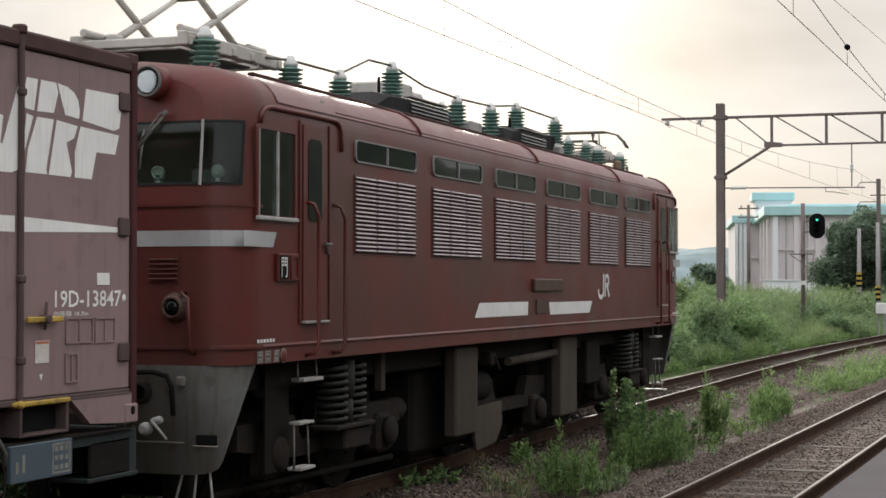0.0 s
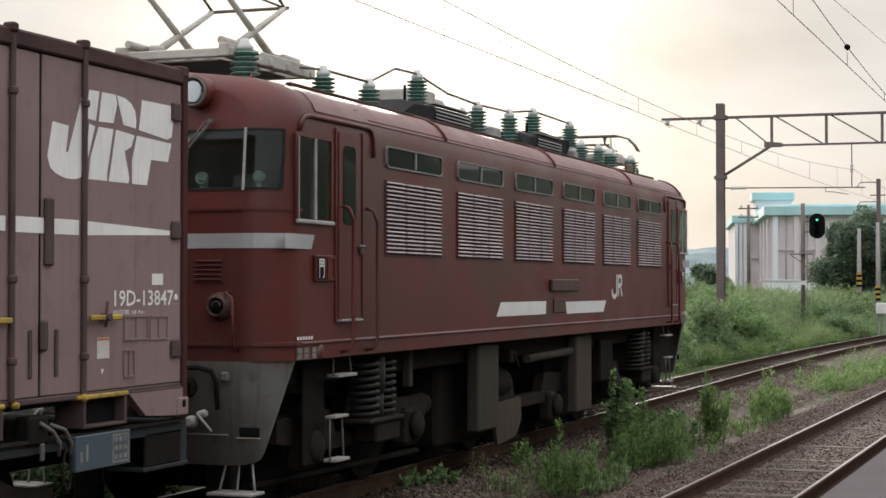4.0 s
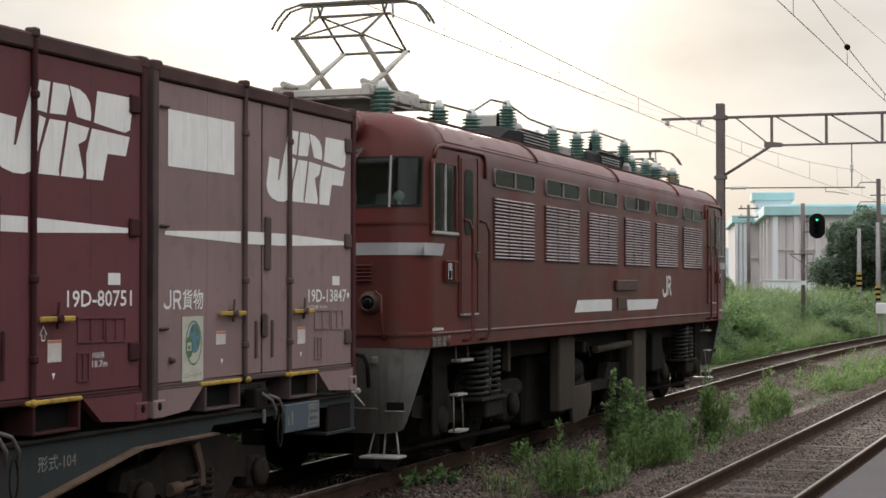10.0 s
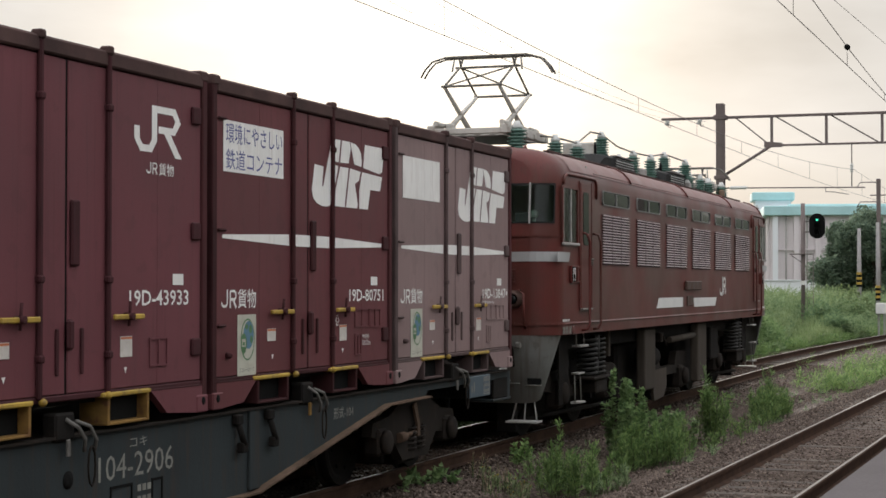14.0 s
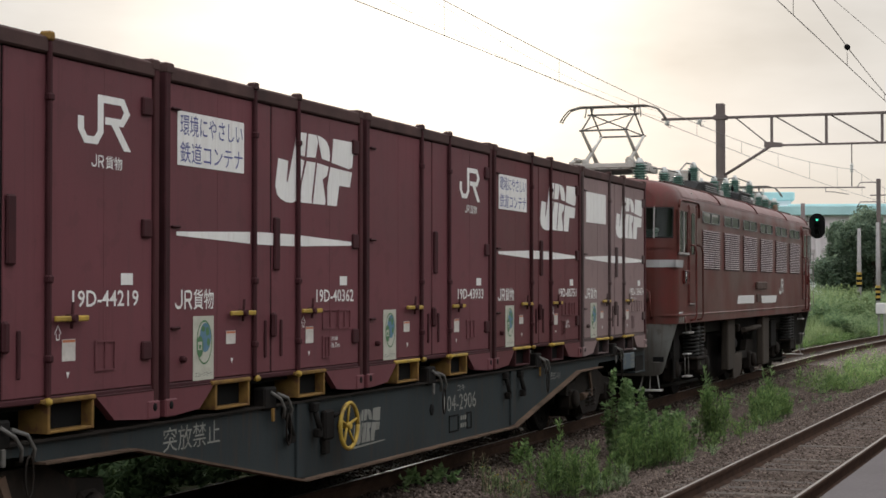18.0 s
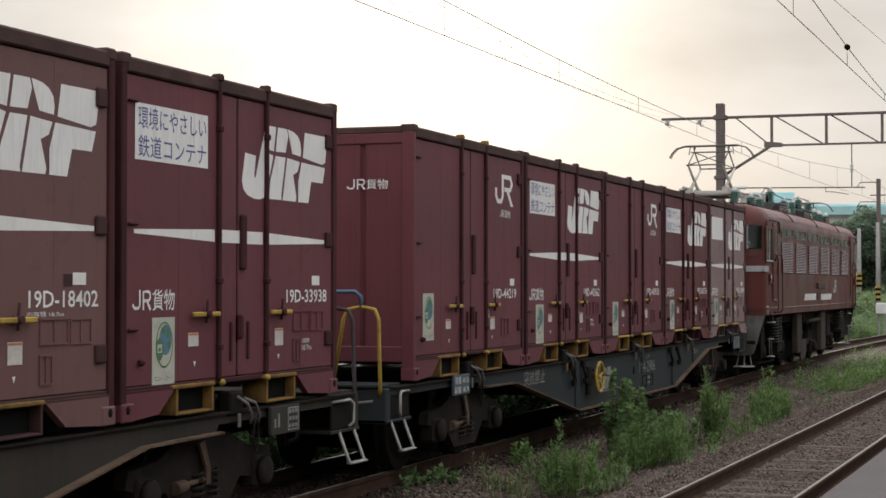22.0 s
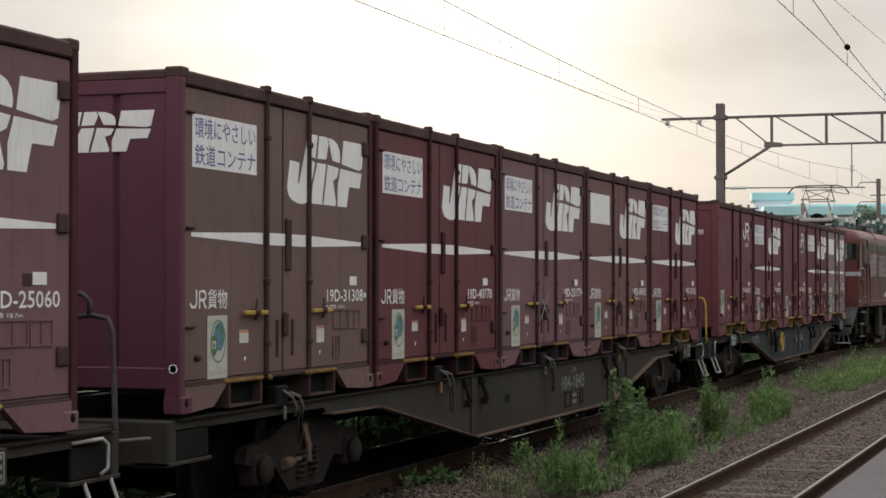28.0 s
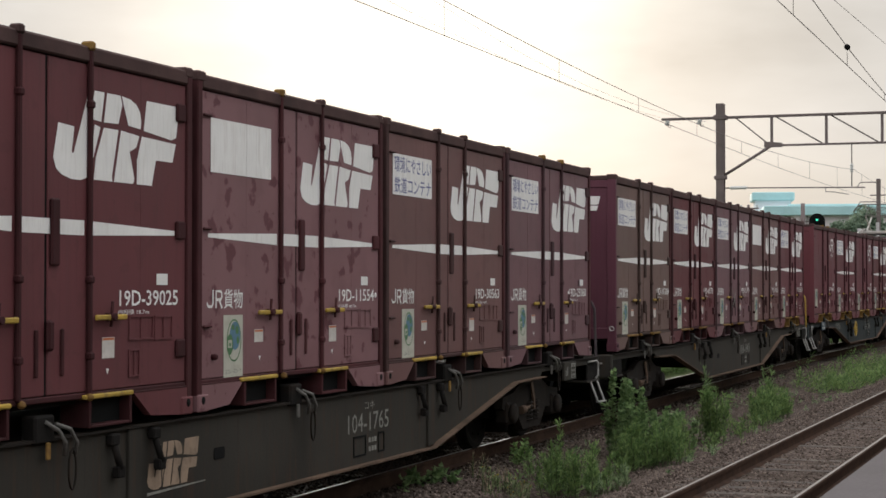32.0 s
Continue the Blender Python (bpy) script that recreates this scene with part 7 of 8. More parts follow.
# ---- the building behind ----
def make_building():
    MAT["wall_pale"] = material("wall_pale", (0.66, 0.6, 0.615), 0.85, vary=0.05, size=0.3, grain=0.04, fine=6, stain=(0.48, 0.43, 0.44), amount=0.5, streaks=True)
    MAT["wall_white"] = material("wall_white", (0.74, 0.75, 0.78), 0.8, vary=0.04, size=0.3, grain=0.03, fine=6)
    # teal lightened so its colour includes the distance haze
    MAT["roof_teal_haze"] = material("roof_teal_haze", (0.4, 0.62, 0.64), 0.6, vary=0.12, size=0.3, fine=5, stain=(0.28, 0.46, 0.47))
    # stands askew to the line: a runs along its front, b into its depth
    b = thing("school_building", "pale pink concrete hall with a flat teal roof", "building", at=pose(150, 23.6, 0, 0, 0, -77.9))
    part("wall", Build().box(0, 26, 0, 30, -1, 7.95), "wall_pale", b)
    part("roof_band", Build().box(-0.6, 26.6, -0.6, 30.6, 7.93, 8.74, 0.05), "roof_teal_haze", b, "deep teal roof edge")
    part("roof_sheet", Build().box(1.5, 25, 1.0, 29, 8.7, 8.95, 0.05), "roof_teal_haze", b)
    wing = part("wing_wall", Build().box(-2.3, 0.1, 20.5, 40, -1, 8.05), "wall_pale", b)
    part("wing_roof", Build().box(-2.6, -0.6, 20.0, 40.5, 8.04, 8.78, 0.05), "roof_teal_haze", wing)
    tower = part("roof_house", Build().box(-0.6, 2.7, 15.2, 19, 8.7, 10.0), "wall_white", b)
    part("roof_house_cap", Build().box(-0.9, 3.0, 14.9, 19.3, 9.95, 10.72, 0.06), "roof_teal_haze", tower)
    for a in (0.35, 2.1, 3.9, 7.4, 10.9, 14.4):
        part("pilaster", Build().box(a - 0.22, a + 0.22, -0.35, 0, -1, 7.93), "wall_white" if a < 1 else "wall_pale", b)
    for d in (1.0, 6.5, 12.0):
        part("pilaster", Build().box(-0.3, 0, d - 0.4, d + 0.4, -1, 7.93), "wall_pale", b)
    for a in (-2.15, -1.75, -1.35):
        part("pilaster", Build().box(a - 0.16, a + 0.16, 20.1, 20.5, -1, 8.04), "wall_white", wing)
    for a in (1.25, 3.0):
        part("downpipe", Build().rod((a, -0.12, -1), (a, -0.12, 7.93), 0.07), "galvanised", b)
    part("ledge", Build().box(0.1, 26, -0.2, 0, 5.0, 5.12), "wall_pale", b)
    part("ledge", Build().box(-1.2, 0, 20.3, 20.5, 4.6, 4.75), "wall_pale", wing)
    for a in (5.5, 9.0, 12.6, 16.0):
        win = part("window", Build().ring(a - 0.9, a + 0.9, 3.2, 4.7, 0.09, -0.06, 0.0), "galvanised", b)
        part("pane", Build().box(a - 0.82, a + 0.82, -0.02, -0.004, 3.28, 4.62), "glass_dark", win)
    w = thing("boundary_wall", "low white wall in front of the pale hall", "wall", at=pose(140, 22.55, 0, 0, 0, -84))
    part("panel", Build().box(0, 5.4, 0, 0.2, -0.6, 2.36, 0.02), "wall_white", w)
    part("coping", Build().box(-0.1, 5.5, -0.08, 0.28, 2.36, 2.46, 0.02), "wall_white", w)
    u = thing("utility_pole", "slim distant concrete utility pole with cross arms", "pole")
    part("shaft", Build().rod((120, 20.4, ground_z(120, 20.4) - 0.3), (120, 20.4, 7.5), 0.15, 10, 0.1), "mast", u)
    for z in (7.2, 6.6):
        part("cross_arm", Build().box(119.95, 120.05, 19.7, 21.1, z, z + 0.09), "mast", u)
        for y in (19.8, 20.9):
            part("insulator", ribbed(120, y, z + 0.09, 0.22, 0.07, 3), "porcelain", u)


make_building()
# ---- plants ----
MAT["leaf_bush"] = island_material("leaf_bush", (0.105, 0.182, 0.072), (0.31, 0.43, 0.19), 0.6, 0.5, 0.15)
MAT["leaf_fresh"] = island_material("leaf_fresh", (0.1, 0.18, 0.062), (0.28, 0.39, 0.145), 0.65, 0.5, 0.12)
MAT["leaf_field"] = island_material("leaf_field", (0.115, 0.18, 0.088), (0.31, 0.4, 0.215), 0.75, 0.5, 0.08)
MAT["leaf_straw"] = island_material("leaf_straw", (0.14, 0.2, 0.085), (0.32, 0.39, 0.2), 0.75, 0.5, 0.08)
MAT["leaf_dark"] = island_material("leaf_dark", (0.03, 0.055, 0.025), (0.085, 0.125, 0.055), 0.8, 0.15, 0.05)
# paled and blued: distance haze is mixed into these leaf colours
MAT["leaf_far_haze"] = island_material("leaf_far_haze", (0.115, 0.165, 0.125), (0.245, 0.31, 0.215), 0.8, 0.45, 0.04)
MAT["leaf_deep"] = island_material("leaf_deep", (0.085, 0.15, 0.08), (0.25, 0.35, 0.18), 0.7, 0.45, 0.08)
MAT["leaf_dry"] = island_material("leaf_dry", (0.14, 0.105, 0.065), (0.36, 0.29, 0.2), 0.85, 0.2)
MAT["flower"] = island_material("flower", (0.28, 0.2, 0.03), (0.42, 0.33, 0.06), 0.7, 0.2)
MAT["stem"] = material("stem", (0.07, 0.09, 0.035), 0.8, vary=0.25, size=6)
MAT["bark"] = material("bark", (0.07, 0.052, 0.04), 0.9, vary=0.3, size=4, bump=0.6)
# bed stones: oily brown, darkened further for the shade under the train
MAT["stone_bed_shade"] = island_material("stone_bed_shade", (0.02, 0.014, 0.011), (0.085, 0.06, 0.048), 0.9, 0.0, 0.1)
MAT["stone"] = island_material("stone", (0.055, 0.041, 0.034), (0.24, 0.187, 0.16), 0.9, 0.0, 0.1)


def leaf_mesh(name, base, along, side, length, width, mat, fold=0.25):
    """Many leaves at once: arrays of base points, unit directions along and across, lengths and widths. Each leaf is four triangles round a midrib."""
    n = len(base)
    up = np.cross(along, side)
    L, W = length[:, None], width[:, None]
    mid = base + along * L * 0.5
    tip = base + along * L + up * L * -0.18
    a = mid + side * W * 0.5 + up * W * fold
    b = mid - side * W * 0.5 + up * W * fold
    v = np.stack([base, a, tip, b, mid], 1).reshape(-1, 3)
    k = np.arange(n)[:, None] * 5
    f = np.concatenate([k + [0, 1, 4], k + [1, 2, 4], k + [2, 3, 4], k + [3, 0, 4]], 1).reshape(-1, 3)
    m = bpy.data.meshes.new(name)
    m.vertices.add(len(v))
    m.vertices.foreach_set("co", v.astype(np.float32).ravel())
    m.loops.add(len(f) * 3)
    m.loops.foreach_set("vertex_index", f.astype(np.int32).ravel())
    m.polygons.add(len(f))
    m.polygons.foreach_set("loop_start", np.arange(len(f), dtype=np.int32) * 3)
    m.polygons.foreach_set("loop_total", np.full(len(f), 3, dtype=np.int32))
    m.update(calc_edges=True)
    m.materials.append(MAT[mat])
    return m


def unit(a):
    return a / np.maximum(np.linalg.norm(a, axis=1, keepdims=True), 1e-9)


def leaf_frames(rng, n, rise):
    """Random directions with an upward bias and a side vector across each."""
    d = rng.normal(size=(n, 3))
    d[:, 2] = d[:, 2] * 0.5 + rise
    d = unit(d)
    s = unit(np.cross(d, rng.normal(size=(n, 3)) * 0.25 + np.array([0, 0, 1.0])))
    return d, s


def stalk_points(rng, x, y, h, lean, bend=0.15):
    z = ground_z(x, y) - 0.02
    t = rng.uniform(0, math.tau)
    top = Vector((x + lean * math.cos(t), y + lean * math.sin(t), z + h))
    a = Vector((x, y, z))
    return [a, a.lerp(top, 0.5) + Vector((0, 0, bend * lean)), top]


def make_weed(seed, x, y, spread, stalks, h, leaf, width, mat, name, label, per=95, category="weed", start=0.12, flower=False):
    rng = np.random.default_rng(seed)
    w = thing(name, label, category)
    stem, base, along, side, length, wide = Build(), [], [], [], [], []
    fl = []
    for k in range(stalks):
        px, py = x + rng.normal() * spread, y + rng.normal() * spread * 0.6
        hh = h * rng.uniform(0.4, 1.05)
        pts = stalk_points(rng, px, py, hh, hh * rng.uniform(0.05, 0.3))
        stem.rod(pts[0], pts[1], 0.007, 5, 0.005, False)
        stem.rod(pts[1], pts[2], 0.005, 5, 0.002, False)
        n = int(per * hh / h)
        t = rng.uniform(start, 1.0, n) ** 0.8
        p = np.array([(pts[0].lerp(pts[1], q * 2) if q < 0.5 else pts[1].lerp(pts[2], q * 2 - 1))[:] for q in t])
        d, s = leaf_frames(rng, n, 0.75 if width < 0.025 else 0.2)
        base.append(p), along.append(d), side.append(s)
        length.append(leaf * (1.35 if width < 0.025 else 1.1) * rng.uniform(0.6, 1.2, n) * (1.15 - 0.5 * t))
        wide.append(width * (1.15 if width < 0.025 else 1.5) * rng.uniform(0.7, 1.2, n))
        if flower:
            fl.append(pts[2])
    for q in fl:
        part("flower_head", Build().lathe(q, (0, 0, 1), [(0.002, 0), (0.009, 0.005), (0.007, 0.01), (0.002, 0.013)], 6), "flower", w, "small yellow flower")
    tagged(part("stem", stem, "stem", w), kind="stuff")
    tagged(part("foliage", leaf_mesh("foliage", np.concatenate(base), np.concatenate(along), np.concatenate(side), np.concatenate(length), np.concatenate(wide), mat), mat, w), kind="stuff")
    return w


def make_bush(seed, x, y, rx, ry, h, leaves, leaf, mat, label, name="shrub"):
    rng = np.random.default_rng(seed)
    w = thing(name, label, "shrub")
    z0 = ground_z(x, y) - 0.03
    stem = Build()
    lobes = []
    for k in range(11):
        t = rng.uniform(0, math.tau)
        r = math.sqrt(rng.uniform(0, 1)) * 0.75
        hh = h * rng.uniform(0.45, 0.88) * (1 - 0.35 * r)
        c = Vector((x + rx * r * math.cos(t), y + ry * r * math.sin(t), z0 + hh))
        stem.rod((x + 0.1 * math.cos(t), y + 0.1 * math.sin(t), z0), c, 0.012, 5, 0.004, False)
        lobes.append((c, max(rx * 0.5, 0.28) * rng.uniform(0.5, 0.95)))
    tagged(part("branchwork", stem, "stem", w), kind="stuff")
    n = leaves
    pick = rng.integers(0, len(lobes), n)
    off = rng.normal(size=(n, 3))
    off = unit(off) * (rng.uniform(0.35, 1.0, n)[:, None] ** 0.5)
    base = np.array([lobes[i][0][:] for i in pick]) + off * np.array([lobes[i][1] for i in pick])[:, None] * np.array([1, 1, 1.15])
    base[:, 2] = np.maximum(base[:, 2], z0 + 0.03)
    d, s = leaf_frames(rng, n, 0.0)
    d = unit(d + off * np.array([0.7, 0.7, 0.15]))
    s = unit(np.cross(d, rng.normal(size=(n, 3)) * 0.3 + np.array([0, 0, 1.0])))
    tagged(part("foliage", leaf_mesh("foliage", base, d, s, leaf * rng.uniform(0.6, 1.25, n), leaf * rng.uniform(0.38, 0.6, n), mat), mat, w), kind="stuff")
    return w


make_weed(1, 22.2, 5.42, 0.2, 20, 1.1, 0.085, 0.045, "leaf_bush", "shrub", "leafy green shrub growing between the railway tracks", 130, "shrub", 0.05)
make_weed(60, 21.9, 5.1, 0.28, 19, 0.8, 0.08, 0.042, "leaf_bush", "shrub", "leafy green shrub growing between the railway tracks", 110, "shrub", 0.05)
make_weed(61, 22.8, 5.05, 0.32, 16, 0.7, 0.085, 0.04, "leaf_bush", "shrub", "low leafy green shrub growing between the railway tracks", 100, "shrub", 0.05)
make_weed(2, 21.0, 5.02, 0.12, 26, 0.62, 0.085, 0.018, "leaf_fresh", "tall_weed", "upright green weeds with narrow leaves beside the shrub")
make_weed(3, 18.4, 5.0, 0.28, 30, 0.56, 0.085, 0.018, "leaf_fresh", "tall_weed", "upright green weeds with narrow leaves on gravel")
make_weed(4, 18.3, 5.17, 0.05, 4, 0.82, 0.08, 0.016, "leaf_fresh", "tall_weed", "single tall green weed on gravel", 90)
make_weed(5, 21.6, 4.7, 0.26, 24, 0.62, 0.085, 0.018, "leaf_fresh", "tall_weed", "upright green weeds with narrow leaves on gravel")
make_weed(6, 25.3, 4.83, 0.13, 26, 0.82, 0.1, 0.02, "leaf_fresh", "tall_weed", "slim clump of upright green weeds", 70)
make_weed(7, 25.6, 4.85, 0.04, 3, 1.1, 0.1, 0.016, "leaf_bush", "tall_weed", "slim tall weed with dark leaves", 70)
make_weed(8, 28.6, 4.62, 0.25, 22, 0.6, 0.11, 0.018, "leaf_fresh", "tall_weed", "patch of green weeds on gravel")
make_weed(9, 30.2, 4.72, 0.3, 26, 0.7, 0.11, 0.018, "leaf_fresh", "tall_weed", "patch of green weeds on gravel")
make_weed(10, 30.4, 4.8, 0.05, 3, 1.0, 0.11, 0.02, "leaf_bush", "tall_weed", "slim tall weed with dark leaves", 60)
make_weed(11, 19.6, 6.0, 0.08, 5, 0.35, 0.09, 0.03, "leaf_fresh", "tall_weed", "small bright green weed beside the rail", 40)
make_weed(12, 17.4, 6.3, 0.25, 9, 0.22, 0.12, 0.045, "leaf_bush", "tall_weed", "low leafy weed beside the rail", 24)
make_weed(18, 17.8, 5.55, 0.22, 22, 0.24, 0.06, 0.012, "leaf_straw", "tall_weed", "low yellow-flowered weeds on gravel", 24, flower=True)
make_weed(13, 17.9, 5.75, 0.35, 24, 0.3, 0.07, 0.009, "leaf_dry", "dry_grass", "dry straw-coloured grass stalks on gravel", 14)
make_weed(14, 18.9, 5.6, 0.3, 16, 0.3, 0.08, 0.014, "leaf_fresh", "tall_weed", "low green weeds with dry tips on gravel", 26)
make_weed(70, 31.2, 4.75, 0.2, 12, 0.5, 0.1, 0.018, "leaf_fresh", "tall_weed", "patch of green weeds on gravel", 60)
make_weed(15, 23.4, 4.6, 0.3, 14, 0.35, 0.08, 0.016, "leaf_fresh", "tall_weed", "low green weeds on gravel", 26)
make_weed(16, 27.0, 4.55, 0.4, 16, 0.3, 0.1, 0.016, "leaf_fresh", "tall_weed", "low green weeds on gravel", 26)
make_weed(17, 18.7, 4.7, 0.35, 22, 0.26, 0.08, 0.013, "leaf_field", "tall_weed", "thin olive weeds on gravel", 26)


def field(seed, name, label, count, place, height, leaf, width, per, mat, rise=0.35):
    """A stretch of weeds or grass that nobody could count, as one mesh."""
    rng = np.random.default_rng(seed)
    B, A, S, Ln, W = [], [], [], [], []
    made = 0
    while made < count:
        q = place(rng)
        if q is None:
            continue
        made += 1
        x, y, hk = q
        z = ground_z(x, y)
        n = per
        hh = height * hk * rng.uniform(0.6, 1.15)
        t = rng.uniform(0.05, 1, n)
        lean = rng.normal(size=2) * 0.16 * hh
        p = np.stack([x + lean[0] * t + rng.normal(size=n) * 0.07 * hh, y + lean[1] * t + rng.normal(size=n) * 0.07 * hh, z + hh * t], 1)
        d, s = leaf_frames(rng, n, rise)
        B.append(p), A.append(d), S.append(s)
        Ln.append(leaf * rng.uniform(0.6, 1.3, n)), W.append(width * rng.uniform(0.7, 1.3, n))
    m = leaf_mesh(name, np.concatenate(B), np.concatenate(A), np.concatenate(S), np.concatenate(Ln), np.concatenate(W), mat)
    return tagged(part(name, m, mat), label, "weeds", kind="stuff")


def bank(rng):
    x = 24 + 96 * rng.uniform() ** 1.15
    y = line_y(x) + 2.7 + 17 * rng.uniform() ** 1.6
    d = y - line_y(x)
    big = noise.noise((x * 0.16, y * 0.16, 4.0))
    path = 0.3 if 62 < x < 88 and abs(y - 0.1405 * x) < 0.45 else 1.0      # trodden strip to the signal
    return x, y, min(1.05, 0.3 + max(0, d - 2.9) * 0.26) * (0.85 + 0.6 * big) * path


def grassy(rng):
    x, y, h = bank(rng)
    return (x, y, h * 0.95) if noise.noise((x * 0.12, y * 0.2, 12.0)) > -0.05 else None


def bank_low(rng):
    x = 22 + 70 * rng.uniform()
    y = line_y(x) + 2.3 + 2.3 * rng.uniform()
    if noise.noise((x * 0.3, y * 0.3, 9.0)) < -0.12:
        return None
    return x, y, 0.5 + 0.5 * rng.uniform()


def verge(rng):
    x = 37.5 + 30 * rng.uniform()
    y = 0.5 * (line_y(x) + near_y(x)) - 0.2 + rng.normal() * 0.55
    if abs(y - line_y(x)) < 1.0 or abs(y - near_y(x)) < 0.95 or noise.noise((x * 0.35, y * 0.5, 2.0)) < (0.12 if x < 41 else -0.05):
        return None
    return x, y, 0.5 + 0.6 * rng.uniform()


def scatter(rng):
    x = 15 + 26 * rng.uniform()
    y = line_y(x) - 1.2 - 2.0 * rng.uniform()
    if noise.noise((x * 0.8, y * 0.8, 6.0)) < 0.15:
        return None
    return x, y, 0.4 + 0.8 * rng.uniform()


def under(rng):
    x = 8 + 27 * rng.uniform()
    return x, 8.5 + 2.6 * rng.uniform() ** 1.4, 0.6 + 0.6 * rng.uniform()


field(21, "weeds_on_bank", "dense green weeds covering the bank beyond the track", 7500, bank, 1.2, 0.17, 0.062, 30, "leaf_field")
field(26, "tall_grass", "pale yellowish tall grass among the weeds on the bank", 3200, grassy, 1.35, 0.42, 0.022, 22, "leaf_straw", 1.3)
field(22, "grass_by_track", "bright green grass along the far side of the track", 2200, bank_low, 0.42, 0.2, 0.03, 14, "leaf_fresh")
field(23, "grass_between_tracks", "green grass growing between the two tracks", 620, verge, 0.42, 0.15, 0.025, 18, "leaf_fresh")
field(24, "sparse_weeds", "sparse small weeds in the gravel", 150, scatter, 0.14, 0.07, 0.02, 10, "leaf_field")
# the dark leaf colour paints in the shade behind the train
field(25, "weeds_behind_train", "green weeds behind the train's track, shade put into their colour", 2600, under, 0.75, 0.16, 0.06, 16, "leaf_dark")


def make_tree(seed, x, y, h, r, name="broadleaf_tree", label="dark green broadleaf tree behind the railway", mat="leaf_far_haze"):
    rng = np.random.default_rng(seed)
    t = thing(name, label, "tree")
    z0 = ground_z(x, y) - 0.3
    tr = Build().rod((x, y, z0), (x + 0.1, y, z0 + h * 0.45), 0.22, 8, 0.13)
    lobes = []
    for k in range(22):
        a = rng.uniform(0, math.tau)
        q = math.sqrt(rng.uniform())
        c = Vector((x + r * 0.8 * q * math.cos(a), y + r * 0.8 * q * math.sin(a), z0 + h * rng.uniform(0.2, 0.88) * (1 - 0.2 * q)))
        tr.rod((x + 0.05, y, z0 + h * 0.35), c, 0.07, 5, 0.02)
        lobes.append((c, r * rng.uniform(0.26, 0.46)))
    part("trunk", tr, "bark", t)
    n = 14000
    pick = rng.integers(0, len(lobes), n)
    off = unit(rng.normal(size=(n, 3))) * (rng.uniform(0.2, 1.0, n)[:, None] ** 0.5)
    base = np.array([lobes[i][0][:] for i in pick]) + off * np.array([lobes[i][1] for i in pick])[:, None]
    d, s = leaf_frames(rng, n, 0.1)
    tagged(part("crown", leaf_mesh("crown", base, d, s, rng.uniform(0.16, 0.34, n), rng.uniform(0.12, 0.22, n), mat), mat, t), kind="stuff")


for seed, bx, by, br, bh, mat in ((41, 47, 12.2, 1.3, 1.5, "leaf_bush"), (42, 55, 13.6, 1.6, 1.9, "leaf_field"), (43, 62, 12.4, 1.7, 1.5, "leaf_field"), (44, 70, 13.2, 1.6, 1.7, "leaf_bush"),
                                   (46, 80, 12.6, 1.7, 1.5, "leaf_field"), (47, 88, 10.6, 1.6, 1.7, "leaf_field"), (48, 96, 9.2, 1.5, 2.1, "leaf_field"),
                                   (50, 60, 15.5, 1.8, 2.1, "leaf_field"), (52, 102, 8.0, 1.6, 2.0, "leaf_bush"), (53, 44, 14.5, 1.7, 2.5, "leaf_dark"),
                                   (62, 66, 12.0, 1.4, 1.9, "leaf_bush"), (63, 73, 12.2, 1.8, 1.3, "leaf_field"), (65, 54, 10.4, 0.9, 2.1, "leaf_field"), (66, 57, 11.1, 0.9, 2.3, "leaf_bush"), (68, 62, 11.5, 1.0, 2.2, "leaf_field")):
    make_bush(seed, bx, by, br, br, bh, 2600, 0.14, mat, "leafy green shrub among the weeds on the bank")
for k in range(48):
    pick = random.Random(700 + k)
    bx = 46 + 40 * pick.random() ** 1.2
    by = line_y(bx) + 2.9 + 4.6 * pick.random()
    if 62 < bx < 88 and abs(by - 0.1405 * bx) < 1.0:
        continue
    br = pick.uniform(0.6, 1.15)
    make_bush(700 + k, bx, by, br, br, pick.uniform(0.8, 1.55), 1500, 0.12, pick.choice(("leaf_deep", "leaf_bush", "leaf_field", "leaf_deep")), "low leafy shrub tangled in the weeds on the bank")
for seed, bx, by, br, bh in ((54, 68, 14.1, 0.9, 2.5), (55, 72, 14.9, 1.1, 2.7), (56, 70, 13.2, 1.0, 1.9), (57, 78, 14.6, 1.2, 2.2), (58, 95, 10.6, 1.3, 2.2), (59, 90, 12.4, 1.0, 1.5)):
    make_bush(seed, bx, by, br, br, bh, 1700, 0.17, "leaf_field" if seed % 2 else "leaf_straw", "tall leafy shrub on the bank")
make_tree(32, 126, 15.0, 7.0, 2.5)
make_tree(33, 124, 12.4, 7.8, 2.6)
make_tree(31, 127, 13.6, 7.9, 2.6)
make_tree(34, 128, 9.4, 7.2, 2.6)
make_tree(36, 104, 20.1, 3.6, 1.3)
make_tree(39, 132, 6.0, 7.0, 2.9)


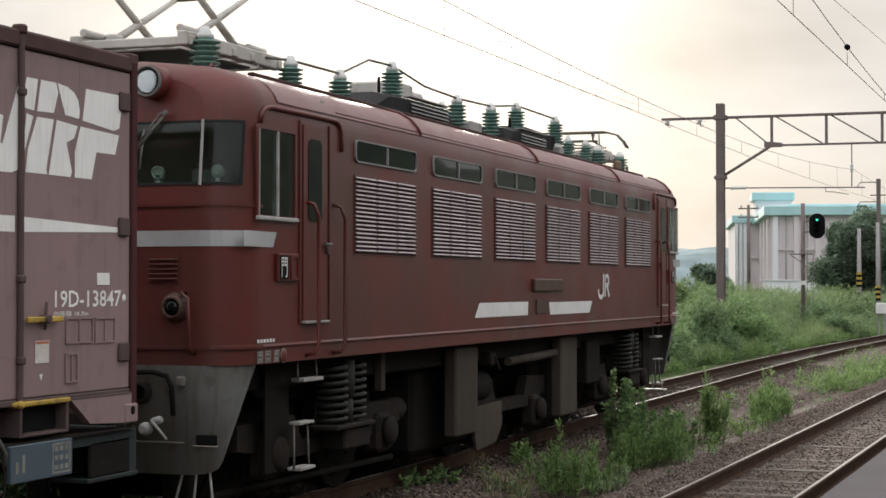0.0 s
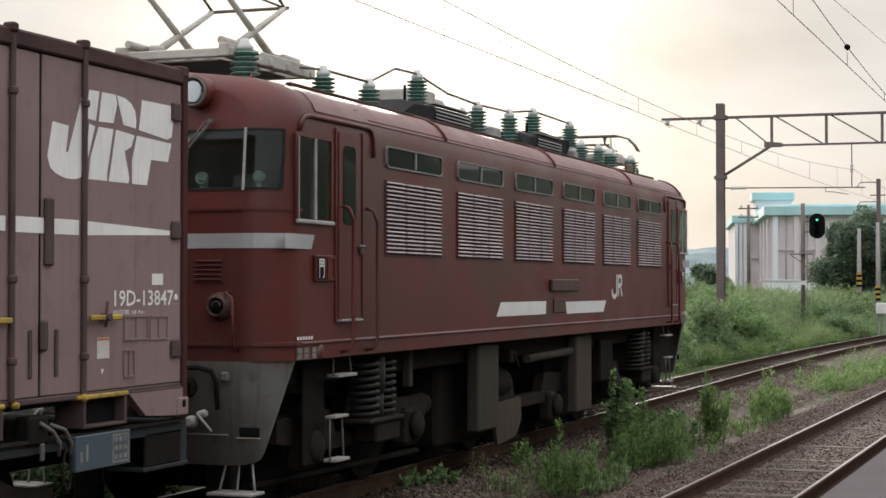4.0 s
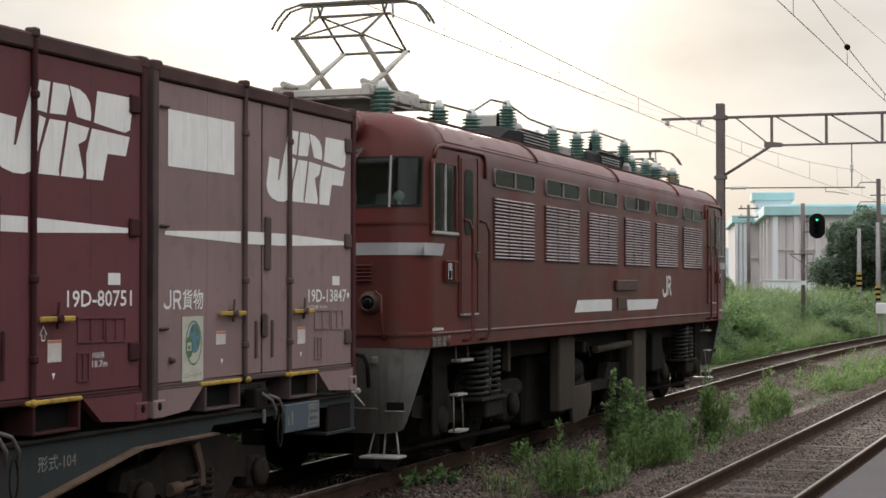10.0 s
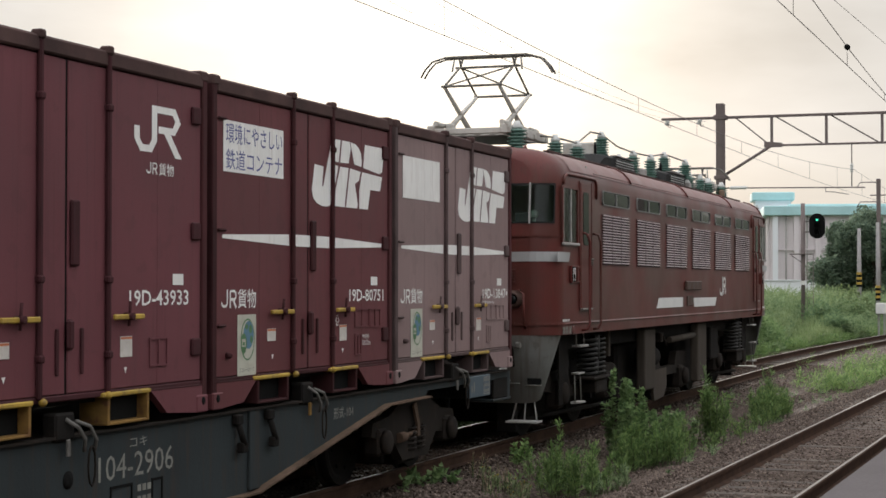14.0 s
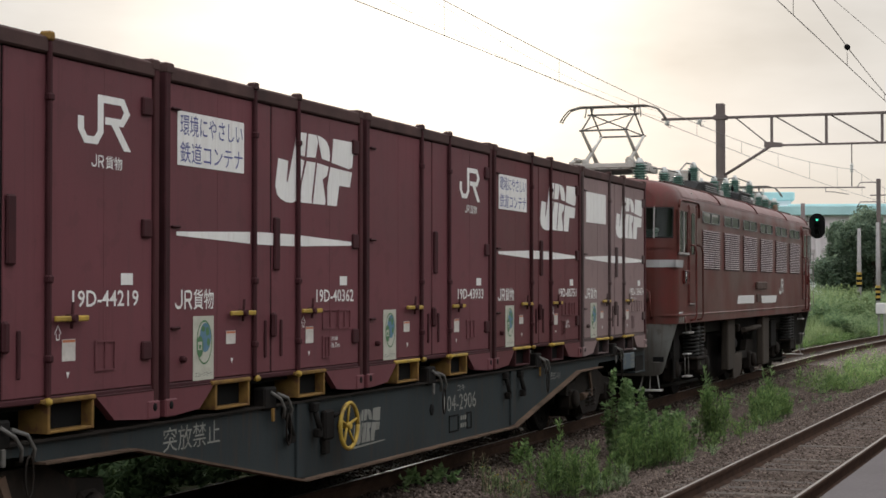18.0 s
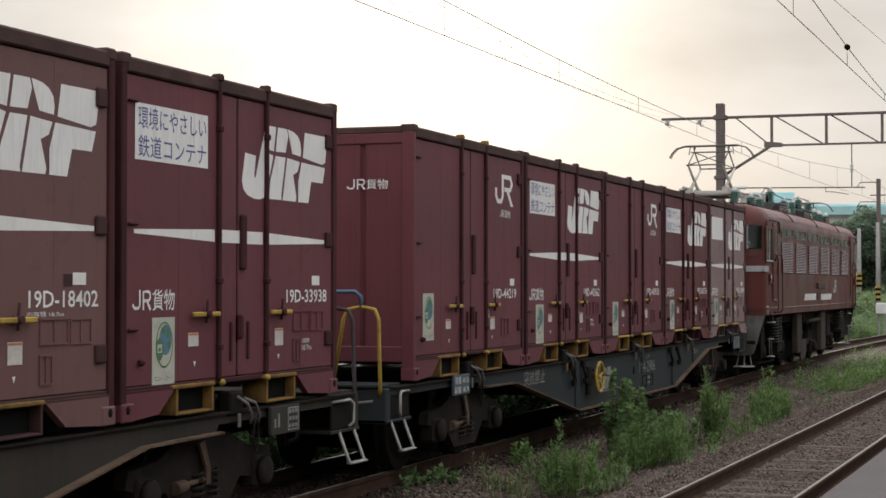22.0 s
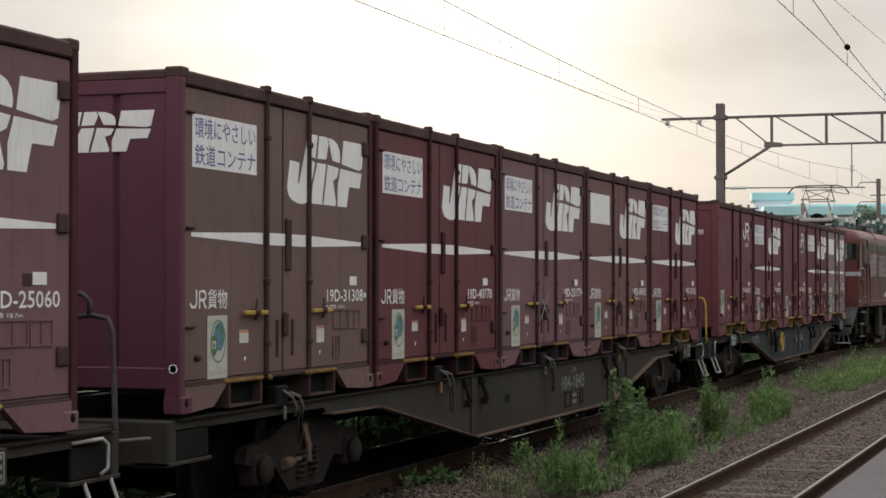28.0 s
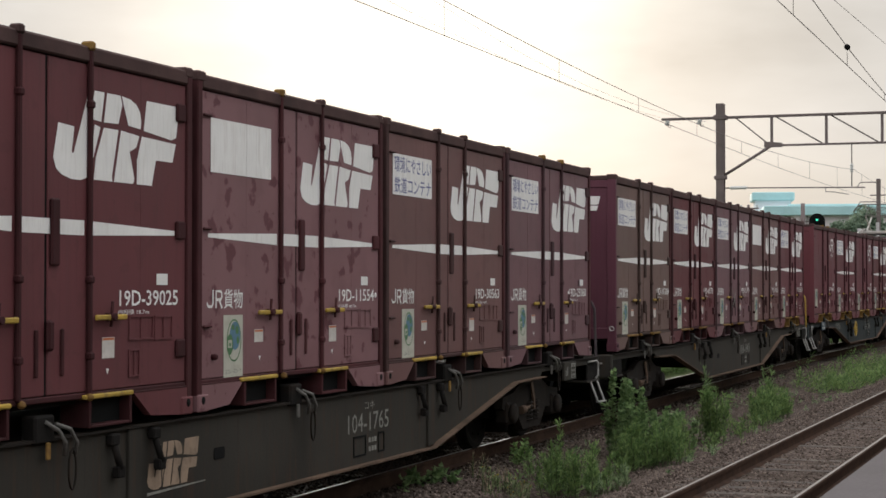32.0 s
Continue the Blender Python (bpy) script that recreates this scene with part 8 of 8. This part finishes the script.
def wood_behind():
    """An unseen slope of woods added across the platform, behind the camera, to darken reflections; it closes the
    place.
    """
    b = Build()
    MAT["wood"] = material("wood", (0.035, 0.05, 0.028), 1.0, vary=0.4, size=0.4, fine=3, bump=0)
    xs = np.arange(-120, 260, 3.0)
    v = []
    for x in xs:
        top = 8.0 + 2.2 * noise.noise((x * 0.12, 0.4, 7.0))
        v += [(x, -13.5 + noise.noise((x * 0.3, 2.0, 0)), -0.4), (x, -15 + noise.noise((x * 0.3, 9.0, 0)), top * 0.7), (x, -18, top), (x, -30, top + 1)]
    f = [(i * 4 + k, i * 4 + 4 + k, i * 4 + 5 + k, i * 4 + 1 + k) for i in range(len(xs) - 1) for k in range(3)]
    b.add(v, f, True)
    tagged(part("wooded_slope", b, "wood"), "unseen dark slope added across the platform to darken reflections", "woods", kind="structure")


wood_behind()


def far_hills():
    b = Build()
    # blue-grey paints distance haze over the woods' own green
    MAT["hill_haze"] = material("hill_haze", (0.2, 0.26, 0.27), 1.0, vary=0.3, size=0.05, fine=0.5, bump=0)
    xs = np.arange(-700, 900, 12.0)
    v, n = [], 6
    for y in xs:
        ridge = 20 + 6 * noise.noise((y * 0.006, 1.3, 0)) + 9.0 * math.exp(-((y - 225) / 50) ** 2) + 3.5 * noise.noise((y * 0.05, 3.3, 0)) + 1.6 * noise.noise((y * 0.2, 5.3, 0))
        for k in range(n):
            q = k / (n - 1)
            v.append((900 + 160 * q, y, -3 + (ridge + 3) * math.sin(q * math.pi / 2) + 1.5 * noise.noise((y * 0.15, q * 8, 2))))
    f = [(i * n + k, (i + 1) * n + k, (i + 1) * n + k + 1, i * n + k + 1) for i in range(len(xs) - 1) for k in range(n - 1)]
    b.add(v, f, True)
    tagged(part("backdrop", b, "hill_haze"), "low wooded hills with distance haze in their blue-grey colour", "hills", kind="structure")


far_hills()


# ---- ballast stones ----
def make_stones():
    rng = np.random.default_rng(5)
    n = 78000
    x = 13 + 34 * rng.uniform(size=n) ** 1.5
    y = np.empty(n)
    ny = np.array([near_y(q) for q in x])
    ly = np.array([line_y(q) for q in x])
    y = ny - 0.75 + rng.uniform(size=n) * (ly - ny + 1.6)
    on_rail = (np.abs(np.abs(y - ny) - GAUGE - 0.03) < 0.07) | (np.abs(np.abs(y - ly) - GAUGE - 0.03) < 0.07)
    trodden = (np.abs(y - ny) < GAUGE) & (rng.uniform(size=n) < 0.66)
    on_rail |= trodden
    x, y = x[~on_rail], y[~on_rail]
    n = len(x)
    z = np.array([ground_z(a, b) for a, b in zip(x, y)])
    r = rng.uniform(0.008, 0.023, n)
    octa = np.array([(1, 0, 0), (-1, 0, 0), (0, 1, 0), (0, -1, 0), (0, 0, 1), (0, 0, -1)], float)
    v = octa[None] * rng.uniform(0.6, 1.25, (n, 6, 1)) + rng.normal(size=(n, 6, 3)) * 0.16
    a = rng.uniform(0, math.tau, n)
    c, s = np.cos(a)[:, None], np.sin(a)[:, None]
    v = np.stack([v[..., 0] * c - v[..., 1] * s, v[..., 0] * s + v[..., 1] * c, v[..., 2] * 0.8 + v[..., 0] * 0.3], -1) * r[:, None, None]
    v += np.stack([x, y, z + r * 0.35], 1)[:, None, :]
    tri = np.array([(0, 2, 4), (2, 1, 4), (1, 3, 4), (3, 0, 4), (2, 0, 5), (1, 2, 5), (3, 1, 5), (0, 3, 5)])
    # stones near the rails take the colour that holds the train's shade
    dusky = np.abs(y - np.array([line_y(q) for q in x])) < 1.0 + 0.2 * rng.normal(size=n)
    for mask, mat, label in ((~dusky, "stone", "brown and grey ballast stones on the track bed"), (dusky, "stone_bed_shade", "oily ballast stones with the train's shade in their dark colour")):
        w = v[mask]
        count = len(w)
        f = (np.arange(count)[:, None, None] * 6 + tri[None]).reshape(-1, 3)
        m = bpy.data.meshes.new("ballast_stones")
        m.vertices.add(count * 6)
        m.vertices.foreach_set("co", w.astype(np.float32).ravel())
        m.loops.add(len(f) * 3)
        m.loops.foreach_set("vertex_index", f.astype(np.int32).ravel())
        m.polygons.add(len(f))
        m.polygons.foreach_set("loop_start", np.arange(len(f), dtype=np.int32) * 3)
        m.polygons.foreach_set("loop_total", np.full(len(f), 3, dtype=np.int32))
        m.update(calc_edges=True)
        m.materials.append(MAT[mat])
        tagged(part("ballast_stones", m, mat), label, "gravel", kind="stuff")


make_stones()


# ---- movement ----
def motions():
    for key, entry in HERE.items():
        if key == "wheels":
            continue
        ob, x, hold = entry
        if isinstance(hold, str):
            _, wx, half = HERE[hold]
            walk(ob, smooth_rows(lambda t: vehicle_pose(wx + run(t), half) @ Matrix.Translation((x - wx, 0, DECK))))
        else:
            walk(ob, smooth_rows(lambda t: vehicle_pose(x + run(t), hold)))
    start = run(0.0)
    for wheel, x, r in HERE["wheels"]:
        rows, last = [], None
        for i in range(32 * FPS + 1):
            t = i / FPS
            turn = math.degrees((run(t) - start) / r)
            if last is None or turn - last >= 55 or i == 32 * FPS:
                rows.append((t, pose(x, 0, r, 0, turn, 0)))
                last = turn
        walk(wheel, rows)


motions()
